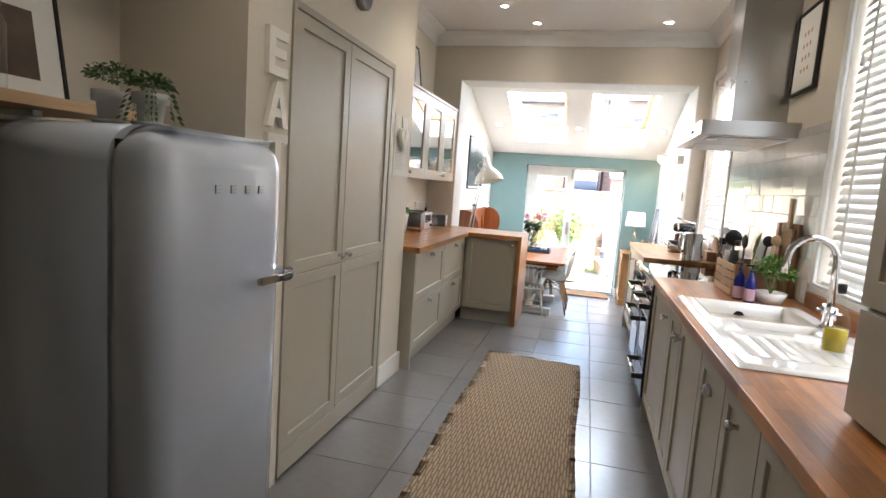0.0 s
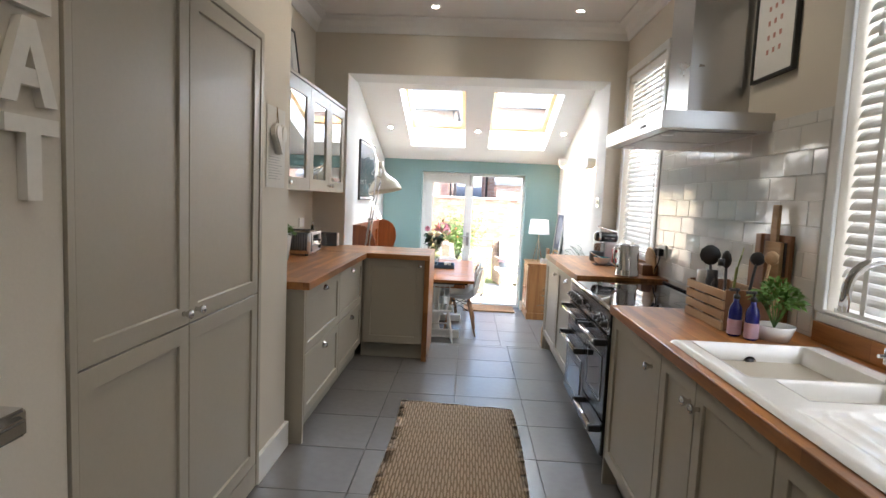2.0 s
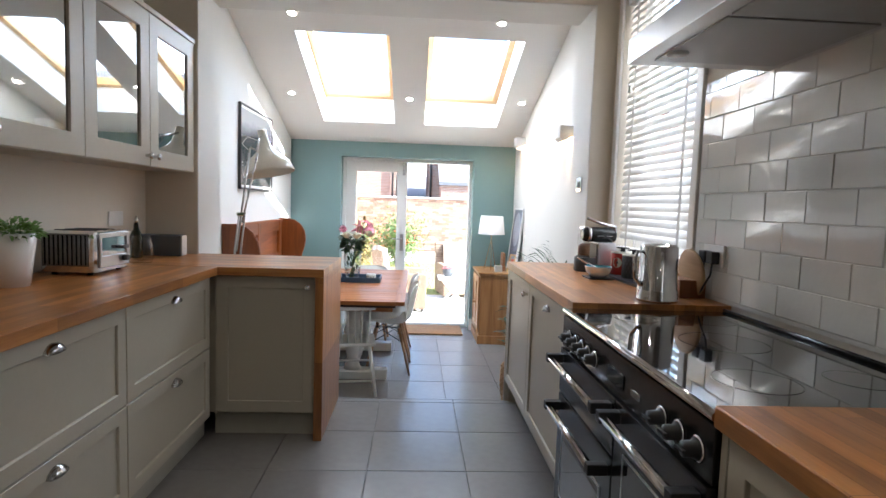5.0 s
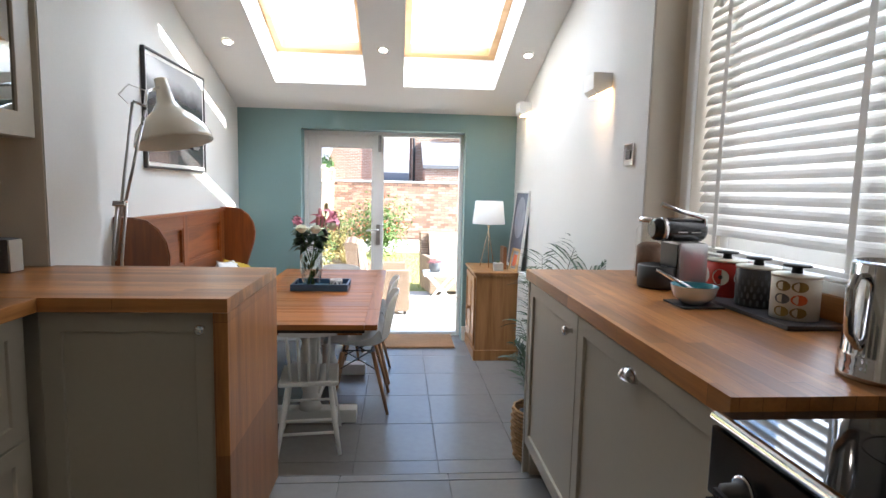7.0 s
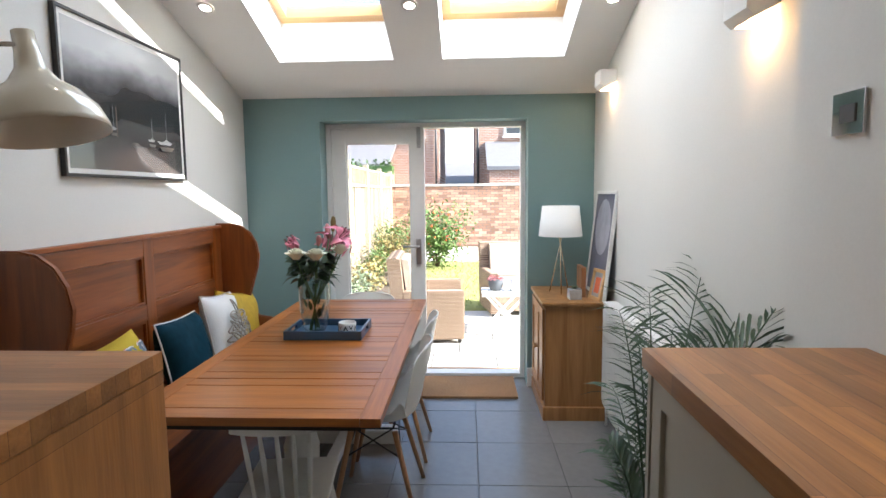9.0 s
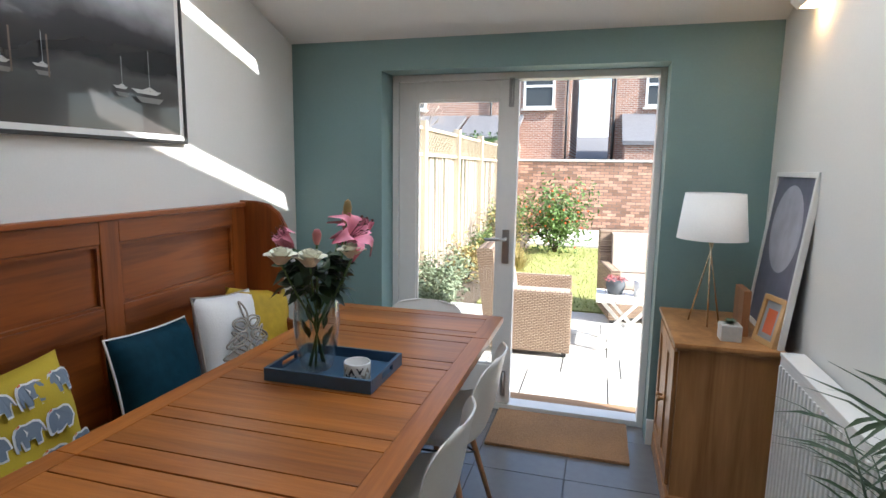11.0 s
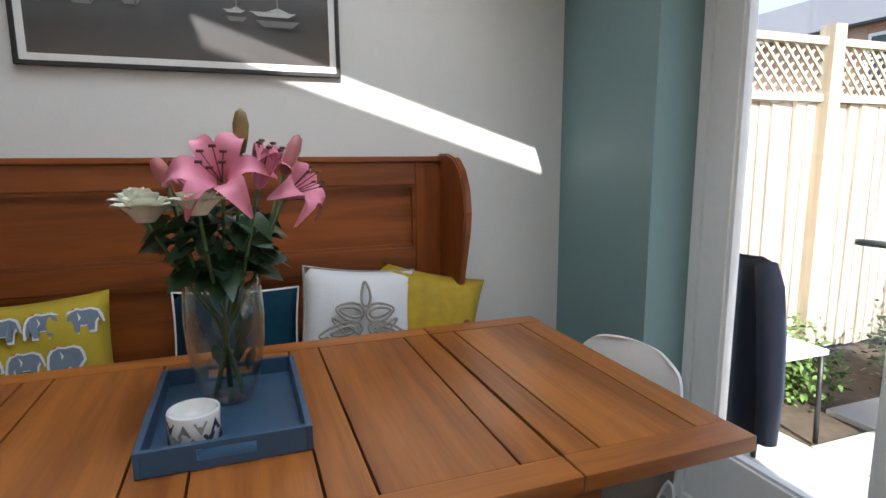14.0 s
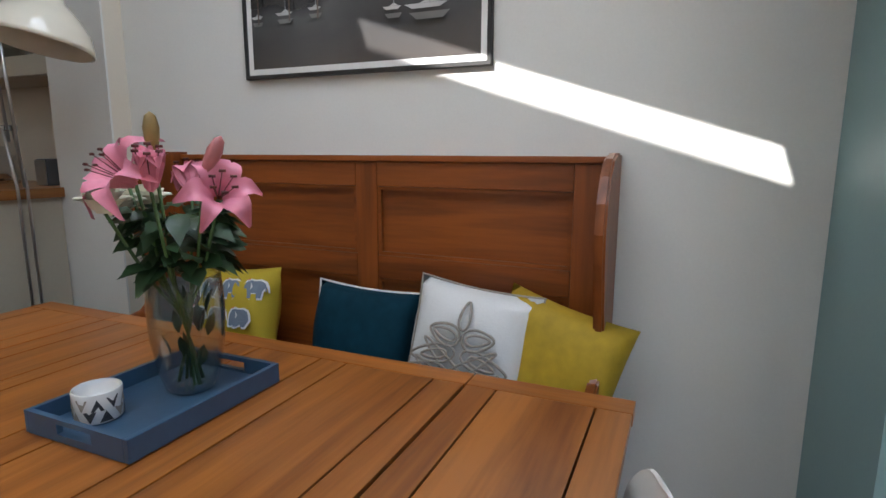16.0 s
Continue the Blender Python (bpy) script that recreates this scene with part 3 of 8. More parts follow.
for x, y in ((-0.455, 5.53), (0.765, 5.53), (-0.707, 5.01), (0.72, 3.4), (-0.455, 3.4), (-0.455, 1.2), (0.6, 1.2)):
    downlight(x, y, KC - 0.001)
for x, y, watts in ((-0.455, 5.53, 0.9), (0.765, 5.53, 0.9), (-0.455, 3.4, 3.2), (0.72, 3.4, 2.2), (-0.455, 1.2, 2.2), (0.6, 1.2, 2.2)):
    spot("downlight_beam", x, y, KC - 0.03, watts)
for x, y in ((-1.15, 7.88), (-0.025, 7.9), (1.07, 7.89), (-0.9, 6.74), (0.68, 6.74)):
    downlight(x, y, roof_z(y) - 0.001, math.degrees(math.atan(SLOPE)))

# ---- kitchen units ----
def shaker(bm_parent, name, axis, at, a0, a1, z0, z1, rail=0.075, thick=0.02, sign=1):
    """A framed door or drawer front with a sunk panel. axis 'x': faces along x at that place, spanning a0..a1 in y."""
    def bx(u0, u1, w0, w1, d0, d1):
        lo, hi = sorted((at + sign * d0, at + sign * d1))
        return (lo, hi, u0, u1, w0, w1) if axis == 'x' else (u0, u1, lo, hi, w0, w1)
    bm = bmesh.new()
    box(bm, *bx(a0, a1, z0, z1, 0, thick))
    bm.normal_update()
    k = 0 if axis == 'x' else 1
    face = max(bm.faces, key=lambda f: sign * f.calc_center_median()[k])
    bmesh.ops.inset_region(bm, faces=[face], thickness=rail)
    bmesh.ops.inset_region(bm, faces=[face], thickness=0.002, depth=-thick * 0.45)
    rim = [e for e in bm.edges if all(abs(v.co[k] - (at + sign * thick)) < 1e-5 for v in e.verts)]
    bmesh.ops.bevel(bm, geom=rim, offset=0.0015, segments=1, affect='EDGES')
    return part(name, bm, UNIT, bm_parent)


def knob(parent, x, y, z, d):
    """A round chrome knob standing off along the unit direction d."""
    bm = bmesh.new()
    lathe(bm, [(0.0, 0.0), (0.009, 0.0), (0.007, 0.010), (0.012, 0.018), (0.0165, 0.024), (0.015, 0.031), (0.008, 0.035), (0, 0.036)], 16)
    bm.transform(Matrix.Translation((x, y, z)) @ Vector(d).to_track_quat("Z", "Y").to_matrix().to_4x4())
    return part("knob", bm, CHROME, parent, "chrome knob")


def cup_pull(parent, x, y, z, sign):
    """A half-shell drawer pull, facing along sign * x."""
    bm = bmesh.new()
    n, m = 12, 6
    grid = []
    for i in range(n + 1):
        a = math.pi * i / n
        row = []
        for j in range(m + 1):
            b = (math.pi / 2) * j / m
            row.append(bm.verts.new((x + sign * 0.026 * math.sin(b) * (0.4 + 0.6 * math.sin(a)), y + 0.042 * math.cos(a), z + 0.028 * math.cos(b) * math.sin(a) + (0 if j < m else 0))))
        grid.append(row)
    for i in range(n):
        for j in range(m):
            f = bm.faces.new((grid[i][j], grid[i + 1][j], grid[i + 1][j + 1], grid[i][j + 1]))
            f.smooth = True
    bmesh.ops.solidify(bm, geom=list(bm.faces), thickness=0.003)
    return part("cup_pull", bm, CHROME, parent, "chrome cup pull")


# tall cupboard on the left
tall = thing("tall_cupboard", (-1.3, 2.52, 0), "tall greige shaker cupboard built into the wall, doors closed", "cupboard")
TX = -1.055
part("body", boxes((KL + 0.002, TX, 1.93, 3.15, 0.10, 2.085)), UNIT, tall)
part("plinth", boxes((KL + 0.002, -1.09, 1.93, 3.15, 0, 0.098)), PLINTH, tall)
part("face_frame", boxes((TX, TX + 0.028, 1.93, 1.955, 0.02, 2.085), (TX, TX + 0.028, 3.12, 3.15, 0.02, 2.085), (TX, TX + 0.028, 1.955, 3.12, 2.055, 2.085), (TX, TX + 0.024, 1.955, 3.12, 0.02, 0.125), bevel=0.002), UNIT, tall)
for a0, a1, ky in ((1.96, 2.50, 2.462), (2.504, 3.116, 2.548)):
    for z0, z1, kz in ((0.935, 2.05, 0.975), (0.13, 0.93, None)):
        d = shaker(tall, "door", 'x', TX + 0.002, a0, a1, z0, z1, 0.085, 0.022)
        if kz:
            knob(d, TX + 0.024, ky, kz, (1, 0, 0))

# base units and drawers on the left
BX = -0.985
lb = thing("drawer_unit", (-1.28, 4.42, 0), "greige shaker drawer units with chrome cup pulls under the oak worktop", "drawer unit")
part("body", boxes((KL + 0.002, BX, 3.64, 5.30, 0.13, 0.868)), UNIT, lb)
part("plinth", boxes((KL + 0.002, BX - 0.045, 3.64, 5.36, 0, 0.128)), PLINTH, lb)
part("end_panel", boxes((KL + 0.02, BX + 0.022, 3.615, 3.638, 0, 0.868), bevel=0.002), UNIT, lb)
for y0, y1 in ((3.645, 4.445), (4.452, 5.255)):
    for z0, z1 in ((0.505, 0.862), (0.14, 0.498)):
        d = shaker(lb, "drawer", 'x', BX + 0.001, y0, y1, z0, z1, 0.075, 0.021)
        cup_pull(d, BX + 0.021, (y0 + y1) / 2, z1 - 0.055, 1)

# peninsula
pen = thing("peninsula_unit", (-0.9, 5.6, 0), "greige shaker peninsula unit with an oak waterfall end", "kitchen unit")
part("body", boxes((KL + 0.3, -0.445, 5.345, 5.905, 0.13, 0.868)), UNIT, pen)
part("back_panel", boxes((-1.27, -0.445, 5.907, 5.93, -0.0, 0.868)), UNIT, pen)
part("plinth", boxes((-0.98, -0.445, 5.385, 5.90, 0, 0.128)), PLINTH, pen)
d = shaker(pen, "door", 'y', 5.344, -0.955, -0.448, 0.14, 0.862, 0.085, 0.021, -1)
part("filler", boxes((BX + 0.022, -0.957, 5.325, 5.344, 0.13, 0.866)), UNIT, pen)
knob(d, -0.485, 5.323, 0.815, (0, -1, 0))
part("end_panel", boxes((-0.443, -0.399, 5.29, 5.955, 0.0, 0.868), bevel=0.003), TOP_Z, pen, "oak stave waterfall end panel")
fixed_top = solo("worktop", boxes((KL + 0.002, -0.935, 3.605, 5.287, 0.87, 0.912), bevel=0.003), TOP_Y, "oiled oak stave worktop over the drawers", "worktop")
solo("worktop", prism(bmesh.new(), [(KL + 0.002, 5.289), (-0.399, 5.289), (-0.399, 5.955), (-1.272, 5.955), (-1.272, 5.917), (KL + 0.002, 5.917)], 'z', 0.87, 0.912), TOP_X, "oiled oak stave worktop on the peninsula", "worktop")

# wall cabinet with glazed doors
wc = thing("wall_cabinet", (-1.44, 4.79, 1.41), "greige wall cabinet with four mirrored glass doors", "wall cabinet")
part("body", boxes((KL + 0.002, -1.315, 3.68, 5.905, 1.41, 1.43), (KL + 0.002, -1.315, 3.68, 5.905, 2.15, 2.175), (KL + 0.002, -1.315, 3.68, 3.70, 1.43, 2.15), (KL + 0.002, -1.315, 5.885, 5.905, 1.43, 2.15), (KL + 0.002, KL + 0.02, 3.70, 5.885, 1.43, 2.15), (KL + 0.02, -1.36, 3.70, 5.885, 1.78, 1.798)), UNIT, wc)
part("cornice", boxes((KL + 0.002, -1.285, 3.66, 5.915, 2.176, 2.20), bevel=0.004), UNIT, wc)
MIRROR = node_mat("smoked_mirror_glass", (0.42, 0.435, 0.43), 0.03, 1.0, vary=0.02, bump=0.0)
w = (5.905 - 3.68) / 4
for i in range(4):
    a0, a1, z0, z1, r = 3.68 + i * w + 0.002, 3.68 + (i + 1) * w - 0.002, 1.412, 2.173, 0.09
    bm = ring('x', -1.314, -1.292, a0, a1, z0, z1, r, 0.002)
    d = part("door", bm, UNIT, wc)
    part("pane", boxes((-1.306, -1.302, a0 + r - 0.004, a1 - r + 0.004, z0 + r - 0.004, z1 - r + 0.004)), MIRROR, d, "reflecting glass pane")
    knob(d, -1.292, a1 - 0.04 if i % 2 == 0 else a0 + 0.04, z0 + 0.05, (1, 0, 0))

# right-hand run
RX = 0.665
rb = thing("base_unit", (0.95, 2.0, 0), "greige shaker base units with chrome knobs under the sink worktop", "base unit")
part("body", boxes((RX, KR - 0.002, -0.9, 3.385, 0.13, 0.868)), UNIT, rb)
part("plinth", boxes((RX + 0.05, KR - 0.002, -0.9, 3.385, 0, 0.128)), PLINTH, rb)
yy = [3.385, 2.715, 2.40, 1.95, 1.60, 1.25, 0.8, 0.35]
for i, (y1, y0) in enumerate(zip(yy, yy[1:])):
    d = shaker(rb, "door", 'x', RX - 0.001, y0 + 0.003, y1 - 0.003, 0.14, 0.862, 0.075, 0.021, -1)
    if i == 3:
        cup_pull(d, RX - 0.021, 1.785, 0.755, -1)
    else:
        knob(d, RX - 0.021, (2.81, 2.436, 2.367, 0, 1.43, 1.0, 0.6)[i], 0.785, (-1, 0, 0))
part("end_panel", boxes((RX - 0.022, KR - 0.3, 3.387, 3.406, 0, 0.868)), UNIT, rb)
SX0, SX1, SYA, SYB = 0.722, 1.17, 1.675, 2.682
solo("worktop", ring('z', 0.87, 0.912, 0.625, KR - 0.002, -0.9, 3.408, (SX0 - 0.625, KR - 0.002 - SX1, SYA + 0.9, 3.408 - SYB), 0.0025), TOP_Y, "oiled oak stave worktop around the sink", "worktop")
fb = thing("base_unit", (0.97, 5.3, 0), "greige shaker base units beyond the cooker", "base unit")
part("body", boxes((0.70, KR - 0.002, 4.49, 5.918, 0.13, 0.868), (0.70, 1.147, 5.918, 5.95, 0.0, 0.868)), UNIT, fb)
part("plinth", boxes((0.75, KR - 0.002, 4.49, 5.915, 0, 0.128)), PLINTH, fb)
part("end_panel", boxes((0.675, 1.147, 5.95, 5.968, -0.20, 0.868)), UNIT, fb)
for y0, y1, pull in ((4.495, 5.30, 1), (5.306, 5.945, 0)):
    d = shaker(fb, "door", 'x', 0.699, y0, y1, 0.14, 0.862, 0.075, 0.021, -1)
    if pull:
        cup_pull(d, 0.679, (y0 + y1) / 2, 0.80, -1)
    else:
        knob(d, 0.679, y0 + 0.05, 0.80, (-1, 0, 0))
solo("worktop", prism(bmesh.new(), [(0.668, 4.482), (KR - 0.002, 4.482), (KR - 0.002, 5.917), (1.147, 5.917), (1.147, 5.99), (0.668, 5.99)], 'z', 0.87, 0.912), TOP_Y, "oiled oak stave worktop with coffee things", "worktop")

# ---- more materials ----
def plain(name, c, r=0.5, m=0.0, v=0.06, g=40, b=0.03, **k):
    return node_mat(name, c, r, m, vary=v, grain=g, bump=b, **k)


LEAF = plain("green_leaf", (0.07, 0.14, 0.035), 0.45, v=0.35, g=60, b=0.1)
LEAF_DARK = plain("dark_rose_leaf", (0.025, 0.06, 0.022), 0.4, v=0.3, g=60, b=0.1)
LEAF_PALE = plain("fresh_herb_leaf", (0.13, 0.25, 0.05), 0.5, v=0.35, g=60, b=0.1)
SOIL = plain("potting_soil", (0.03, 0.02, 0.014), 0.95, v=0.4, g=80, b=0.6)
SAND_WOOD = wood_mat("raw_pale_timber", (0.55, 0.37, 0.20), (0.38, 0.23, 0.11), 0.6, 'y', 1.0)
DARK_WOOD = wood_mat("dark_board_wood", (0.30, 0.13, 0.05), (0.15, 0.06, 0.02), 0.45, 'z', 1.0)
BLUE_GLASS = plain("cobalt_bottle", (0.012, 0.014, 0.16), 0.08, v=0.05, b=0, coat=0.4)
PINK_LABEL = plain("lilac_label", (0.55, 0.38, 0.48), 0.6)
PAPER = plain("white_paper", (0.75, 0.73, 0.68), 0.85, v=0.03)
BEIGE_LETTER = plain("cream_letter_paint", (0.80, 0.76, 0.68), 0.5)
FRAME_BLACK = plain("black_frame_wood", (0.02, 0.019, 0.018), 0.4)
PRINT_WHITE = plain("print_paper", (0.72, 0.71, 0.68), 0.7, v=0.03)
GREY_CLOTH = plain("grey_speaker_cloth", (0.10, 0.11, 0.12), 0.9, g=300, b=0.2)
CLEAR = glass_mat("clear_jar_glass", (0.98, 0.99, 0.99))
RED = plain("red_enamel_print", (0.50, 0.03, 0.02), 0.35)
ORANGE = plain("orange_enamel_print", (0.60, 0.11, 0.03), 0.35)
OLIVE = plain("olive_enamel_print", (0.25, 0.17, 0.04), 0.35)
TEAL_GLAZE = plain("teal_glaze", (0.03, 0.16, 0.20), 0.2)
DARK_PATTERN = plain("dark_grey_print", (0.05, 0.05, 0.055), 0.4)
CREAM_TIN = plain("cream_enamel", (0.72, 0.69, 0.60), 0.3)


def leaf_card(bm, base, direction, length, width, bend=0.3, roll=0.0):
    """A leaf with a folded midrib, bending down along its length."""
    d = Vector(direction).normalized()
    side = d.cross(Vector((0, 0, 1)))
    side = Vector((1, 0, 0)) if side.length < 0.05 else side.normalized()
    side = Matrix.Rotation(roll, 3, d) @ side
    up = side.cross(d)
    p, rows = Vector(base), []
    for i, (s, w) in enumerate(((0, 0.12), (0.3, 0.9), (0.62, 0.85), (1.0, 0.0))):
        c = p + d * (length * s) - Vector((0, 0, 1)) * (bend * length * s * s)
        h = side * (width * w / 2)
        rows.append([c] if w == 0 else [c - h + up * (0.12 * width * w), c, c + h + up * (0.12 * width * w)])
    vs = [[bm.verts.new(c) for c in r] for r in rows]
    for a, b in zip(vs, vs[1:]):
        if len(b) == 3:
            for k in (0, 1):
                bm.faces.new((a[k], a[k + 1], b[k + 1], b[k])).smooth = True
        else:
            bm.faces.new((a[0], a[1], b[0])).smooth = True
            bm.faces.new((a[1], a[2], b[0])).smooth = True


def bush(bm, centre, radius, count, leaf, rnd, squash=0.8, bend=0.4, inner=0.2):
    c = Vector(centre)
    for _ in range(count):
        v = Vector((rnd.gauss(0, 1), rnd.gauss(0, 1), abs(rnd.gauss(0, 1)) * squash + 0.1)).normalized()
        r = radius * (inner + (1 - inner) * rnd.random() ** 0.6)
        leaf_card(bm, c + Vector((v.x * r, v.y * r, v.z * r * squash)), v + Vector((rnd.uniform(-.5, .5), rnd.uniform(-.5, .5), rnd.uniform(-.3, .5))), leaf * rnd.uniform(0.7, 1.3), leaf * rnd.uniform(0.35, 0.55), bend, rnd.uniform(-1, 1))


def pot_profile(r0, r1, h, rim=0.012, rh=0.03):
    return [(0, 0), (r0, 0), (r0 + (r1 - r0) * (h - rh) / h, h - rh), (r1 + rim, h - rh), (r1 + rim, h), (r1 - 0.006, h), (r1 - 0.012, h - 0.03), (0, h - 0.03)]


# ---- fridge ----
def rounded_body(bm, x0, x1, y0, y1, z0, z1, r, front_only=False):
    """A block with generously rounded upright edges and top."""
    box(bm, x0, x1, y0, y1, z0, z1)
    es = [e for e in bm.edges if not all(v.co.z < z0 + 1e-4 for v in e.verts)]
    if front_only:
        es = [e for e in es if any(v.co.x > x1 - 1e-4 for v in e.verts) or all(v.co.z > z1 - 1e-4 for v in e.verts)]
    bmesh.ops.bevel(bm, geom=es, offset=r, segments=7, affect='EDGES', profile=0.5)
    for f in bm.faces:
        f.smooth = True
    return bm


fr = thing("fridge", (-1.09, 1.13, 0), "pale blue retro fridge with rounded edges and chrome handle", "fridge")
bm = bmesh.new()
box(bm, -1.30, -0.838, 0.84, 1.42, 0.05, 1.468)
es = [e for e in bm.edges if all(v.co.z > 1.46 for v in e.verts) and abs(e.verts[0].co.x - e.verts[1].co.x) > 0.1]
bmesh.ops.bevel(bm, geom=es, offset=0.09, segments=8, affect='EDGES', profile=0.5)
for f in bm.faces:
    f.smooth = abs(f.normal.z) < 0.98 and abs(f.normal.x) < 0.5
part("body", bm, FRIDGE_MAT, fr)
bm = bmesh.new()
rounded_body(bm, -0.826, -0.72, 0.84, 1.42, 0.10, 1.468, 0.09, True)
part("door", bm, FRIDGE_MAT, fr)
part("seal", boxes((-0.839, -0.825, 0.86, 1.40, 0.10, 1.43)), RUBBER, fr, "dark rubber door seal")
part("foot_plinth", boxes((-1.28, -0.76, 0.86, 1.40, 0.0, 0.09)), RUBBER, fr)
for k in range(4):
    bm = bmesh.new()
    y = 1.05 + k * 0.063
    box(bm, -0.7215, -0.716, y, y + 0.020, 1.316, 1.320)
    box(bm, -0.7215, -0.716, y, y + 0.020, 1.325, 1.329)
    box(bm, -0.7215, -0.716, y, y + 0.005, 1.316, 1.336)
    box(bm, -0.7215, -0.716, y, y + 0.020, 1.334, 1.338)
    part("badge", bm, STEEL, fr, "plain grey badge block")
bm = bmesh.new()
box(bm, -0.735, -0.685, 1.340, 1.392, 1.048, 1.088)
prism(bm, [(-0.690, 1.385), (-0.672, 1.375), (-0.668, 1.28), (-0.674, 1.205), (-0.690, 1.20), (-0.694, 1.27), (-0.696, 1.33)], 'z', 1.057, 1.080)
bmesh.ops.bevel(bm, geom=list(bm.edges), offset=0.004, segments=2, affect='EDGES')
part("handle", bm, CHROME, fr, "chrome lever handle")


def herb_pot(x, y, z, trailing, seed):
    rnd = random.Random(seed)
    th = thing("potted_plant", (x, y, z), "small leafy plant in a white pot with saucer" if not trailing else "trailing leafy plant in a white pot with saucer", "plant", "pots on the fridge")
    bm = lathe(bmesh.new(), pot_profile(0.028, 0.036, 0.072, 0.007, 0.026), 24, (x, y, z + 0.008))
    part("pot", bm, CERAMIC, th)
    part("saucer", lathe(bmesh.new(), [(0, 0), (0.036, 0), (0.046, 0.008), (0.044, 0.010), (0.034, 0.005), (0, 0.005)], 24, (x, y, z)), CERAMIC, th)
    bm = bmesh.new()
    bush(bm, (x, y, z + (0.108 if not trailing else 0.094)), 0.056 if not trailing else 0.05, 320, 0.017, rnd, 0.7, inner=0.3)
    if trailing:
        for _ in range(20):
            a = rnd.uniform(0, 6.28)
            for s in range(6):
                leaf_card(bm, (x + (0.044 + 0.004 * s) * math.cos(a), y + (0.044 + 0.004 * s) * math.sin(a), z + 0.085 - 0.013 * s), (math.cos(a), math.sin(a), -0.6), 0.014, 0.008, 0.3, rnd.uniform(-1, 1))
    part("foliage", bm, LEAF, th)


herb_pot(-0.965, 0.975, 1.4685, False, 3)
herb_pot(-0.865, 0.995, 1.4685, True, 4)

# shelf above, with a framed picture and a jar of stones
sh = thing("wall_shelf", (-1.4, 0.75, 1.5), "pale wooden shelf on white brackets in the alcove", "shelf")
part("board", boxes((KL + 0.002, -1.14, 0.2, 1.24, 1.5, 1.53), bevel=0.003), SAND_WOOD, sh)
for y in (0.4, 1.02):
    bm = boxes((KL + 0.002, KL + 0.018, y - 0.014, y + 0.014, 1.30, 1.499), (KL + 0.018, -1.25, y - 0.014, y + 0.014, 1.482, 1.499))
    tube(bm, [(KL + 0.012, y, 1.33), (-1.28, y, 1.49)], 0.009, 6)
    part("bracket", bm, TRIM, sh)
sh2 = thing("wall_shelf", (-1.48, 1.2, 2.05), "pale wooden upper shelf on white brackets in the alcove", "shelf")
part("board", boxes((KL + 0.002, -1.33, 0.2, 1.52, 2.12, 2.15), bevel=0.003), SAND_WOOD, sh2)
bm = boxes((KL + 0.002, KL + 0.02, 1.24, 1.27, 1.86, 2.12))
tube(bm, [(KL + 0.012, 1.255, 1.88), (-1.38, 1.255, 2.11)], 0.012, 6)
part("bracket", bm, TRIM, sh2)


def framed(name, at, label, size, border, frame_mat, mount_mat, m, art=None, depth=0.022, mount=0.05):
    """A picture standing in its own x-z plane, facing -y; then posed by m. art: list of (x0, x1, z0, z1, material) in shares of the picture."""
    w, h = size
    th = thing(name, (0, 0, 0), label, "picture")
    part("frame", ring('y', 0, depth, -w / 2, w / 2, 0, h, border, 0.0015), frame_mat, th)
    part("mount", boxes((-w / 2 + border, w / 2 - border, 0.008, 0.014, border, h - border)), mount_mat, th)
    iw, ih = w - 2 * border - 2 * mount, h - 2 * border - 2 * mount
    for k, (x0, x1, z0, z1, mat, kind) in enumerate(art or ()):
        bm = bmesh.new()
        X = [-iw / 2 + iw * x0, -iw / 2 + iw * x1]
        Z = [border + mount + ih * z0, border + mount + ih * z1]
        y = 0.0078 - 0.0006 * k
        if kind == 'oval':
            n = 28
            bm.faces.new([bm.verts.new(((X[0] + X[1]) / 2 + (X[1] - X[0]) / 2 * math.cos(2 * math.pi * i / n), y, (Z[0] + Z[1]) / 2 + (Z[1] - Z[0]) / 2 * math.sin(2 * math.pi * i / n))) for i in range(n)])
        elif kind == 'tri':
            bm.faces.new([bm.verts.new(c) for c in ((X[0], y, Z[0]), (X[1], y, Z[0]), ((X[0] + X[1]) / 2, y, Z[1]))])
        elif kind == 'boat':
            dx = (X[1] - X[0]) * 0.18
            bm.faces.new([bm.verts.new(c) for c in ((X[0] + dx, y, Z[0]), (X[1] - dx, y, Z[0]), (X[1], y, Z[1]), (X[0], y, Z[1]))])
        else:
            bm.faces.new([bm.verts.new(c) for c in ((X[0], y, Z[0]), (X[1], y, Z[0]), (X[1], y, Z[1]), (X[0], y, Z[1]))])
        part("print", bm, mat, th)
    th.matrix_basis = m
    return th


ART_DARK = plain("dark_brown_print", (0.10, 0.07, 0.05), 0.5, v=0.5, g=12)
ART_GREY = plain("grey_print", (0.32, 0.33, 0.34), 0.5, v=0.35, g=8)
framed("framed_picture", None, "black framed print leaning on the alcove shelf", (0.62, 0.42), 0.012, FRAME_BLACK, PRINT_WHITE, pose(-1.44, 0.98, 1.531, -9, 0, 90), [(0.1, 0.95, 0.05, 0.75, ART_DARK, '')])
jar = thing("glass_jar", (-1.30, 0.90, 1.531), "tall glass jar of pale stones on the shelf", "jar")
part("glass", lathe(bmesh.new(), [(0, 0), (0.06, 0), (0.065, 0.02), (0.065, 0.17), (0.05, 0.2), (0.055, 0.215)], 24, (-1.30, 0.90, 1.531)), CLEAR, jar)
bm = bmesh.new()
rnd = random.Random(5)
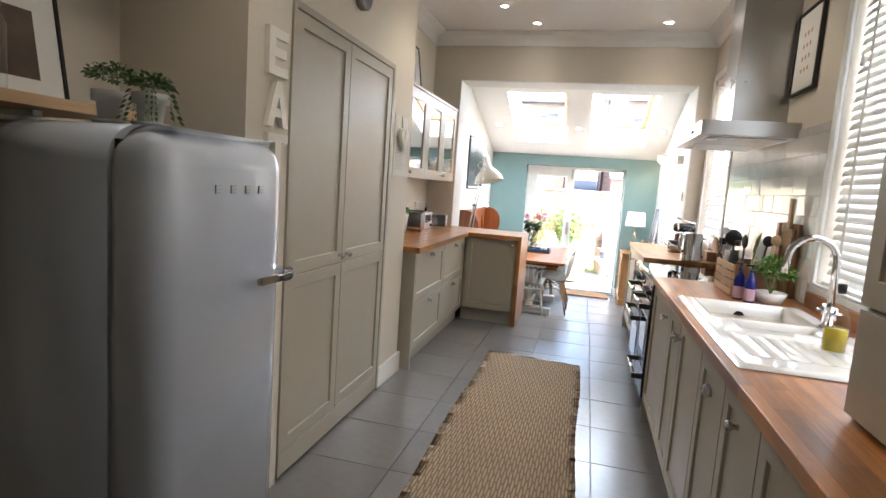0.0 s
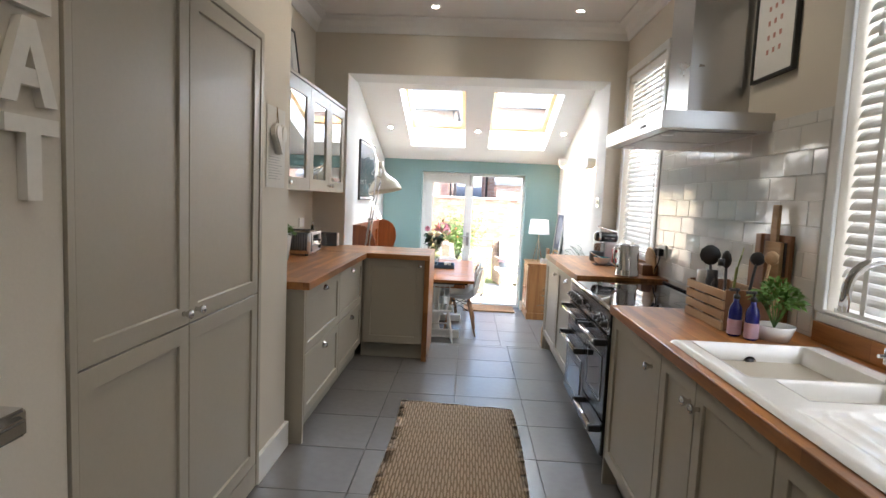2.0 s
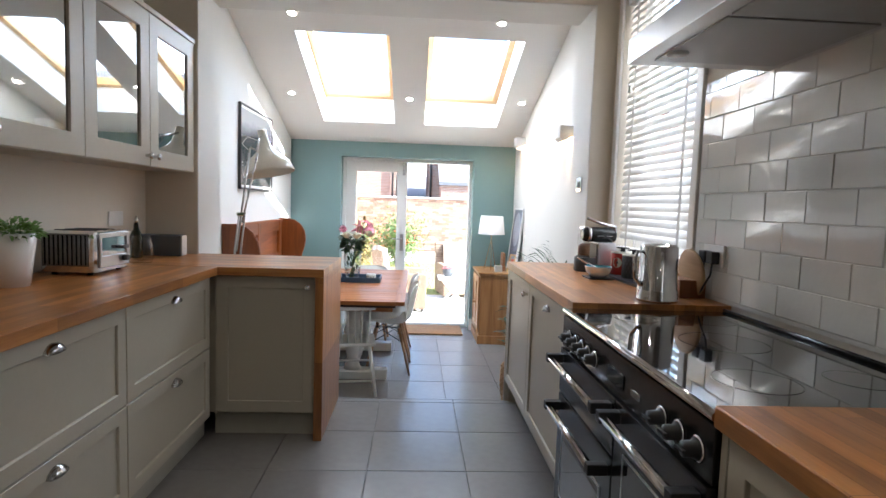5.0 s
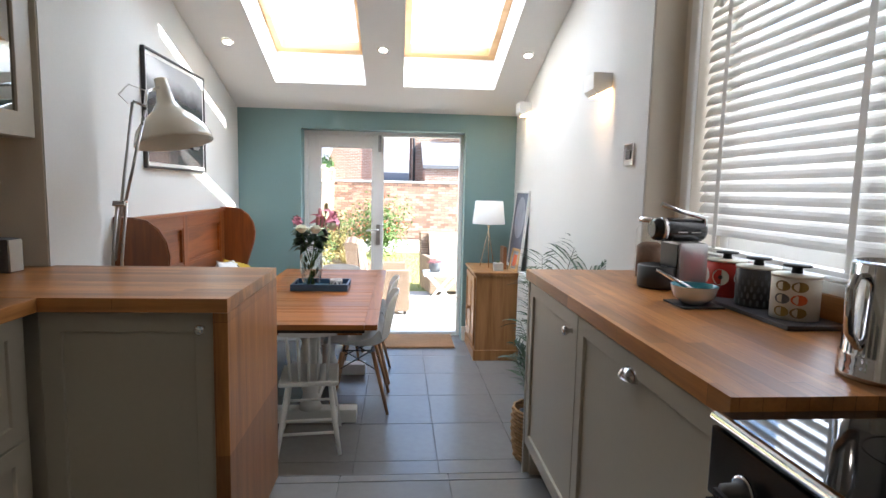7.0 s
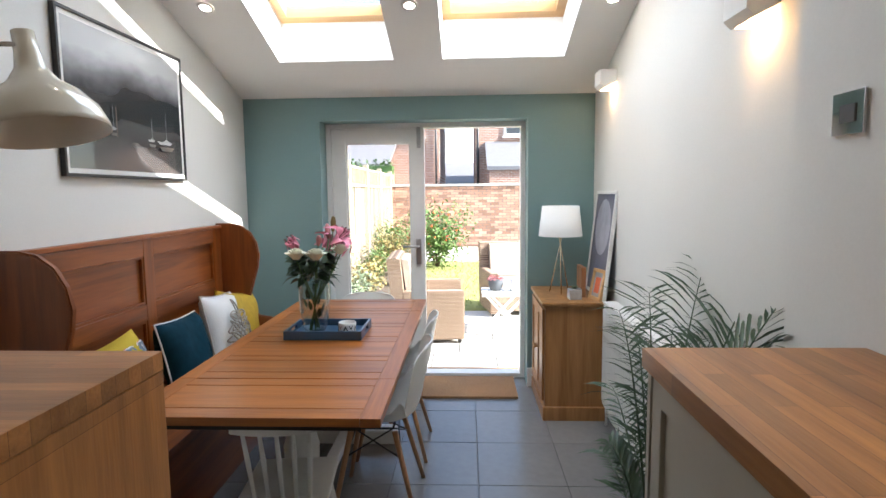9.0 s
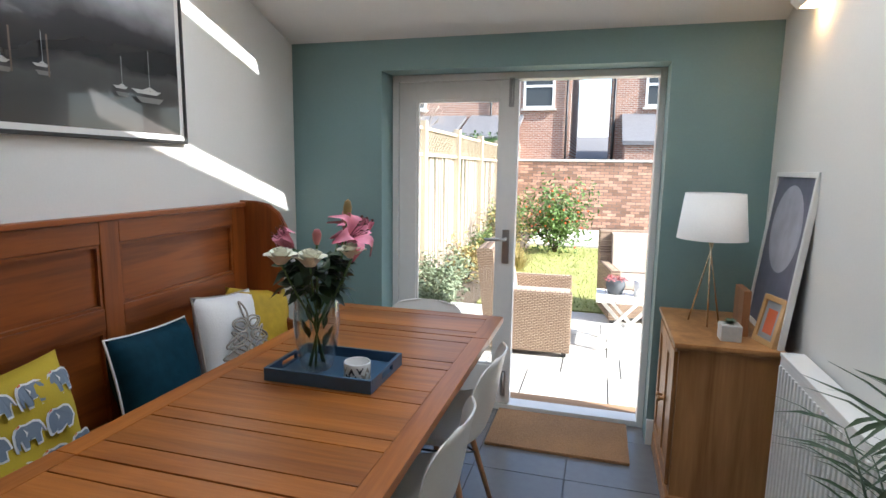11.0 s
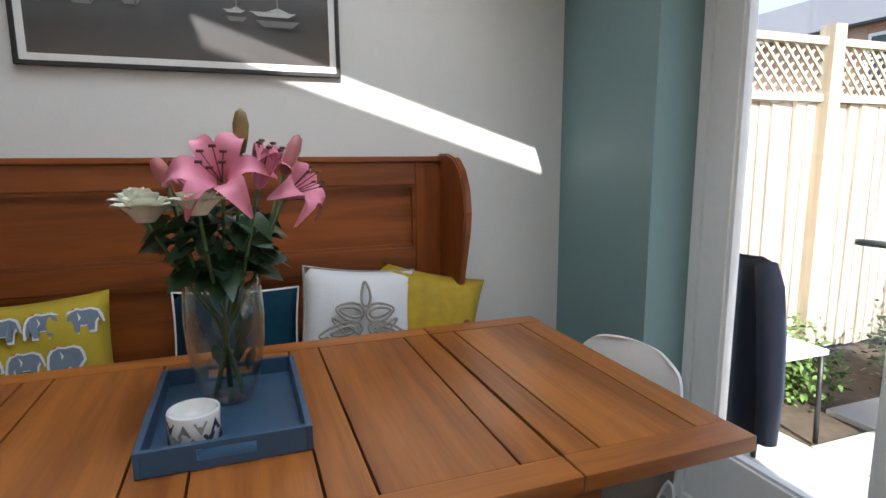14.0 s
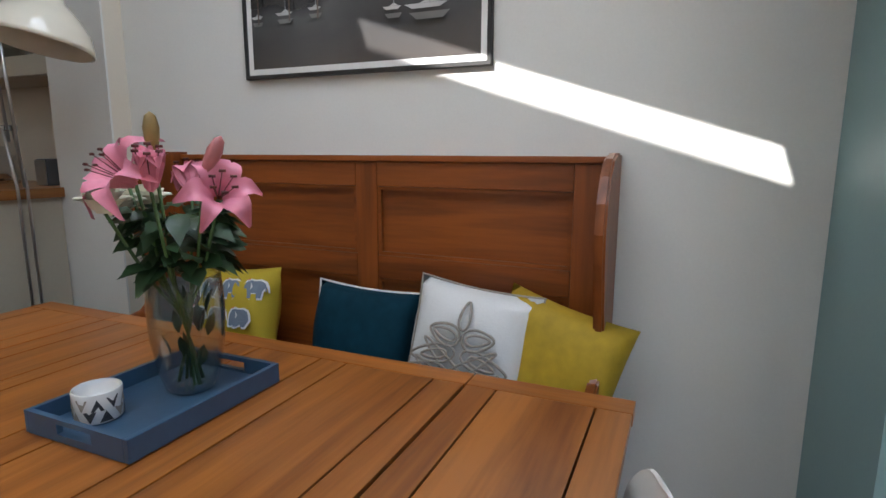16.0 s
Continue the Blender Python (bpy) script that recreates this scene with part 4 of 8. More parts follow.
for _ in range(20):
    a, r = rnd.uniform(0, 6.28), rnd.uniform(0, 0.04)
    bmesh.ops.create_icosphere(bm, subdivisions=1, radius=rnd.uniform(0.012, 0.02), matrix=Matrix.Translation((-1.30 + r * math.cos(a), 0.90 + r * math.sin(a), 1.55 + rnd.uniform(0, 0.09))))
part("stones", bm, plain("pale_pebble", (0.55, 0.51, 0.45), 0.8, v=0.2), jar)


# ---- wooden letters ----
def letter(name, polys, y0, z0, w, h, label):
    bm = bmesh.new()
    for k, poly in enumerate(polys):
        prism(bm, [(y0 + w * a, z0 + h * b) for a, b in poly], 'x', -1.034, -1.012 - 0.0008 * k)
    solo(name, bm, BEIGE_LETTER, label, "letter", "wooden wall letters")


letter("wooden_letter", [[(0, 0), (0.3, 0), (0.3, 1), (0, 1)], [(0.3, 0), (1, 0), (1, 0.2), (0.3, 0.2)], [(0.3, 0.4), (0.9, 0.4), (0.9, 0.6), (0.3, 0.6)], [(0.3, 0.8), (1, 0.8), (1, 1), (0.3, 1)]], 1.735, 1.75, 0.14, 0.175, "cream wooden letter E on the wall")
letter("wooden_letter", [[(0, 0), (0.26, 0), (0.62, 1), (0.38, 1)], [(0.74, 0), (1, 0), (0.62, 1), (0.40, 1)], [(0.25, 0.22), (0.75, 0.22), (0.68, 0.42), (0.32, 0.42)]], 1.735, 1.555, 0.155, 0.175, "cream wooden letter A on the wall")
letter("wooden_letter", [[(0.36, 0), (0.64, 0), (0.64, 0.8), (0.36, 0.8)], [(0, 0.8), (1, 0.8), (1, 1), (0, 1)]], 1.745, 1.355, 0.145, 0.175, "cream wooden letter T on the wall")

ck = thing("wall_clock", (-1.04, 2.6, 2.30), "small round grey ornament hanging above the cupboard", "ornament")
bm = lathe(bmesh.new(), [(0, 0), (0.09, 0), (0.09, 0.03), (0.075, 0.034), (0.07, 0.024), (0, 0.024)], 32)
bm.transform(Matrix.Translation((-1.04, 2.60, 2.33)) @ pose(0, 0, 0, 0, 90, 0))
part("face", bm, plain("grey_mottled_metal", (0.28, 0.27, 0.26), 0.5, v=0.4, g=50), ck)

# heart and paper on the nib
hp = thing("hanging_paper", (-1.04, 3.36, 1.42), "white printed paper with torn lower edge pinned to the wall", "paper")
bm = boxes((-1.049, -1.0465, 3.245, 3.50, 1.415, 1.80))
part("sheet", bm, PAPER, hp)
bm = bmesh.new()
rnd = random.Random(9)
INK = plain("grey_ink", (0.45, 0.44, 0.42), 0.8)
for i in range(9):
    z = 1.56 - i * 0.013
    part("text_line", boxes((-1.0466, -1.0455, 3.275, 3.275 + rnd.uniform(0.12, 0.19), z, z + 0.003)), INK, hp)
bm = bmesh.new()
pts = []
for i in range(36):
    a = 2 * math.pi * i / 36
    pts.append((3.36 + 0.0058 * 16 * math.sin(a) ** 3 * 0.85, 1.66 + 0.0052 * (13 * math.cos(a) - 5 * math.cos(2 * a) - 2 * math.cos(3 * a) - math.cos(4 * a))))
prism(bm, pts, 'x', -1.045, -1.012)
bmesh.ops.bevel(bm, geom=[e for e in bm.edges if abs(e.verts[0].co.x - e.verts[1].co.x) < 1e-5], offset=0.008, segments=2, affect='EDGES')
ht = solo("hanging_heart", bm, BEIGE_LETTER, "cream painted wooden heart hanging on a cord", "heart", at=(-1.03, 3.36, 1.58))
bm = bmesh.new()
tube(bm, [(-1.035, 3.345, 1.70), (-1.04, 3.36, 1.80), (-1.035, 3.375, 1.70)], 0.002, 5)
part("cord", bm, plain("jute_cord", (0.3, 0.2, 0.1), 0.9), ht)
framed("framed_picture", None, "black framed print standing on the wall cabinet", (0.5, 0.5), 0.018, FRAME_BLACK, PRINT_WHITE, pose(-1.50, 5.0, 2.201, -8, 0, 90), [(0.2, 0.8, 0.2, 0.8, ART_GREY, '')])

# ---- things on the left worktop ----
Z = 0.913
ra = thing("radio", (-1.41, 4.22, Z), "small cream wooden radio with grey speaker cloth", "radio")
part("case", boxes((-1.46, -1.37, 4.14, 4.32, Z, Z + 0.15), bevel=0.008), SAND_WOOD, ra)
part("front", boxes((-1.370, -1.364, 4.15, 4.31, Z + 0.01, Z + 0.14)), CREAM_TIN, ra)
part("speaker", boxes((-1.3645, -1.361, 4.16, 4.24, Z + 0.02, Z + 0.13), bevel=0.001), GREY_CLOTH, ra)
part("controls", boxes((-1.3645, -1.360, 4.255, 4.30, Z + 0.09, Z + 0.125), (-1.3645, -1.358, 4.258, 4.272, Z + 0.06, Z + 0.075), (-1.3645, -1.358, 4.282, 4.297, Z + 0.06, Z + 0.075)), RUBBER, ra)
bm = bmesh.new()
tube(bm, [(-1.42, 4.15, Z + 0.148)] + [(-1.42, 4.23 - 0.08 * math.cos(a), Z + 0.15 + 0.03 * math.sin(a)) for a in (0.4, 0.9, 1.57, 2.2, 2.75)] + [(-1.42, 4.31, Z + 0.148)], 0.006, 6)
part("handle", bm, CREAM_TIN, ra)
pp = thing("potted_herb", (-1.42, 4.54, Z), "bushy green herb in a tall white pot", "plant")
part("pot", lathe(bmesh.new(), [(0, 0), (0.058, 0), (0.082, 0.195), (0.076, 0.197), (0.072, 0.17), (0, 0.17)], 28, (-1.42, 4.54, Z)), CERAMIC, pp)
bm = bmesh.new()
bush(bm, (-1.42, 4.54, Z + 0.18), 0.10, 420, 0.028, random.Random(6), 0.7, inner=0.4)
part("foliage", bm, LEAF_PALE, pp)
DARK_STEEL = plain("darkened_steel", (0.17, 0.165, 0.16), 0.22, 1.0, v=0.05, b=0)
to = thing("toaster", (-1.40, 4.97, Z), "polished chrome toaster with ribbed sides", "toaster")
bm = boxes((-1.52, -1.29, 4.84, 5.14, Z + 0.008, Z + 0.19), bevel=0.032)
part("body", bm, CHROME, to)
part("side_panel", boxes((-1.505, -1.315, 4.8365, 4.8395, Z + 0.04, Z + 0.178), bevel=0.001), DARK_STEEL, to, "dark ribbed side")
for i in range(10):
    part("rib", boxes((-1.50 + i * 0.0185, -1.491 + i * 0.0185, 4.830, 4.8363, Z + 0.045, Z + 0.172), bevel=0.003), DARK_STEEL, to)
part("end_panel", ring('x', -1.290, -1.283, 4.868, 5.112, Z + 0.03, Z + 0.18, (0.02, 0.02, 0.05, 0.02), 0.002), STEEL, to)
part("lever", boxes((-1.284, -1.262, 5.02, 5.07, Z + 0.105, Z + 0.12), bevel=0.003), RUBBER, to)
for yy0 in (4.90, 4.97, 5.04):
    part("slot", boxes((-1.49, -1.32, yy0, yy0 + 0.02, Z + 0.189, Z + 0.192)), RUBBER, to)
bm = bmesh.new()
tube(bm, [(-1.285, 5.06, Z + 0.06), (-1.262, 5.06, Z + 0.06)], 0.014, 12)
part("dial", bm, RUBBER, to)
for x, y in ((-1.48, 4.88), (-1.33, 4.88), (-1.48, 5.10), (-1.33, 5.10)):
    part("foot", lathe(bmesh.new(), [(0, 0), (0.012, 0), (0.012, 0.0085), (0, 0.0085)], 8, (x, y, Z)), RUBBER, to)
solo("glass_carafe", lathe(bmesh.new(), [(0, 0), (0.05, 0), (0.062, 0.03), (0.06, 0.09), (0.045, 0.13), (0.048, 0.14), (0.044, 0.14), (0.041, 0.13), (0.056, 0.09), (0.058, 0.03), (0, 0.006)], 24, (-1.36, 5.38, Z)), CLEAR, "clear glass carafe on the worktop", "carafe")
sp = thing("speaker", (-1.42, 5.76, Z), "black tabletop speaker with silver ends", "speaker")
part("body", boxes((-1.53, -1.30, 5.72, 5.80, Z, Z + 0.125), bevel=0.01), GREY_CLOTH, sp)
part("end_cap", boxes((-1.30, -1.293, 5.725, 5.795, Z + 0.004, Z + 0.12)), STEEL, sp)
br = thing("oil_bottle", (-1.50, 5.62, Z), "dark bottle with a pourer spout", "bottle")
part("body", lathe(bmesh.new(), [(0, 0), (0.032, 0), (0.034, 0.12), (0.014, 0.16), (0.013, 0.19), (0, 0.19)], 16, (-1.50, 5.62, Z)), plain("dark_bottle_glass", (0.02, 0.025, 0.015), 0.1, v=0.1, b=0), br)
part("spout", lathe(bmesh.new(), [(0, 0.19), (0.011, 0.19), (0.011, 0.21), (0.004, 0.235), (0, 0.235)], 10, (-1.50, 5.62, Z)), CHROME, br)
so = thing("wall_socket", (KL + 0.005, 5.56, 1.15), "white double wall socket", "socket")
part("plate", boxes((KL + 0.001, KL + 0.01, 5.50, 5.64, 1.09, 1.17), bevel=0.002), TRIM, so)

# ---- range cooker ----
rc = thing("range_cooker", (0.97, 4.0, 0), "black range cooker with chrome rail handles and glass hob", "cooker")
CY0, CY1, CX = 3.415, 4.475, 0.652
part("body", boxes((CX, KR - 0.02, CY0, CY1, 0.10, 0.872)), BLACK, rc)
part("plinth", boxes((CX + 0.06, KR - 0.05, CY0 + 0.02, CY1 - 0.02, 0.0, 0.10)), RUBBER, rc)
part("hob", boxes((CX - 0.012, KR - 0.03, CY0 + 0.004, CY1 - 0.004, 0.873, 0.892), bevel=0.004), BLACK_GLASS, rc, "black glass hob")
bm = bmesh.new()
tube(bm, [(CX - 0.014, CY0 + 0.004, 0.884), (CX - 0.014, CY1 - 0.004, 0.884)], 0.011, 10)
part("front_trim", bm, CHROME, rc)
bm = bmesh.new()
tube(bm, [(KR - 0.04, CY0 + 0.01, 0.898), (KR - 0.04, CY1 - 0.01, 0.898)], 0.007, 10)
part("rear_rail", bm, BLACK, rc)
RING = plain("hob_ring_print", (0.018, 0.018, 0.019), 0.1)
for x, y, r in ((0.84, 3.62, 0.09), (1.10, 3.64, 0.07), (0.97, 3.98, 0.12), (0.84, 4.30, 0.07), (1.10, 4.30, 0.09)):
    bm = lathe(bmesh.new(), [(r, 0.8925), (r + 0.003, 0.8928)], 40, (x, y, 0))
    part("hob_ring", bm, RING, rc)
part("control_panel", boxes((CX - 0.018, CX - 0.001, CY0, CY1, 0.752, 0.868), bevel=0.003), BLACK, rc)


def cooker_knob(y):
    bm = lathe(bmesh.new(), [(0, 0), (0.021, 0), (0.023, 0.006), (0.017, 0.01), (0.016, 0.032), (0, 0.034)], 16)
    box(bm, -0.003, 0.003, -0.016, 0.016, 0.033, 0.04)
    bm.transform(Matrix.Translation((CX - 0.018, y, 0.80)) @ pose(0, 0, 0, 0, -90, 0))
    k = part("dial", bm, RUBBER, rc)
    bm = lathe(bmesh.new(), [(0.021, 0.0), (0.027, 0.0), (0.027, 0.004), (0.021, 0.004)], 16)
    bm.transform(Matrix.Translation((CX - 0.018, y, 0.80)) @ pose(0, 0, 0, 0, -90, 0))
    part("bezel", bm, CHROME, k)


for y in (3.47, 3.55, 3.63, 4.10, 4.17, 4.24, 4.31, 4.38):
    cooker_knob(y)
part("clock_display", boxes((CX - 0.021, CX - 0.0185, 3.86, 3.98, 0.782, 0.822)), BLACK_GLASS, rc)
part("badge", boxes((CX - 0.020, CX - 0.0182, 3.75, 3.81, 0.79, 0.805)), CHROME, rc)


def oven_front(y0, y1, z0, z1, window, hz):
    d = part("oven_door", boxes((CX - 0.024, CX - 0.001, y0, y1, z0, z1), bevel=0.004), BLACK, rc)
    if window:
        part("trim", ring('x', CX - 0.0275, CX - 0.0245, y0 + 0.075, y1 - 0.075, z0 + 0.07, z1 - 0.12, 0.006), STEEL, d)
        part("window", boxes((CX - 0.0265, CX - 0.0243, y0 + 0.081, y1 - 0.081, z0 + 0.076, z1 - 0.126)), BLACK_GLASS, d, "dark oven glass")
    bm = bmesh.new()
    tube(bm, [(CX - 0.072, y0 + 0.02, hz), (CX - 0.072, y1 - 0.02, hz)], 0.013, 12)
    part("handle", bm, CHROME, d, "chrome rail handle")
    for ya in (y0 + 0.015, y1 - 0.045):
        part("handle_end", boxes((CX - 0.085, CX - 0.024, ya, ya + 0.03, hz - 0.016, hz + 0.016), bevel=0.005), RUBBER, d)


oven_front(3.905, 4.47, 0.58, 0.745, False, 0.71)
oven_front(3.905, 4.47, 0.13, 0.572, True, 0.53)
oven_front(3.42, 3.895, 0.315, 0.745, True, 0.71)
oven_front(3.42, 3.895, 0.13, 0.305, False, 0.262)

# ---- extractor hood ----
hd = thing("extractor_hood", (1.05, 3.84, 1.77), "brushed steel chimney cooker hood on the wall", "cooker hood")
part("canopy", boxes((0.78, KR - 0.001, 3.325, 4.36, 1.768, 1.852), bevel=0.004), STEEL, hd)
part("chimney", boxes((0.985, KR - 0.001, 3.585, 3.895, 1.8535, KC - 0.001), bevel=0.003), STEEL, hd)
part("filter", boxes((0.84, 1.25, 3.40, 3.83, 1.763, 1.769), (0.84, 1.25, 3.85, 4.28, 1.763, 1.769), bevel=0.001), plain("grey_filter_mesh", (0.35, 0.34, 0.33), 0.35, 0.9, g=400, b=0.3), hd)
for y in (3.50, 4.18):
    part("hood_lamp", lathe(bmesh.new(), [(0, 0.0), (0.03, 0.0), (0.034, 0.006)], 16, (0.87, y, 1.757)), TRIM, hd)
for i in range(5):
    part("button", boxes((0.777, 0.7805, 3.56 + i * 0.02, 3.572 + i * 0.02, 1.80, 1.815)), RUBBER, hd)
framed("framed_picture", None, "black framed print of small red sketches on the wall", (0.36, 0.46), 0.016, FRAME_BLACK, PRINT_WHITE, pose(KR - 0.024, 3.37, 2.02, 0, 0, -90),
       [(x, x + 0.09, z, z + 0.07, plain("red_sketch_print", (0.45, 0.22, 0.18), 0.7), '') for x in (0.22, 0.46, 0.70) for z in (0.15, 0.35, 0.55, 0.75)])

# ---- sink and tap ----
sk = thing("sink", (0.93, 2.18, 0.92), "white ceramic inset sink with bowl and ribbed drainer", "sink")
bm = bmesh.new()
X0, X1, Y0, Y1, H0 = 0.66, 1.20, 1.56, 2.70, 0.927


def sink_z(x, y):
    z = H0
    def bowl(cx, cy, hx, hy, depth, soft=0.035):
        dx, dy = hx - abs(x - cx), hy - abs(y - cy)
        d = min(dx, dy)
        return 0 if d <= 0 else depth * min(1, d / soft) ** 0.7
    z -= bowl(0.925, 2.47, 0.19, 0.195, 0.16)
    z -= bowl(0.945, 2.17, 0.15, 0.075, 0.09)
    dr = bowl(0.92, 1.85, 0.20, 0.17, 0.010, 0.02)
    if dr:
        z -= dr - 0.003 * max(0, math.sin((x - 0.72) * 2 * math.pi / 0.055))
    e = min(x - X0, X1 - x, y - Y0, Y1 - y)
    if e < 0.02:
        z -= 0.012 * (1 - e / 0.02) ** 2
    return z


nx, ny = 64, 110
g = [[bm.verts.new((X0 + (X1 - X0) * i / nx, Y0 + (Y1 - Y0) * j / ny, sink_z(X0 + (X1 - X0) * i / nx, Y0 + (Y1 - Y0) * j / ny))) for j in range(ny + 1)] for i in range(nx + 1)]
for i in range(nx):
    for j in range(ny):
        bm.faces.new((g[i][j], g[i + 1][j], g[i + 1][j + 1], g[i][j + 1])).smooth = True
part("basin", bm, CERAMIC, sk)
bm = lathe(bmesh.new(), [(0, 0.002), (0.018, 0.002), (0.03, 0.004), (0.034, 0.0)], 20, (0.925, 2.47, H0 - 0.16))
part("drain", bm, CHROME, sk)
bm = lathe(bmesh.new(), [(0, 0.0), (0.02, 0.0), (0.024, 0.006)], 16)
bm.transform(Matrix.Translation((0.925, 2.652, 0.865)) @ pose(0, 0, 0, 90, 0, 0))
part("overflow", bm, CHROME, sk)
bm = lathe(bmesh.new(), [(0, 0.0), (0.015, 0.0), (0.015, 0.004), (0, 0.004)], 14)
bm.transform(Matrix.Translation((0.925, 2.6495, 0.865)) @ pose(0, 0, 0, 90, 0, 0))
part("overflow_grille", bm, RUBBER, sk)
tp = thing("tap", (1.135, 2.26, 0.925), "chrome swan-neck mixer tap with cross handles", "tap")
bm = bmesh.new()
TY = 2.26
lathe(bm, [(0, 0), (0.03, 0), (0.03, 0.012), (0.02, 0.02), (0.018, 0.09), (0, 0.09)], 18, (1.14, TY, 0.924))
tube(bm, [(1.14, TY, 1.0), (1.14, TY, 1.19)] + [(1.14 - 0.085 + 0.085 * math.cos(a), TY, 1.19 + 0.085 * math.sin(a)) for a in [math.pi * k / 10 for k in range(1, 10)]] + [(0.97, TY, 1.19), (0.966, TY, 1.13)], 0.0135, 12)
part("spout", bm, CHROME, tp)
for s in (-1, 1):
    bm = bmesh.new()
    tube(bm, [(1.14, TY, 0.985), (1.14, TY + s * 0.055, 0.995)], 0.009, 10)
    tube(bm, [(1.14, TY + s * 0.055, 0.972), (1.14, TY + s * 0.055, 1.018)], 0.007, 10)
    tube(bm, [(1.118, TY + s * 0.057, 0.995), (1.162, TY + s * 0.057, 0.995)], 0.006, 10)
    part("handle", bm, CHROME, tp)

# ---- things on the right worktop ----
cr = thing("wooden_crate", (1.03, 3.12, Z), "slatted pale wooden crate holding kitchen utensils", "crate")
for i in range(4):
    z = Z + 0.002 + i * 0.042
    part("slat", boxes((0.945, 0.955, 2.93, 3.30, z, z + 0.034), bevel=0.001), SAND_WOOD, cr)
    part("slat", boxes((1.135, 1.145, 2.93, 3.30, z, z + 0.034), bevel=0.001), SAND_WOOD, cr)
for y in (2.932, 3.286):
    part("end_board", boxes((0.956, 1.134, y, y + 0.012, Z + 0.002, Z + 0.168), bevel=0.001), DARK_WOOD, cr)
part("base", boxes((0.956, 1.134, 2.946, 3.284, Z + 0.002, Z + 0.01)), SAND_WOOD, cr)
rnd = random.Random(11)


def utensil(name, x, y, lean, length, head, mat, label):
    th = thing(name, (x, y, Z + 0.011), label, "utensil", "utensils in the crate")
    d = Vector((lean[0], lean[1], 1)).normalized()
    base = Vector((x, y, Z + 0.011))
    bm = bmesh.new()
    tube(bm, [base, base + d * length * 0.72], 0.006, 6)
    part("stem", bm, mat, th)
    bm = bmesh.new()
    lathe(bm, [(0, 0), (head * 0.4, 0.004), (head * 0.85, head * 0.5), (head, head), (head * 0.8, head * 1.6), (head * 0.3, head * 1.95), (0, head * 2)], 14)
    bm.transform(Matrix.Translation(base + d * length * 0.70) @ d.to_track_quat("Z", "Y").to_matrix().to_4x4() @ Matrix.Diagonal((0.35, 1, 1, 1)))
    part("head", bm, mat, th)


GREEN_PLASTIC = plain("olive_green_plastic", (0.20, 0.24, 0.03), 0.4)
utensil("ladle", 1.01, 3.17, (-0.08, 0.03), 0.33, 0.045, RUBBER, "black ladle standing in the crate")
tn = thing("spatula", (1.08, 3.16, Z + 0.011), "olive green slotted turner standing in the crate", "utensil", "utensils in the crate")
part("stem", tube(bmesh.new(), [(1.08, 3.16, Z + 0.011), (1.095, 3.15, Z + 0.24)], 0.006, 6), GREEN_PLASTIC, tn)
bm = ring('x', -0.002, 0.002, -0.042, 0.042, 0, 0.085, (0.014, 0.014, 0.02, 0.01))
for yy0 in (-0.018, 0.004):
    box(bm, -0.002, 0.002, yy0, yy0 + 0.014, 0.021, 0.074)
bm.transform(Matrix.Translation((1.095, 3.15, Z + 0.235)) @ pose(0, 0, 0, 20, 12, -25))
part("blade", bm, GREEN_PLASTIC, tn)
utensil("serving_spoon", 1.03, 3.10, (0.0, 0.05), 0.32, 0.04, RUBBER, "black serving spoon standing in the crate")
utensil("masher", 1.09, 3.06, (0.1, -0.1), 0.36, 0.03, RUBBER, "black masher standing in the crate")
utensil("wooden_spoon", 1.10, 2.99, (0.1, -0.15), 0.38, 0.03, SAND_WOOD, "pale wooden spoon standing in the crate")
for x, y, r, h, mat, lab in ((0.99, 3.25, 0.026, 0.20, CERAMIC, "white ceramic jar in the crate"), (1.0, 3.17, 0.026, 0.21, RUBBER, "black pepper mill in the crate"), (1.03, 2.98, 0.035, 0.20, CLEAR, "square glass preserve jar in the crate")):
    solo("storage_jar", lathe(bmesh.new(), [(0, 0), (r, 0), (r, h * 0.8), (r * 0.85, h * 0.85), (r * 0.85, h), (0, h)], 18, (x, y, Z + 0.011)), mat, lab, "jar")
ob = thing("oil_bottle", (0.985, 3.06, Z + 0.011), "clear glass oil bottle with black stopper", "bottle")
part("body", lathe(bmesh.new(), [(0, 0), (0.038, 0), (0.042, 0.1), (0.036, 0.16), (0.012, 0.20), (0.012, 0.24), (0, 0.24)], 20, (0.985, 3.06, Z + 0.011)), CLEAR, ob)
part("stopper", lathe(bmesh.new(), [(0, 0.241), (0.014, 0.241), (0.014, 0.27), (0, 0.27)], 12, (0.985, 3.06, Z + 0.011)), RUBBER, ob)
# chopping boards against the tiles
def board(y, z, w, h, hl, mat, label, x, inset=None):
    th = thing("chopping_board", (x, y, Z), label, "chopping board", "boards against the tiles")
    bm = boxes((x, x + 0.016, y - w / 2, y + w / 2, Z, Z + h), bevel=0.004)
    part("blade", bm, mat, th)
    if hl:
        part("handle", boxes((x, x + 0.016, y - 0.024, y + 0.024, Z + h, Z + h + hl), bevel=0.006), mat, th)
    if inset:
        part("slate_inset", boxes((x - 0.002, x + 0.0005, y - w / 2 + 0.025, y + w / 2 - 0.025, Z + h * 0.55, Z + h - 0.03)), inset, th)


board(3.17, Z, 0.25, 0.39, 0, DARK_WOOD, "brown board with a dark slate inset leaning on tiles", 1.255, DARK_PATTERN)
board(3.15, Z, 0.13, 0.36, 0.16, SAND_WOOD, "long-handled wooden paddle board leaning on tiles", 1.235)
board(3.22, Z, 0.13, 0.27, 0.12, DARK_WOOD, "small brown paddle board leaning on tiles", 1.21)


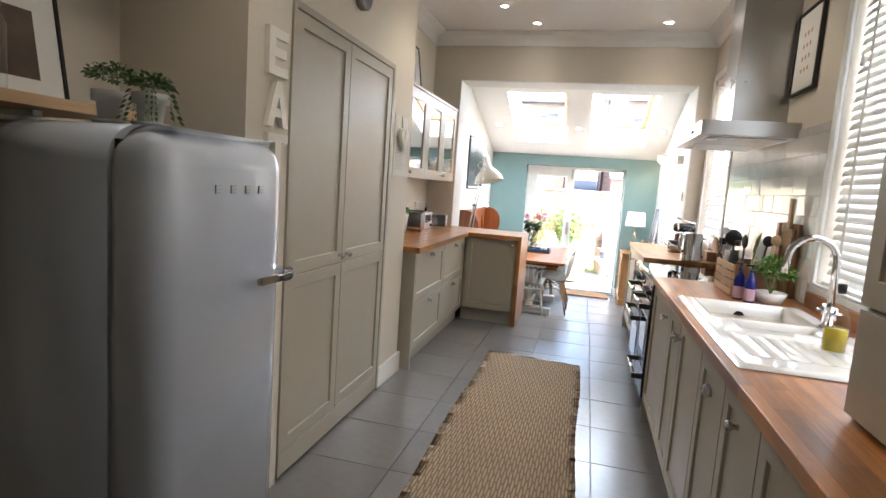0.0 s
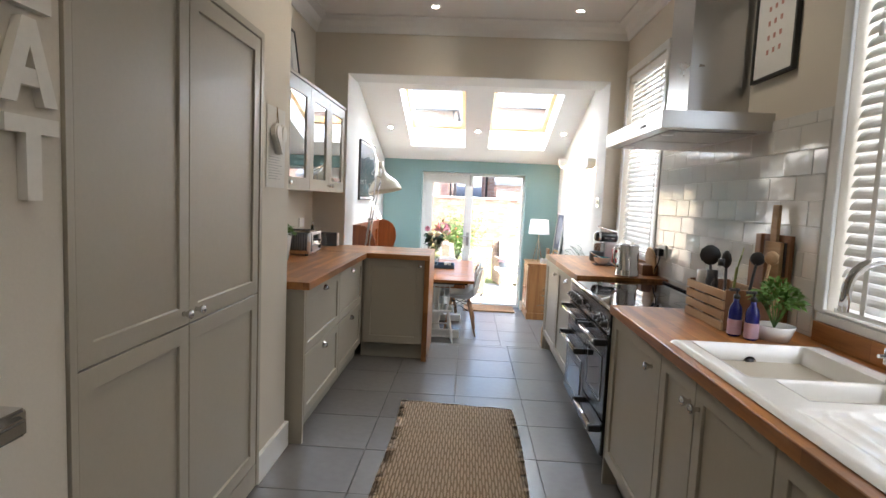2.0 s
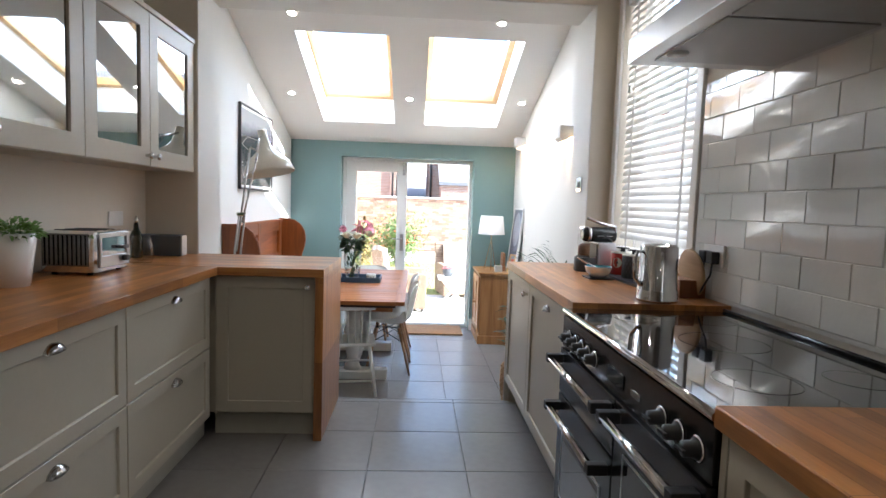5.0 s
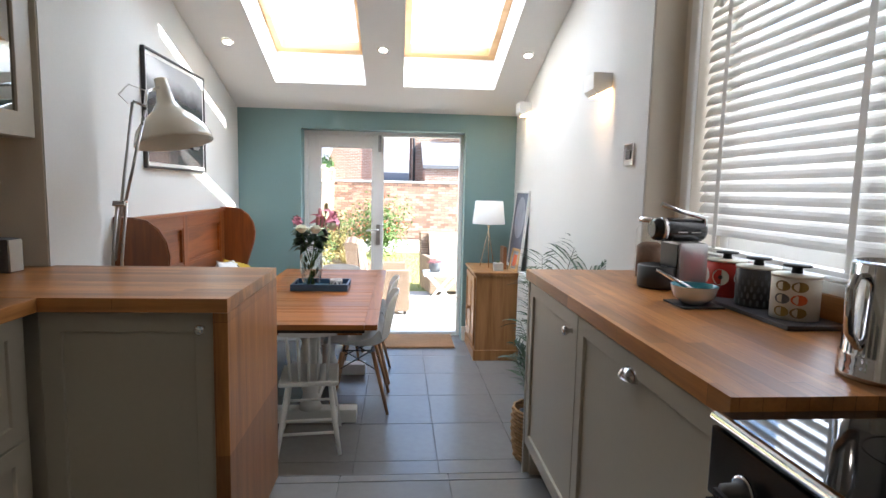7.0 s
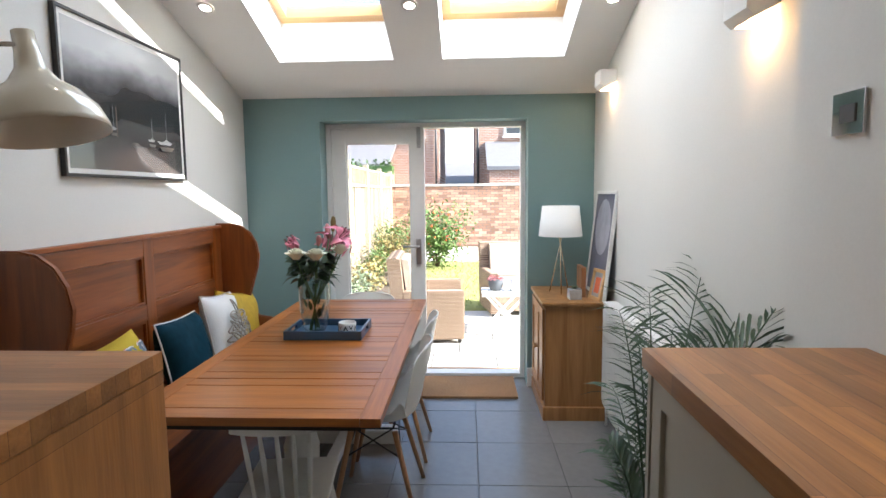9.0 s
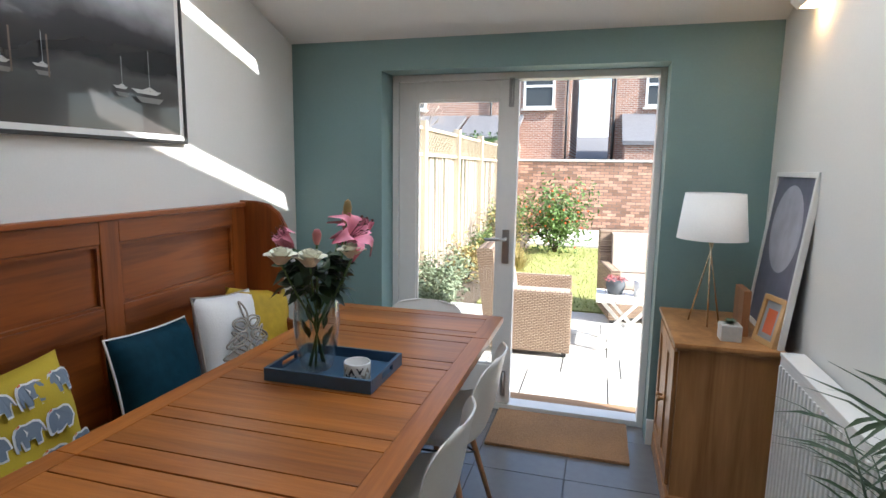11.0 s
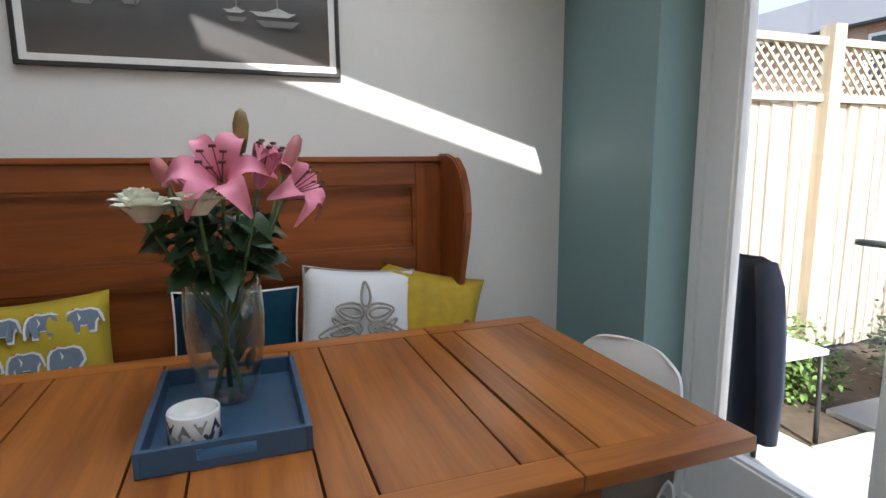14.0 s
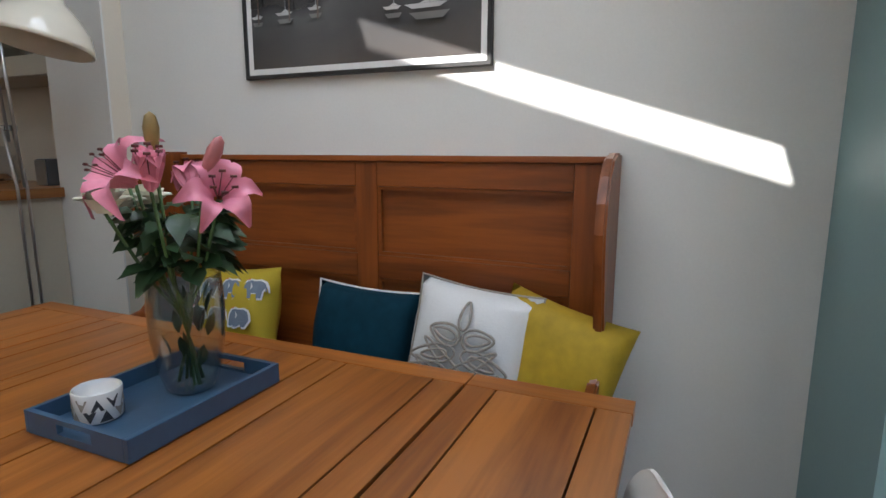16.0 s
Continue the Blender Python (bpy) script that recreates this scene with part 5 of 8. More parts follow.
def soap_bottle(x, y):
    th = thing("soap_bottle", (x, y, Z), "cobalt blue pump bottle with a lilac label", "bottle", "bottles by the sink")
    part("body", lathe(bmesh.new(), [(0, 0), (0.023, 0), (0.025, 0.008), (0.025, 0.098), (0.021, 0.118), (0.011, 0.132), (0.011, 0.146), (0, 0.146)], 20, (x, y, Z)), BLUE_GLASS, th)
    part("label", lathe(bmesh.new(), [(0.0256, 0.008), (0.0256, 0.066)], 20, (x, y, Z)), PINK_LABEL, th)
    bm = lathe(bmesh.new(), [(0, 0.1465), (0.012, 0.1465), (0.012, 0.16), (0.004, 0.164), (0.004, 0.176), (0.009, 0.176), (0.009, 0.186), (0, 0.186)], 12, (x, y, Z))
    box(bm, x - 0.03, x, y - 0.005, y + 0.005, Z + 0.175, Z + 0.185)
    part("pump", bm, RUBBER, th)


soap_bottle(0.965, 2.86)
soap_bottle(1.0, 2.80)
hb = thing("potted_herb", (1.10, 2.83, Z), "fresh basil in a low white bowl by the sink", "plant")
part("pot", lathe(bmesh.new(), [(0, 0), (0.055, 0), (0.074, 0.055), (0.07, 0.057), (0.066, 0.045), (0, 0.045)], 24, (1.10, 2.83, Z)), CERAMIC, hb)
bm = bmesh.new()
bush(bm, (1.10, 2.83, Z + 0.13), 0.085, 330, 0.034, random.Random(8), 1.15)
for k in range(9):
    tube(bm, [(1.10, 2.83, Z + 0.045), (1.10 + 0.05 * math.cos(k * 0.7), 2.83 + 0.05 * math.sin(k * 0.7), Z + 0.15)], 0.002, 5)
part("foliage", bm, LEAF_PALE, hb)
dg = thing("oil_bottle", (1.03, 1.91, 0.9195), "square glass bottle half full of yellow oil, black stopper", "bottle")
OILX, OILY = 1.03, 1.91
part("glass", lathe(bmesh.new(), [(0, 0), (0.034, 0), (0.037, 0.006), (0.037, 0.10), (0.030, 0.125), (0.013, 0.165), (0.012, 0.195), (0.015, 0.2)], 20, (OILX, OILY, 0.9195)), CLEAR, dg)
part("oil", lathe(bmesh.new(), [(0, 0.004), (0.034, 0.004), (0.0345, 0.078), (0, 0.079)], 20, (OILX, OILY, 0.9195)), plain("yellow_oil", (0.50, 0.40, 0.015), 0.12, b=0), dg, "yellow oil")
part("stopper", lathe(bmesh.new(), [(0, 0.196), (0.011, 0.196), (0.014, 0.215), (0.013, 0.228), (0, 0.23)], 14, (OILX, OILY, 0.9195)), RUBBER, dg)
rb2 = thing("round_board", (1.235, 4.60, Z), "round pale wooden board leaning under the wall socket", "chopping board")
bm = lathe(bmesh.new(), [(0, 0), (0.098, 0), (0.103, 0.005), (0.103, 0.012), (0.098, 0.017), (0, 0.017)], 36)
bm.transform(Matrix.Translation((1.225, 4.70, Z + 0.098)) @ pose(0, 0, 0, 0, 82, 0))
part("disc", bm, SAND_WOOD, rb2)

kt = thing("kettle", (1.03, 4.57, Z), "tall polished steel coffee pot with ribbed foot beside the hob", "kettle")
part("body", lathe(bmesh.new(), [(0, 0), (0.075, 0), (0.078, 0.012), (0.074, 0.018), (0.077, 0.03), (0.073, 0.037), (0.076, 0.05), (0.072, 0.058), (0.068, 0.25), (0.063, 0.258), (0.060, 0.24), (0, 0.24)], 32, (1.03, 4.57, Z)), CHROME, kt)
bm = bmesh.new()
tube(bm, [(0.965, 4.56, 1.14), (0.94, 4.555, 1.14), (0.93, 4.555, 1.11), (0.935, 4.555, 1.02), (0.96, 4.56, 0.985)], 0.008, 8)
part("handle", bm, CHROME, kt)
kt.scale = (1.04, 1.04, 0.86)
wb = thing("wooden_holder", (1.2, 4.68, Z), "low brown wooden box under the wall socket", "box")
part("box", boxes((1.16, 1.27, 4.645, 4.80, Z, Z + 0.075), bevel=0.004), DARK_WOOD, wb)
ws = thing("wall_socket", (KR - 0.02, 4.60, 1.09), "white double socket with two black plugs and cables", "socket")
part("plate", boxes((KR - 0.022, KR - 0.013, 4.53, 4.68, 1.055, 1.14), bevel=0.002), TRIM, ws)
for y in (4.575, 4.635):
    bm = boxes((KR - 0.055, KR - 0.0225, y - 0.022, y + 0.022, 1.065, 1.115), bevel=0.006)
    tube(bm, [(KR - 0.04, y, 1.066), (KR - 0.05, y - 0.01, 1.02), (KR - 0.06, y + 0.02, 0.97), (KR - 0.05, y + 0.06, 0.94)], 0.004, 6)
    part("plug", bm, RUBBER, ws, "black plug with cable")

cm = thing("coffee_machine", (1.1, 5.55, Z), "black and steel capsule coffee machine with lever", "coffee machine")
part("drip_base", lathe(bmesh.new(), [(0, 0), (0.085, 0), (0.09, 0.01), (0.09, 0.095), (0.083, 0.1), (0.08, 0.085), (0, 0.085)], 28, (1.035, 5.56, Z)), RUBBER, cm)
part("column", boxes((1.075, 1.20, 5.46, 5.64, Z, Z + 0.205), bevel=0.02), plain("satin_aluminium", (0.62, 0.62, 0.63), 0.3, m=0.8, v=0.03, b=0), cm)
part("front_panel", boxes((1.069, 1.0745, 5.475, 5.625, Z + 0.09, Z + 0.195), bevel=0.002), RUBBER, cm, "dark grey front panel")
bm = bmesh.new()
tube(bm, [(0.985, 5.55, Z + 0.255), (1.0, 5.55, Z + 0.255), (1.03, 5.55, Z + 0.255), (1.20, 5.55, Z + 0.255), (1.215, 5.55, Z + 0.255)], [0.036, 0.048, 0.052, 0.052, 0.045], 18)
part("head", bm, BLACK, cm)
bm = bmesh.new()
tube(bm, [(1.02, 5.55, Z + 0.255), (1.04, 5.55, Z + 0.255)], 0.0535, 18)
part("collar", bm, CHROME, cm)
bm = bmesh.new()
tube(bm, [(1.21, 5.52, Z + 0.25), (1.205, 5.515, Z + 0.31), (1.10, 5.52, Z + 0.335), (1.01, 5.52, Z + 0.365)], [0.012, 0.012, 0.009, 0.011], 8)
part("lever", bm, CHROME, cm)
part("water_tank", boxes((1.202, 1.262, 5.49, 5.61, Z, Z + 0.19), bevel=0.01), CLEAR, cm)
for i in range(2):
    part("vent", boxes((1.08 + i * 0.06, 1.12 + i * 0.06, 5.4935, 5.4985, Z + 0.245, Z + 0.249)), STEEL, cm)
cm.location.x += 0.012
cm.scale = (0.83, 0.83, 0.83)
gj = thing("glass_jar", (1.12, 5.77, Z), "glass storage jar with lid by the opening", "jar")
part("glass", lathe(bmesh.new(), [(0, 0), (0.055, 0), (0.058, 0.02), (0.058, 0.19), (0.045, 0.215), (0.048, 0.225)], 24, (1.12, 5.77, Z)), CLEAR, gj)
part("filling", lathe(bmesh.new(), [(0, 0.006), (0.052, 0.006), (0.052, 0.13), (0.03, 0.145), (0, 0.142)], 20, (1.12, 5.77, Z)), plain("brown_filling", (0.16, 0.08, 0.04), 0.8, v=0.4, g=90, b=0.4), gj)
part("lid", lathe(bmesh.new(), [(0, 0.226), (0.05, 0.226), (0.052, 0.232), (0.05, 0.245), (0, 0.248)], 24, (1.12, 5.77, Z)), CHROME, gj)
tr = solo("long_tray", boxes((1.09, 1.26, 4.92, 5.43, Z, Z + 0.012), bevel=0.003), DARK_PATTERN, "long dark tray under the storage tins", "tray")


def tin(x, y, base, decor, label):
    th = thing("storage_tin", (x, y, Z + 0.012), label, "tin", "patterned storage tins")
    zz = Z + 0.0125
    part("body", lathe(bmesh.new(), [(0, 0), (0.059, 0), (0.059, 0.108), (0.056, 0.112), (0, 0.112)], 32, (x, y, zz)), base, th)
    part("lid", lathe(bmesh.new(), [(0.057, 0.1125), (0.0605, 0.1125), (0.0605, 0.119), (0, 0.121)], 32, (x, y, zz)), CREAM_TIN, th)
    part("knob", lathe(bmesh.new(), [(0, 0.1215), (0.014, 0.1215), (0.012, 0.136), (0.034, 0.139), (0.034, 0.144), (0, 0.145)], 24, (x, y, zz)), RUBBER, th)
    for a, z, w, h, mat in decor:
        bm = bmesh.new()
        n = 14
        vs = []
        for i in range(n):
            t = 2 * math.pi * i / n
            aa = a + w * math.cos(t) / 0.059
            vs.append(bm.verts.new((x + 0.0597 * math.cos(aa), y + 0.0597 * math.sin(aa), zz + 0.86 * z + h * math.sin(t))))
        bm.faces.new(vs)
        part("motif", bm, mat, th)


A0 = math.radians(222)
tin(1.18, 5.34, RED, [(A0, 0.075, 0.026, 0.026, CREAM_TIN), (A0, 0.075, 0.007, 0.007, RUBBER), (A0 - 1.1, 0.075, 0.026, 0.026, CREAM_TIN), (A0 + 1.1, 0.075, 0.026, 0.026, CREAM_TIN)], "red storage tin with white flower print")
tin(1.18, 5.18, DARK_PATTERN, [(A0 - 1.2 + 0.3 * i + 0.15 * (k % 2), 0.016 + 0.023 * k, 0.0035, 0.009, GREY_CLOTH) for i in range(9) for k in range(5)], "storage tin with dark stem print")
tin(1.18, 5.02, CREAM_TIN, [(A0 + s * 0.35, z, 0.02, 0.014, m) for s in (-1, 1) for z, m in ((0.025, OLIVE), (0.065, ORANGE if s > 0 else GREY_CLOTH), (0.105, OLIVE))], "cream storage tin with leaf print")
bw = thing("bowl", (1.015, 5.235, Z), "white bowl with teal inside on a black mat", "bowl")
part("mat", boxes((0.95, 1.08, 5.17, 5.30, Z, Z + 0.006), bevel=0.002), RUBBER, bw)
part("outside", lathe(bmesh.new(), [(0, 0.007), (0.035, 0.007), (0.06, 0.03), (0.07, 0.062)], 28, (1.015, 5.235, Z)), CERAMIC, bw)
part("inside", lathe(bmesh.new(), [(0.0695, 0.0625), (0.066, 0.06), (0.055, 0.03), (0, 0.016)], 28, (1.015, 5.235, Z)), TEAL_GLAZE, bw)
for k in range(2):
    bm = bmesh.new()
    tube(bm, [(1.04, 5.215 + 0.02 * k, Z + 0.03), (0.92, 5.275 + 0.02 * k, Z + 0.10)], [0.008, 0.004], 6)
    part("spoon", bm, CHROME, bw)

# dresser unit standing on the worktop near the start
du = thing("worktop_cupboard", (1.0, 0.55, Z), "greige shaker cupboard with drawers standing on the worktop", "cupboard")
DX = 0.83
part("body", boxes((DX, KR - 0.002, -0.7, 1.27, Z, 2.25)), UNIT, du)
for y0, y1 in ((0.66, 1.265), (0.05, 0.655)):
    for z0, z1, r in ((Z + 0.015, 1.17, 0.0), (1.18, 2.2, 0.08)):
        if r:
            d = shaker(du, "door", 'x', DX - 0.001, y0, y1, z0, z1, 0.085, 0.021, -1)
            knob(d, DX - 0.021, y0 + 0.04, z0 + 0.06, (-1, 0, 0))
        else:
            d = part("drawer", boxes((DX - 0.021, DX - 0.001, y0, y1, z0, z1), bevel=0.002), UNIT, du)
            cup_pull(d, DX - 0.021, (y0 + y1) / 2, z1 - 0.12, -1)

# ---- rug ----
def rug_mat():
    m = node_mat("jute_weave", (0.80, 0.66, 0.49), 0.95, vary=0.12, grain=90, bump=0.1)
    nt = m.node_tree
    p = nt.nodes["Principled BSDF"]
    tc = nt.nodes.new("ShaderNodeTexCoord")
    sep = nt.nodes.new("ShaderNodeSeparateXYZ")
    nt.links.new(tc.outputs["Object"], sep.inputs[0])

    def op(kind, a, b=None):
        n = nt.nodes.new("ShaderNodeMath")
        n.operation = kind
        for k, v in enumerate((a, b)):
            if v is None:
                continue
            if isinstance(v, float):
                n.inputs[k].default_value = v
            else:
                nt.links.new(v, n.inputs[k])
        return n.outputs[0]
    # pale cords running lengthwise that link into rows of long hexagons
    nz = nt.nodes.new("ShaderNodeTexNoise")
    nz.inputs["Scale"].default_value, nz.inputs["Detail"].default_value = 9.0, 5.0
    nt.links.new(tc.outputs["Object"], nz.inputs["Vector"])
    wob = op('MULTIPLY', op('SUBTRACT', nz.outputs[0], 0.5), 0.010)
    xx, yy2 = op('ADD', sep.outputs[0], wob), op('ADD', sep.outputs[1], wob)
    cords = op('COSINE', op('MULTIPLY', xx, 2 * math.pi / 0.0155))
    half = op('COSINE', op('MULTIPLY', xx, math.pi / 0.0155))
    link = op('SINE', op('MULTIPLY', yy2, 2 * math.pi / 0.13))
    link = op('MULTIPLY', op('MULTIPLY', link, op('ABSOLUTE', link)), 1.3)
    weft = op('MULTIPLY', op('SINE', op('MULTIPLY', yy2, 2 * math.pi / 0.0105)), 0.30)
    pat = op('ADD', cords, op('MULTIPLY', half, link))
    dark = op('LESS_THAN', op('ADD', op('ADD', pat, weft), op('MULTIPLY', nz.outputs[0], 0.9)), 0.38)
    mix = nt.nodes.new("ShaderNodeMix")
    mix.data_type = 'RGBA'
    src = p.inputs["Base Color"].links[0].from_socket
    nt.links.new(dark, mix.inputs[0])
    nt.links.new(src, mix.inputs[6])
    mix.inputs[7].default_value = (0.47, 0.345, 0.225, 1)
    nt.links.new(mix.outputs[2], p.inputs["Base Color"])
    b = nt.nodes.new("ShaderNodeBump")
    b.inputs["Strength"].default_value, b.inputs["Distance"].default_value = 0.35, 0.003
    nt.links.new(op('ADD', pat, op('SINE', op('MULTIPLY', sep.outputs[1], 2 * math.pi / 0.012))), b.inputs["Height"])
    nt.links.new(b.outputs[0], p.inputs["Normal"])
    return m


RUG = rug_mat()
rnd = random.Random(2)
bm = bmesh.new()
N, M = 12, 90
rg = []
for j in range(M + 1):
    w = rnd.uniform(-0.001, 0.001)
    rg.append([bm.verts.new((-0.487 + 0.75 * i / N + w + 0.008 * math.sin(j * 0.11), 1.72 + (2.63 - 0.06 * i / N) * j / M, 0.011 + 0.002 * math.sin(i * 1.7 + j * 0.6))) for i in range(N + 1)])
for j in range(M):
    for i in range(N):
        bm.faces.new((rg[j][i], rg[j][i + 1], rg[j + 1][i + 1], rg[j + 1][i])).smooth = True
bmesh.ops.solidify(bm, geom=list(bm.faces), thickness=0.010)
rug = solo("rug", bm, RUG, "woven jute runner with dark diamond pattern on the tiles", "rug")

# ---- settle ----
st = thing("settle", (-1.15, 7.5, FD), "old orange-brown pine settle with panelled back and curved wings", "settle")
S0, S1, SB = 6.60, 8.355, -1.335
part("back_board", boxes((DL + 0.004, SB - 0.022, S0 + 0.03, S1 - 0.03, FD + 0.02, 1.06)), SETTLE_Y, st)
for a, b in ((S0 + 0.03, 6.76), (7.46, 7.545), (8.225, S1 - 0.03)):
    part("stile", boxes((SB - 0.021, SB, a, b, 0.24, 1.058), bevel=0.004), SETTLE_Z, st)
for a, b in ((6.761, 7.459), (7.546, 8.224)):
    part("rail", boxes((SB - 0.021, SB - 0.001, a, b, 0.972, 1.058), bevel=0.004), SETTLE_Y, st)
    part("rail", boxes((SB - 0.021, SB - 0.001, a, b, 0.64, 0.725), bevel=0.004), SETTLE_Y, st)
    for z0, z1 in ((0.726, 0.971), (0.26, 0.639)):
        bm = bmesh.new()
        m = 0.012
        prism(bm, [(a, z0), (b, z0), (b - m, z0 + m), (a + m, z0 + m)], 'x', SB - 0.0205, SB - 0.006)
        prism(bm, [(a, z1), (b, z1), (b - m, z1 - m), (a + m, z1 - m)], 'x', SB - 0.0205, SB - 0.006)
        prism(bm, [(a, z0), (a, z1), (a + m, z1 - m), (a + m, z0 + m)], 'x', SB - 0.0205, SB - 0.006)
        prism(bm, [(b, z0), (b, z1), (b - m, z1 - m), (b - m, z0 + m)], 'x', SB - 0.0205, SB - 0.006)
        part("moulding", bm, SETTLE_Y, st)
part("top_cap", boxes((DL + 0.002, SB + 0.012, S0 + 0.03, S1 - 0.03, 1.06, 1.08), bevel=0.004), SETTLE_Y, st)
for y in (S0, S1 - 0.03):
    bm = bmesh.new()
    wing = [(DL + 0.004, FD), (-0.93, FD), (-0.92, 0.28), (-0.935, 0.40), (-0.99, 0.45), (-1.10, 0.47), (-1.155, 0.52), (-1.155, 0.60), (-1.125, 0.70), (-1.095, 0.80), (-1.085, 0.88), (-1.10, 0.96), (-1.14, 1.03), (-1.20, 1.075), (-1.27, 1.09), (DL + 0.004, 1.09)]
    prism(bm, wing, 'y', y, y + 0.03)
    bmesh.ops.bevel(bm, geom=[e for e in bm.edges if abs(e.verts[0].co.y - e.verts[1].co.y) < 1e-5], offset=0.006, segments=2, affect='EDGES')
    part("wing", bm, SETTLE_Z, st, "curved wing end")
part("seat", boxes((SB, -0.93, S0 + 0.031, S1 - 0.031, 0.205, 0.235), bevel=0.006), SETTLE_Y, st)
part("front_board", boxes((-0.985, -0.965, S0 + 0.031, S1 - 0.031, FD + 0.0, 0.204)), SETTLE_Y, st)
st.scale = (1, 1, 0.986)


# ---- cushions ----
def pillow(bm, w, h, d, n=14, seed=0, pinch=0.06):
    """A stuffed square cushion in its own x-z plane with tugged corners."""
    rnd = random.Random(seed)
    ph = [rnd.uniform(0, 6.28) for _ in range(4)]
    front, back = [], []
    for i in range(n + 1):
        fr_row, bk_row = [], []
        for j in range(n + 1):
            u, v = 2 * i / n - 1, 2 * j / n - 1
            k = 1 - pinch * (1 - abs(u) ** 2) * abs(v) ** 3
            k2 = 1 - pinch * (1 - abs(v) ** 2) * abs(u) ** 3
            t = (max(0, (1 - u ** 4)) * max(0, (1 - v ** 4))) ** 0.55
            wob = 0.012 * math.sin(3 * u + ph[0]) * math.sin(2.5 * v + ph[1]) + 0.007 * math.sin(7 * u * v + ph[2])
            x, z = u * w / 2 * k2, v * h / 2 * k
            y = t * (d / 2 + wob)
            edge = i in (0, n) or j in (0, n)
            f = bm.verts.new((x, -y, z))
            fr_row.append(f)
            bk_row.append(f if edge else bm.verts.new((x, y, z)))
        front.append(fr_row)
        back.append(bk_row)
    for i in range(n):
        for j in range(n):
            bm.faces.new((front[i][j], front[i + 1][j], front[i + 1][j + 1], front[i][j + 1])).smooth = True
            bm.faces.new((back[i][j], back[i][j + 1], back[i + 1][j + 1], back[i + 1][j])).smooth = True
    return bm


def rim_points(w, h, pinch=0.06, n=40):
    pts = []
    for s in range(n + 1):
        t = 4 * (s / n) % 4
        side, f = int(t), (t - int(t)) * 2 - 1
        u, v = ((f, -1), (1, f), (-f, 1), (-1, -f))[side]
        k = 1 - pinch * (1 - abs(u) ** 2) * abs(v) ** 3
        k2 = 1 - pinch * (1 - abs(v) ** 2) * abs(u) ** 3
        pts.append((u * w / 2 * k2, 0, v * h / 2 * k))
    return pts


def cushion(y, w, h, mat, label, lean=-14, turn=0.0, roll=0.0, piping=None, seed=0, decorate=None, x=-1.20):
    th = thing("cushion", (0, 0, 0), label, "cushion", "cushions on the settle")
    part("cover", pillow(bmesh.new(), w, h, 0.15, seed=seed), mat, th)
    if piping:
        part("piping", tube(bmesh.new(), rim_points(w, h), 0.005, 6, False), piping, th)
    if decorate:
        decorate(th)
    th.matrix_basis = pose(x, y, 0.236 + h / 2 - 0.01, 0, 0, 90 + turn) @ pose(0, 0, 0, lean, roll, 0)
    return th


MUSTARD = plain("mustard_velvet", (0.42, 0.27, 0.012), 0.75, v=0.25, g=25, b=0.15)
YELLOW_COTTON = plain("yellow_cotton", (0.47, 0.345, 0.022), 0.85, v=0.06, g=200, b=0.1)
TEAL_VELVET = plain("dark_teal_velvet", (0.005, 0.032, 0.05), 0.8, v=0.3, g=25, b=0.1, spec=0.12)
WHITE_COTTON = plain("white_cotton", (0.72, 0.71, 0.69), 0.9, v=0.04, g=150, b=0.15)
CHARCOAL = plain("charcoal_wool", (0.05, 0.05, 0.055), 0.95, v=0.25, g=120, b=0.6)
BLUE_GREY = plain("blue_grey_print", (0.17, 0.21, 0.26), 0.85, v=0.1)
BRAID = plain("grey_beige_braid", (0.33, 0.29, 0.24), 0.8, v=0.15, g=120, b=0.4)


ELEPHANT = ((-0.046, -0.030), (-0.040, -0.034), (-0.036, -0.012), (-0.028, -0.006), (-0.026, -0.036), (-0.012, -0.036), (-0.010, -0.016), (0.008, -0.016), (0.010, -0.036), (0.025, -0.036), (0.028, -0.010), (0.036, 0.004), (0.040, -0.012), (0.043, -0.010), (0.040, 0.010), (0.034, 0.024), (0.018, 0.032), (-0.004, 0.030), (-0.018, 0.034), (-0.034, 0.028), (-0.043, 0.014), (-0.047, -0.010))


def elephants(th):
    def depth(x, z):
        return -((max(0, 1 - (2 * x / 0.42) ** 4) * max(0, 1 - (2 * z / 0.42) ** 4)) ** 0.55) * 0.083 - 0.003

    def shape(pts, lift):
        b = bmesh.new()
        vs = [b.verts.new((x, depth(x, z) - lift, z)) for x, z in pts]
        b.faces.new(vs)
        bmesh.ops.triangulate(b, faces=list(b.faces))
        return b
    for r in range(3):
        for c in range(3 if r % 2 else 4):
            cx, cz = -0.150 + 0.1 * c + (0.05 if r % 2 else 0), 0.125 - 0.105 * r
            part("outline", shape([(cx + 1.10 * x, cz + 1.12 * z) for x, z in ELEPHANT], 0.0), WHITE_COTTON, th)
            part("elephant_print", shape([(cx + 0.94 * x, cz + 0.93 * z) for x, z in ELEPHANT], 0.0015), BLUE_GREY, th)
            part("ear_line", shape([(cx - 0.016, cz + 0.024), (cx - 0.006, cz + 0.008), (cx - 0.014, cz - 0.004), (cx - 0.012, cz + 0.008)], 0.003), WHITE_COTTON, th)
            part("cap_print", shape([(cx - 0.036, cz + 0.031), (cx - 0.022, cz + 0.040), (cx - 0.022, cz + 0.033)], 0.003), ORANGE, th)


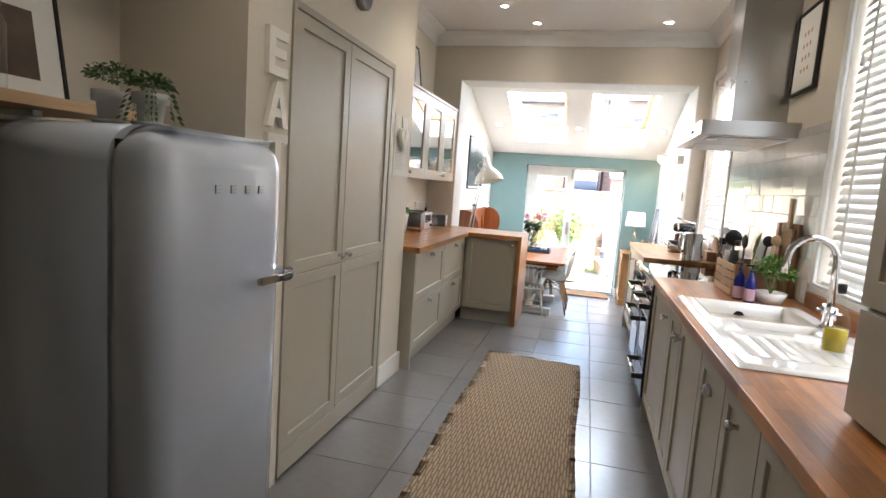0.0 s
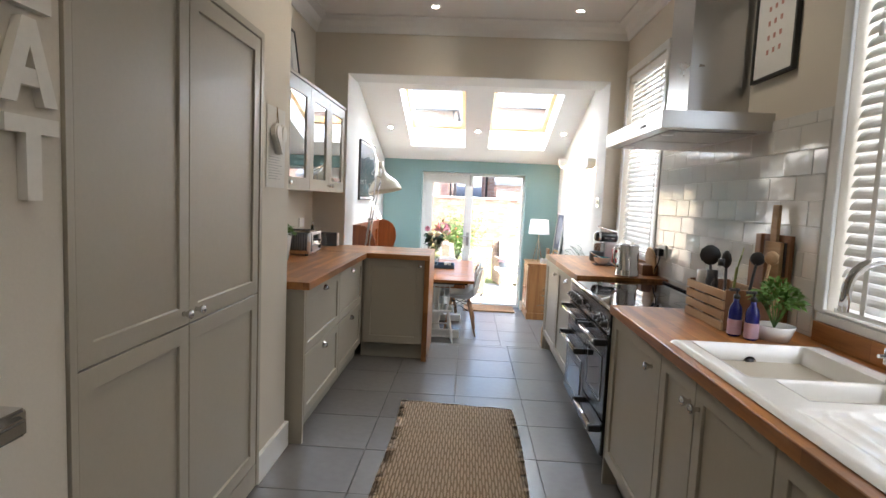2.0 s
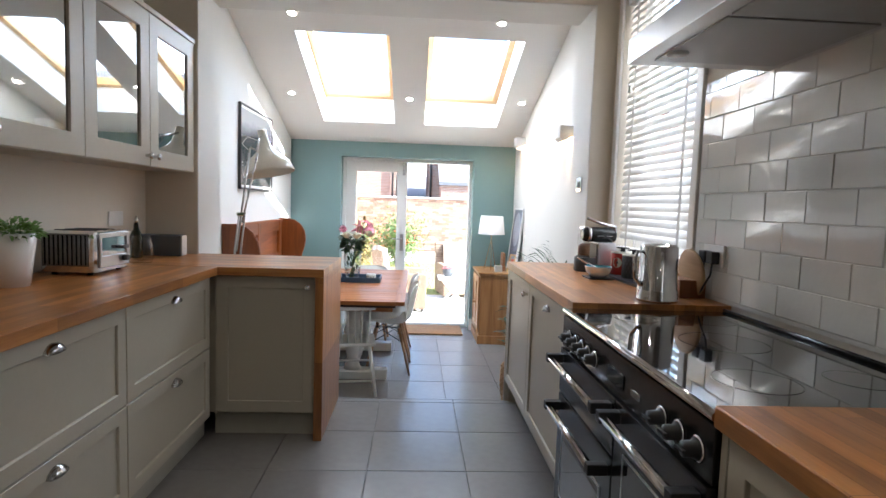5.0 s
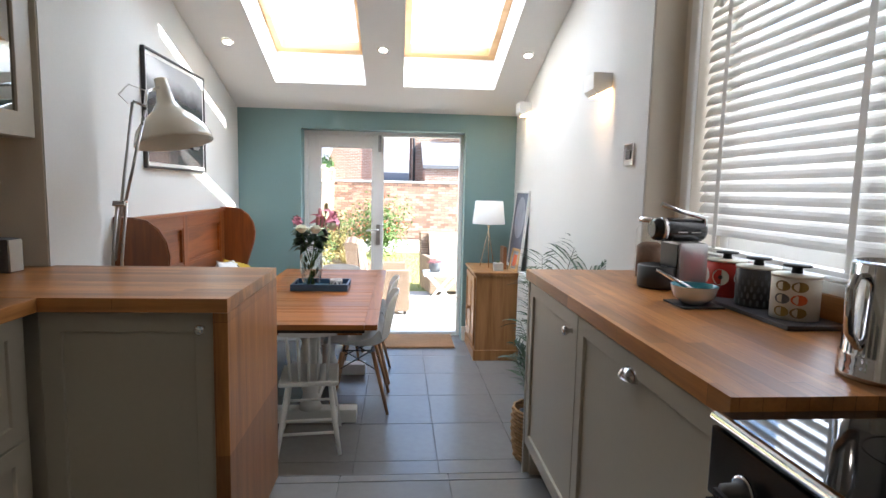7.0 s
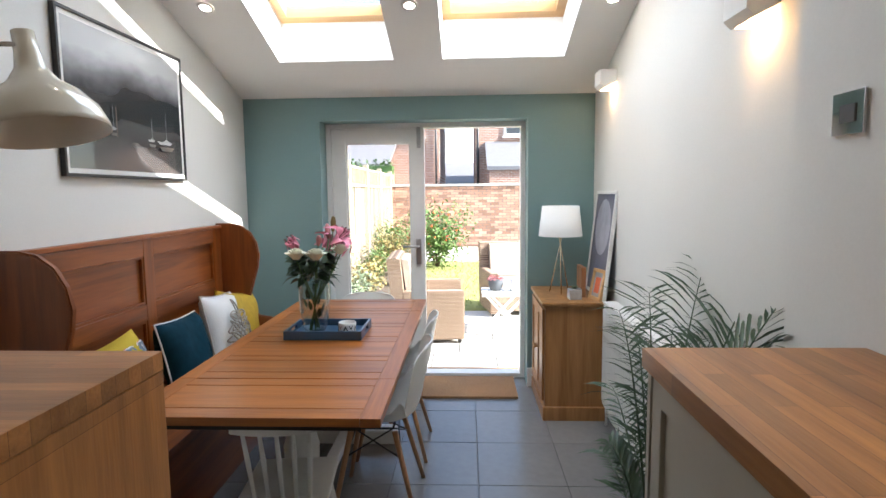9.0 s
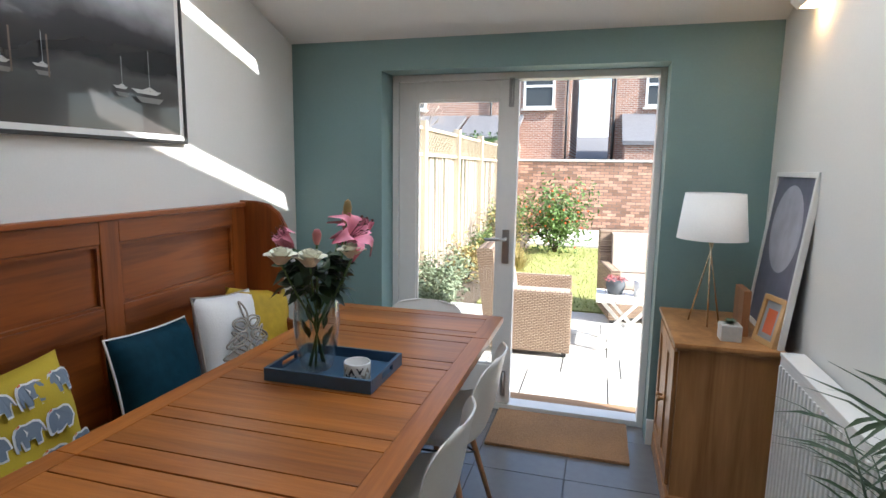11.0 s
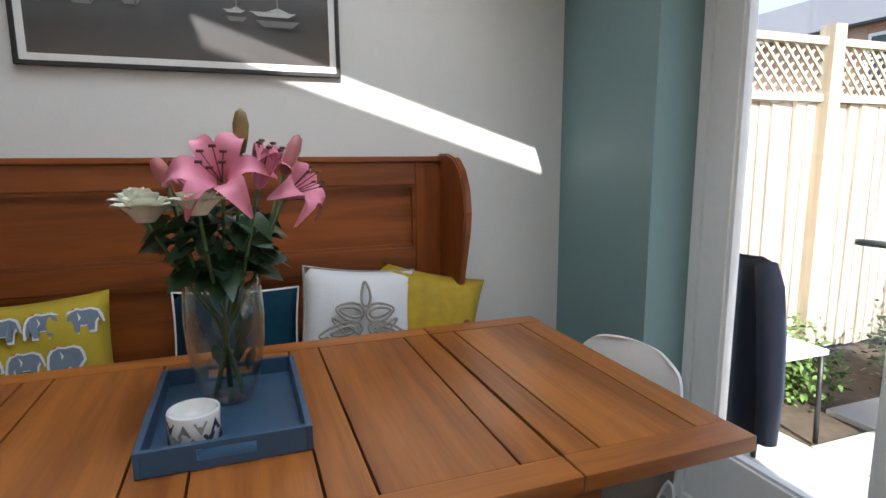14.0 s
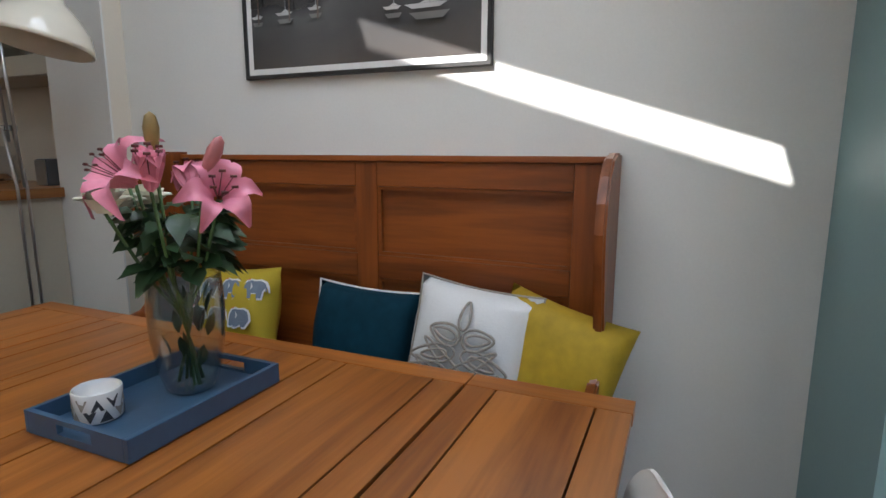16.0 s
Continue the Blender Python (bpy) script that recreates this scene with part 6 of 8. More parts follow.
def braid(th):
    def depth(x, z):
        return -((max(0, 1 - (2 * x / 0.42) ** 4) * max(0, 1 - (2 * z / 0.42) ** 4)) ** 0.55) * 0.096 - 0.011
    # (centre x, centre z, half length, half width, turn): petals laced into one knot
    petals = [(0, 0.105, 0.036, 0.013, 90)]
    for s in (-1, 1):
        petals += [(s * 0.045, 0.052, 0.042, 0.026, s * 12), (s * 0.045, 0.052, 0.032, 0.013, s * 12), (s * 0.07, -0.005, 0.062, 0.022, s * -14), (s * 0.065, -0.005, 0.035, 0.011, s * -14),
                   (s * 0.085, -0.052, 0.062, 0.02, s * -8), (s * 0.03, -0.02, 0.085, 0.014, s * 38), (s * 0.035, -0.075, 0.095, 0.016, s * 34), (s * 0.09, -0.105, 0.07, 0.02, s * -6)]
    for cx, cz, rx, rz, turn in petals:
        cx, cz, rx, rz = 1.15 * cx, 1.15 * cz + 0.01, 1.15 * rx, 1.15 * rz
        c, w = math.cos(radians(turn)), math.sin(radians(turn))
        pts = []
        for k in range(25):
            q = 2 * math.pi * k / 24
            x, z = rx * math.cos(q), rz * math.sin(q) * (1 - 0.35 * math.cos(q) * (1 if cx >= 0 else -1))
            x, z = cx + x * c - z * w, cz + x * w + z * c
            pts.append((x, depth(x, z), z))
        part("braid_loop", tube(bmesh.new(), pts, 0.0045, 5, False), BRAID, th, "looped grey-beige braid")


cushion(6.72, 0.40, 0.36, CHARCOAL, "charcoal woollen cushion leaning in the settle corner", seed=1, lean=-16)
cushion(6.99, 0.42, 0.42, YELLOW_COTTON, "yellow cushion printed with blue-grey elephants", seed=2, decorate=elephants, roll=-4)
cushion(7.555, 0.40, 0.40, TEAL_VELVET, "dark teal velvet cushion with cream piping", seed=3, piping=WHITE_COTTON, roll=2)
cushion(7.955, 0.40, 0.45, WHITE_COTTON, "white cotton cushion with looped braid embroidery", seed=4, piping=BRAID, decorate=braid, roll=6, x=-1.17)
cushion(8.205, 0.40, 0.42, MUSTARD, "crumpled mustard velvet cushion at the settle end", seed=5, roll=12, turn=-12, x=-1.19)

# ---- dining table ----
TT = 0.54
tb = thing("dining_table", (-0.43, 7.47, FD), "slatted oiled teak dining table with a white trestle base", "dining table")
TX0, TX1 = -0.857, 0.003
cuts = [(6.47, 6.85, [6.553, 6.773]), (6.852, 8.091, [6.93, 7.088, 7.151, 7.388, 7.487, 7.689, 7.769, 8.012]), (8.095, 8.465, [8.169, 8.389])]
RAIL = 0.068
G = 0.0045
for y0, y1, ys in cuts:
    for x0, x1 in ((TX0, TX0 + RAIL), (TX1 - RAIL, TX1)):
        part("side_rail", boxes((x0, x1, y0, y1, TT - 0.03, TT), bevel=0.0025), TEAK_Y, tb)
    edges = [y0] + ys + [y1]
    for a, b in zip(edges, edges[1:]):
        part("plank", boxes((TX0 + RAIL + 0.001, TX1 - RAIL - 0.001, a + G / 2, b - G / 2, TT - 0.03, TT - 0.0006), bevel=0.002), TEAK_X, tb)
# added near-black board: paints the shade seen through the plank gaps
part("under_frame", boxes((-0.79, -0.065, 6.49, 8.44, TT - 0.05, TT - 0.034)), GAP_SHADE, tb)
part("apron", boxes((-0.76, -0.735, 6.75, 8.2, TT - 0.13, TT - 0.051), (-0.12, -0.095, 6.75, 8.2, TT - 0.13, TT - 0.051), (-0.734, -0.121, 6.75, 6.775, TT - 0.13, TT - 0.051), (-0.734, -0.121, 8.175, 8.2, TT - 0.13, TT - 0.051)), TEAK_Y, tb)
for y in (7.02, 7.92):
    part("trestle_foot", boxes((-0.72, -0.14, y - 0.05, y + 0.05, FD, FD + 0.085), bevel=0.012), WHITE_PAINT, tb)
    bm = lathe(bmesh.new(), [(0, 0.0855), (0.075, 0.0855), (0.06, 0.12), (0.045, 0.18), (0.07, 0.30), (0.075, 0.40), (0.05, 0.50), (0.065, 0.56), (0.065, 0.62), (0, 0.62)], 20, (-0.43, y, FD))
    part("trestle_leg", bm, WHITE_PAINT, tb)
part("stretcher", boxes((-0.46, -0.40, 7.07, 7.87, FD + 0.05, FD + 0.10), bevel=0.006), WHITE_PAINT, tb)


# ---- chairs ----
def shell_chair(name_at, turn, label):
    """A moulded shell on splayed dowel legs, facing its own -y."""
    th = thing("shell_chair", (0, 0, 0), label, "chair", "moulded shell chairs")
    bm = bmesh.new()
    # seat-to-back profile: (y, z, half width, edge lift)
    prof = [(-0.235, 0.425, 0.16, 0.012), (-0.215, 0.44, 0.205, 0.02), (-0.12, 0.435, 0.228, 0.05), (0.0, 0.42, 0.236, 0.075), (0.10, 0.42, 0.236, 0.10), (0.165, 0.445, 0.235, 0.12), (0.205, 0.50, 0.233, 0.0), (0.225, 0.58, 0.228, 0.0), (0.24, 0.66, 0.218, 0.0), (0.253, 0.73, 0.195, 0.0), (0.264, 0.77, 0.155, 0.0), (0.268, 0.786, 0.09, 0.0)]
    n, fine = 20, []
    for k in range(len(prof) - 1):
        p0, p1, p2, p3 = prof[max(k - 1, 0)], prof[k], prof[k + 1], prof[min(k + 2, len(prof) - 1)]
        for f in (0, 0.25, 0.5, 0.75):
            fine.append((k + f, [0.5 * (2 * q1 + (q2 - q0) * f + (2 * q0 - 5 * q1 + 4 * q2 - q3) * f * f + (3 * q1 - q0 - 3 * q2 + q3) * f ** 3) for q0, q1, q2, q3 in zip(p0, p1, p2, p3)]))
    fine.append((len(prof) - 1, list(prof[-1])))
    grid = []
    for k, (y, z, hw, lift) in fine:
        wrap = 0.055 * min(max((k - 4.0) / 2.5, 0), 1) * min(1, (12.5 - k) / 4)
        row = []
        for i in range(n + 1):
            u = 2 * i / n - 1
            e = abs(u) ** 2.6
            row.append(bm.verts.new((u * hw, y - wrap * e, z + lift * e)))
        grid.append(row)
    for a, b in zip(grid, grid[1:]):
        for i in range(n):
            bm.faces.new((a[i], a[i + 1], b[i + 1], b[i])).smooth = True
    bmesh.ops.recalc_face_normals(bm, faces=list(bm.faces))
    bmesh.ops.solidify(bm, geom=list(bm.faces), thickness=0.006)
    bmesh.ops.recalc_face_normals(bm, faces=list(bm.faces))
    for e in bm.edges:
        e.smooth = e.calc_face_angle(0.0) < 0.9
    part("seat_shell", bm, SHELL, th)
    for sx in (-1, 1):
        for sy in (-1, 1):
            part("leg", tube(bmesh.new(), [(sx * 0.13, sy * 0.10, 0.395), (sx * 0.20, sy * 0.19 + 0.01, 0.0)], [0.014, 0.010], 10), LEG_WOOD, th)
    bm = bmesh.new()
    c = [(sx * 0.15, sy * 0.125, 0.28) for sx, sy in ((-1, -1), (1, -1), (1, 1), (-1, 1))]
    t = [(sx * 0.11, sy * 0.09, 0.40) for sx, sy in ((-1, -1), (1, -1), (1, 1), (-1, 1))]
    for i in range(4):
        j = (i + 1) % 4
        tube(bm, [c[i], t[j]], 0.004, 5)
        tube(bm, [c[j], t[i]], 0.004, 5)
        tube(bm, [t[i], t[j]], 0.005, 5)
    part("wire_bracing", bm, RUBBER, th, "black wire cross bracing")
    th.matrix_basis = name_at
    return th


LEG_WOOD = wood_mat("maple_dowel", (0.42, 0.22, 0.10), (0.28, 0.13, 0.05), 0.45, 'z', 1.0)
c0 = shell_chair(pose(-0.15, 7.30, FD, 0, 0, -90), 0, "off-white moulded shell chair on wooden dowel legs")
copy_thing(c0, pose(-0.15, 7.86, FD, 0, 0, -90))
copy_thing(c0, pose(-0.40, 8.285, FD, 0, 0, 0))

wc2 = thing("spindle_chair", (0, 0, 0), "small white painted spindle-back wooden chair", "chair")
bm = boxes((-0.19, 0.19, -0.18, 0.19, 0.405, 0.43), bevel=0.01)
part("seat", bm, WHITE_PAINT, wc2)
for sx in (-1, 1):
    for sy in (-1, 1):
        part("leg", tube(bmesh.new(), [(sx * 0.135, sy * 0.13, 0.405), (sx * 0.165, sy * 0.17, 0.2), (sx * 0.20, sy * 0.215, 0.0)], [0.015, 0.019, 0.012], 10), WHITE_PAINT, wc2)
    part("stretcher", tube(bmesh.new(), [(sx * 0.175, -0.18, 0.14), (sx * 0.175, 0.18, 0.14)], 0.009, 8), WHITE_PAINT, wc2)
for sy, z in ((-1, 0.20), (1, 0.20), (-1, 0.12)):
    part("stretcher", tube(bmesh.new(), [(-0.165, sy * 0.17, z), (0.165, sy * 0.17, z)], 0.009, 8), WHITE_PAINT, wc2)
for i in range(5):
    x = -0.12 + 0.06 * i
    part("spindle", tube(bmesh.new(), [(x * 0.95, -0.15, 0.43), (x * 1.05, -0.185, 0.60), (x * 1.12, -0.215, 0.725)], [0.008, 0.011, 0.008], 8), WHITE_PAINT, wc2)
bm = bmesh.new()
crest = [(u * 0.18, -0.215 - 0.035 * (1 - u * u) - 0.0) for u in [i / 6 - 1 for i in range(13)]]
outline = [(x, y - 0.011) for x, y in crest] + [(x, y + 0.011) for x, y in reversed(crest)]
prism(bm, outline, 'z', 0.715, 0.775)
bmesh.ops.bevel(bm, geom=[e for e in bm.edges if abs(e.verts[0].co.z - e.verts[1].co.z) < 1e-5], offset=0.004, segments=1, affect='EDGES')
part("crest_rail", bm, WHITE_PAINT, wc2)
wc2.matrix_basis = pose(-0.385, 6.73, FD, 0, 0, 6) @ Matrix.Diagonal((0.84, 0.89, 0.94, 1))

# ---- tray, vase and flowers ----
TRAY = plain("blue_lacquer", (0.045, 0.10, 0.175), 0.35, v=0.08)
ty = thing("tray", (-0.43, 7.545, TT), "blue painted wooden tray with handle slots", "tray")
A, B, C, D = -0.625, -0.238, 7.405, 7.69
part("base", boxes((A + 0.012, B - 0.012, C + 0.012, D - 0.012, TT + 0.001, TT + 0.010)), TRAY, ty)
for y in (C, D - 0.0115):
    part("side", boxes((A, B, y, y + 0.0115, TT + 0.001, TT + 0.046), bevel=0.002), TRAY, ty)
for x in (A, B - 0.0115):
    part("side", boxes((x, x + 0.0115, C + 0.012, D - 0.012, TT + 0.001, TT + 0.016), (x, x + 0.0115, C + 0.012, D - 0.012, TT + 0.036, TT + 0.046), (x, x + 0.0115, C + 0.012, C + 0.095, TT + 0.016, TT + 0.036), (x, x + 0.0115, D - 0.095, D - 0.012, TT + 0.016, TT + 0.036)), TRAY, ty)
VASE_GLASS = glass_mat("thick_vase_glass", (0.93, 0.96, 0.95), edge=(1.0, 2.2))
VX, VY, VZ = -0.503, 7.547, TT + 0.0105
va = thing("vase", (VX, VY, VZ), "clear glass vase with water holding cut flowers", "vase")
prof = [(0.0, 0.0), (0.046, 0.0), (0.053, 0.008), (0.066, 0.05), (0.077, 0.12), (0.080, 0.18), (0.077, 0.24), (0.075, 0.26)]
part("glass", lathe(bmesh.new(), prof + [(0.072, 0.26)] + [(r - 0.003, z + 0.006) for r, z in reversed(prof[1:-1])] + [(0.0, 0.010)], 36, (VX, VY, VZ)), VASE_GLASS, va)
part("water", lathe(bmesh.new(), [(0.0, 0.075), (0.0655, 0.075)], 32, (VX, VY, VZ)), CLEAR, va, "water surface")
rnd = random.Random(21)
ROSE = plain("cream_rose_petal", (0.80, 0.78, 0.64), 0.6, v=0.08, g=20)
PINK = plain("pink_lily_petal", (0.72, 0.24, 0.33), 0.5, v=0.2, g=25)
PINK_BUD = plain("dusky_pink_bud", (0.45, 0.15, 0.15), 0.5, v=0.3, g=25)
BUD_GREEN = plain("ochre_green_bud", (0.26, 0.17, 0.05), 0.5, v=0.3, g=25)
STAMEN = plain("dark_stamen", (0.10, 0.02, 0.015), 0.6)
STEM = plain("green_stem", (0.06, 0.12, 0.03), 0.5)


def stem_to(th, top):
    bm = bmesh.new()
    a = rnd.uniform(0, 6.28)
    top = Vector(top)
    tube(bm, [(VX + 0.03 * math.cos(a), VY + 0.03 * math.sin(a), VZ + 0.012), (VX - 0.01 * math.cos(a), VY - 0.01 * math.sin(a), VZ + 0.16), ((VX + top.x) / 2, (VY + top.y) / 2, VZ + 0.26), tuple(top)], 0.0035, 6)
    part("stem", bm, STEM, th)


def rose(x, y, z, r=0.036):
    th = thing("rose", (VX, VY, VZ + 0.01), "cream white rose in the glass vase", "flower", "roses in the vase")
    stem_to(th, (x, y, z - r * 0.6))
    bm = bmesh.new()
    for ring_i, (rr, hh, cnt, open_) in enumerate(((0.30, 0.62, 3, 0.05), (0.5, 0.58, 4, 0.2), (0.72, 0.48, 5, 0.5), (0.95, 0.32, 6, 0.95))):
        for k in range(cnt):
            a = 2 * math.pi * k / cnt + ring_i * 0.7
            m = 4
            g = []
            for i in range(m + 1):
                u = 2 * i / m - 1
                row = []
                for j in range(m + 1):
                    v = j / m
                    ang = a + u * (1.1 if ring_i < 2 else 0.75)
                    rad = r * (rr * (0.35 + 0.65 * v) + open_ * 0.25 * v * v)
                    zz = r * (-0.6 + (hh + 0.6) * v * (1 - 0.12 * u * u) - open_ * 0.25 * max(0, v - 0.75) * 3)
                    row.append(bm.verts.new((x + rad * math.cos(ang), y + rad * math.sin(ang), z + zz)))
                g.append(row)
            for i in range(m):
                for j in range(m):
                    bm.faces.new((g[i][j], g[i + 1][j], g[i + 1][j + 1], g[i][j + 1])).smooth = True
    part("petals", bm, ROSE, th)


def lily(x, y, z, facing, r=0.085, opened=1.0):
    th = thing("lily", (VX, VY, VZ + 0.01), "open pink lily with dark stamens in the vase", "flower", "lilies in the vase")
    f = Vector(facing).normalized()
    base = Vector((x, y, z)) - f * 0.03
    stem_to(th, base)
    rot = f.to_track_quat("Z", "Y").to_matrix()
    for k in range(6):
        bm = bmesh.new()
        a = math.pi * k / 3 + (0.1 if k % 2 else 0)
        n, g = 7, []
        w0 = 0.026 if k % 2 else 0.020
        for i in range(n + 1):
            s = i / n
            rad = r * (0.10 + 0.95 * opened * s ** 1.3)
            h = 0.07 * math.sin(min(1.0, s * 1.15) * 1.9) * (1.25 - 0.4 * opened) - 0.055 * opened * max(0, s - 0.62) ** 1.3 * 3
            w = w0 * math.sin(math.pi * min(0.97, 0.12 + 0.88 * s)) ** 0.8
            row = []
            for u in (-1, -0.5, 0, 0.5, 1):
                p = Vector((rad * math.cos(a) - u * w * math.sin(a), rad * math.sin(a) + u * w * math.cos(a), h + 0.008 * abs(u)))
                row.append(bm.verts.new(base + rot @ p))
            g.append(row)
        for i in range(n):
            for j in range(4):
                bm.faces.new((g[i][j], g[i + 1][j], g[i + 1][j + 1], g[i][j + 1])).smooth = True
        part("petal", bm, PINK, th)
    for k in range(6):
        a = math.pi * k / 3 + 0.5
        e = base + rot @ Vector((0.022 * math.cos(a), 0.022 * math.sin(a), 0.085))
        bm = tube(bmesh.new(), [base, e], 0.001, 4)
        tube(bm, [e - rot @ Vector((0.006, 0, 0)), e + rot @ Vector((0.006, 0, 0))], 0.0028, 5)
        part("stamen", bm, STAMEN, th)


def bud(x, y, z, d, length, mat, label):
    th = thing("lily_bud", (VX, VY, VZ + 0.01), label, "flower", "buds in the vase")
    stem_to(th, (x, y, z))
    q = Vector(d).to_track_quat("Z", "Y").to_matrix().to_4x4()
    bm = lathe(bmesh.new(), [(0, 0), (0.008, 0.004), (0.013, length * 0.35), (0.015, length * 0.65), (0.010, length * 0.9), (0, length)], 10)
    bm.transform(Matrix.Translation((x, y, z)) @ q)
    part("bud", bm, mat, th)


rose(-0.545, 7.40, VZ + 0.42, 0.046)
rose(-0.455, 7.425, VZ + 0.415, 0.048)
rose(-0.356, 7.524, VZ + 0.43, 0.042)
lily(-0.37, 7.56, VZ + 0.475, (0.8, -0.15, 0.55), 0.095)
lily(-0.47, 7.70, VZ + 0.44, (0.5, 0.7, 0.45), 0.08)
lily(-0.37, 7.635, VZ + 0.475, (0.25, 0.3, 0.9), 0.055, 0.4)
lily(-0.58, 7.50, VZ + 0.45, (-0.3, -0.5, 0.6), 0.05, 0.7)
bud(-0.41, 7.60, VZ + 0.51, (0.05, 0.05, 1), 0.085, BUD_GREEN, "tall ochre-green lily bud in the vase")
bud(VX + 0.05, VY + 0.13, VZ + 0.47, (-0.2, 0.45, 1), 0.09, PINK_BUD, "closed dusky pink lily bud in the vase")
bud(VX + 0.05, VY - 0.08, VZ + 0.45, (0.2, -0.3, 1), 0.06, PINK_BUD, "small pink lily bud in the vase")
fo = thing("flower_foliage", (VX, VY, VZ + 0.01), "dark green rose leaves spilling over the vase rim", "foliage")
bm = bmesh.new()
for _ in range(165):
    a, s = rnd.uniform(0, 6.28), rnd.uniform(0, 1)
    rr = 0.02 + 0.07 * s
    z = VZ + 0.27 + 0.14 * rnd.random()
    leaf_card(bm, (VX + rr * math.cos(a), VY + rr * math.sin(a), z), (math.cos(a), math.sin(a), rnd.uniform(-0.3, 0.6)), rnd.uniform(0.045, 0.075), rnd.uniform(0.035, 0.055), rnd.uniform(0.2, 0.7), rnd.uniform(-0.8, 0.8))
for _ in range(16):
    a = rnd.uniform(0, 6.28)
    leaf_card(bm, (VX + 0.04 * math.cos(a), VY + 0.04 * math.sin(a), VZ + rnd.uniform(0.05, 0.2)), (math.cos(a) * 0.3, math.sin(a) * 0.3, 1), 0.06, 0.025, 0.1, rnd.uniform(-1, 1))
part("leaves", bm, LEAF_DARK, fo)
cp = thing("candle_cup", (-0.325, 7.49, VZ), "white ceramic cup with dark triangle pattern on the tray", "cup")
CX2, CY2 = -0.325, 7.492
part("cup", lathe(bmesh.new(), [(0, 0), (0.040, 0), (0.044, 0.004), (0.045, 0.06), (0.043, 0.063), (0.041, 0.06), (0.040, 0.035), (0, 0.034)], 32, (CX2, CY2, VZ)), CERAMIC, cp)
for k in range(10):
    for row, (z0, z1) in enumerate(((0.005, 0.028), (0.028, 0.052))):
        a0 = 2 * math.pi * k / 10 + row * math.pi / 10
        bm = bmesh.new()
        pts = [(a0 - 0.27, z0), (a0 + 0.27, z0), (a0, z1)] if (k + row) % 2 == 0 else [(a0 - 0.27, z1), (a0 + 0.27, z1), (a0, z0)]
        bm.faces.new([bm.verts.new((CX2 + 0.0456 * math.cos(a), CY2 + 0.0456 * math.sin(a), VZ + z)) for a, z in pts])
        part("triangle", bm, CHARCOAL if k % 3 else BRAID, cp)

# ---- harbour picture ----
def harbour_mat(name, top, bottom, glow=0.0):
    m = node_mat(name, (0.2, 0.2, 0.21), 0.25, vary=0.3, grain=6, bump=0.0, blotch=3, coat=0.6, stretch=(1, 1, 4))
    nt = m.node_tree
    p = nt.nodes["Principled BSDF"]
    tc, sep, ramp, nz = (nt.nodes.new("ShaderNode" + k) for k in ("TexCoord", "SeparateXYZ", "ValToRGB", "TexNoise"))
    nt.links.new(tc.outputs["Generated"], sep.inputs[0])
    nz.inputs["Scale"].default_value, nz.inputs["Detail"].default_value = 3.0, 6.0
    nt.links.new(tc.outputs["Generated"], nz.inputs["Vector"])
    ad = nt.nodes.new("ShaderNodeMath")
    ad.operation, ad.inputs[1].default_value = 'MULTIPLY_ADD', 0.35
    nt.links.new(nz.outputs[0], ad.inputs[0])
    nt.links.new(sep.outputs[2], ad.inputs[2])
    els = ramp.color_ramp.elements
    els[0].position, els[0].color = 0.15, (0.065, 0.055, 0.05, 1)
    els[1].position, els[1].color = 1.15, top
    for pos, col in ((0.35, (0.05, 0.048, 0.048, 1)), (0.50, (0.075, 0.075, 0.075, 1)), (0.56, (0.022, 0.022, 0.024, 1)), (0.74, (0.035, 0.035, 0.038, 1)), (0.86, (0.18, 0.18, 0.19, 1))):
        e = els.new(pos)
        e.color = col
    nt.links.new(ad.outputs[0], ramp.inputs[0])
    nt.links.new(ramp.outputs[0], p.inputs["Base Color"])
    return m


HARBOUR = harbour_mat("moody_harbour_print", (0.45, 0.46, 0.47, 1), None)
BOAT = plain("pale_boat_print", (0.48, 0.48, 0.47), 0.4)
boats = [(0, 1, 0, 1, HARBOUR, '')]
FAINT = plain("faint_reflection_print", (0.16, 0.155, 0.15), 0.4)
for x, z, s in ((0.0, 0.285, 0.07), (0.125, 0.29, 0.10), (0.285, 0.30, 0.075), (0.62, 0.255, 0.09), (0.71, 0.245, 0.20)):
    boats += [(x, x + s * 0.85, z, z + 0.010 + s * 0.07, BOAT, 'boat'), (x + s * 0.3, x + s * 0.72, z + 0.0105 + s * 0.07, z + 0.020 + s * 0.14, BOAT, 'tri'),
              (x + s * 0.5, x + s * 0.5 + 0.0025, z + 0.02, z + 0.13 + s * 0.7, ART_GREY, ''), (x + s * 0.1, x + s * 0.9, z - 0.035 - s * 0.1, z - 0.02, FAINT, 'boat')]
boats += [(x0, x0 + 0.007, 0.25, 0.47, ART_DARK, '') for x0 in (0.045, 0.20, 0.335)]
framed("harbour_picture", None, "large black framed print of moored boats on the wall", (0.975, 0.69), 0.014, FRAME_BLACK, PRINT_WHITE, pose(DL + 0.026, 7.466, 1.34, 0, 0, 90), boats, depth=0.024, mount=0.022)

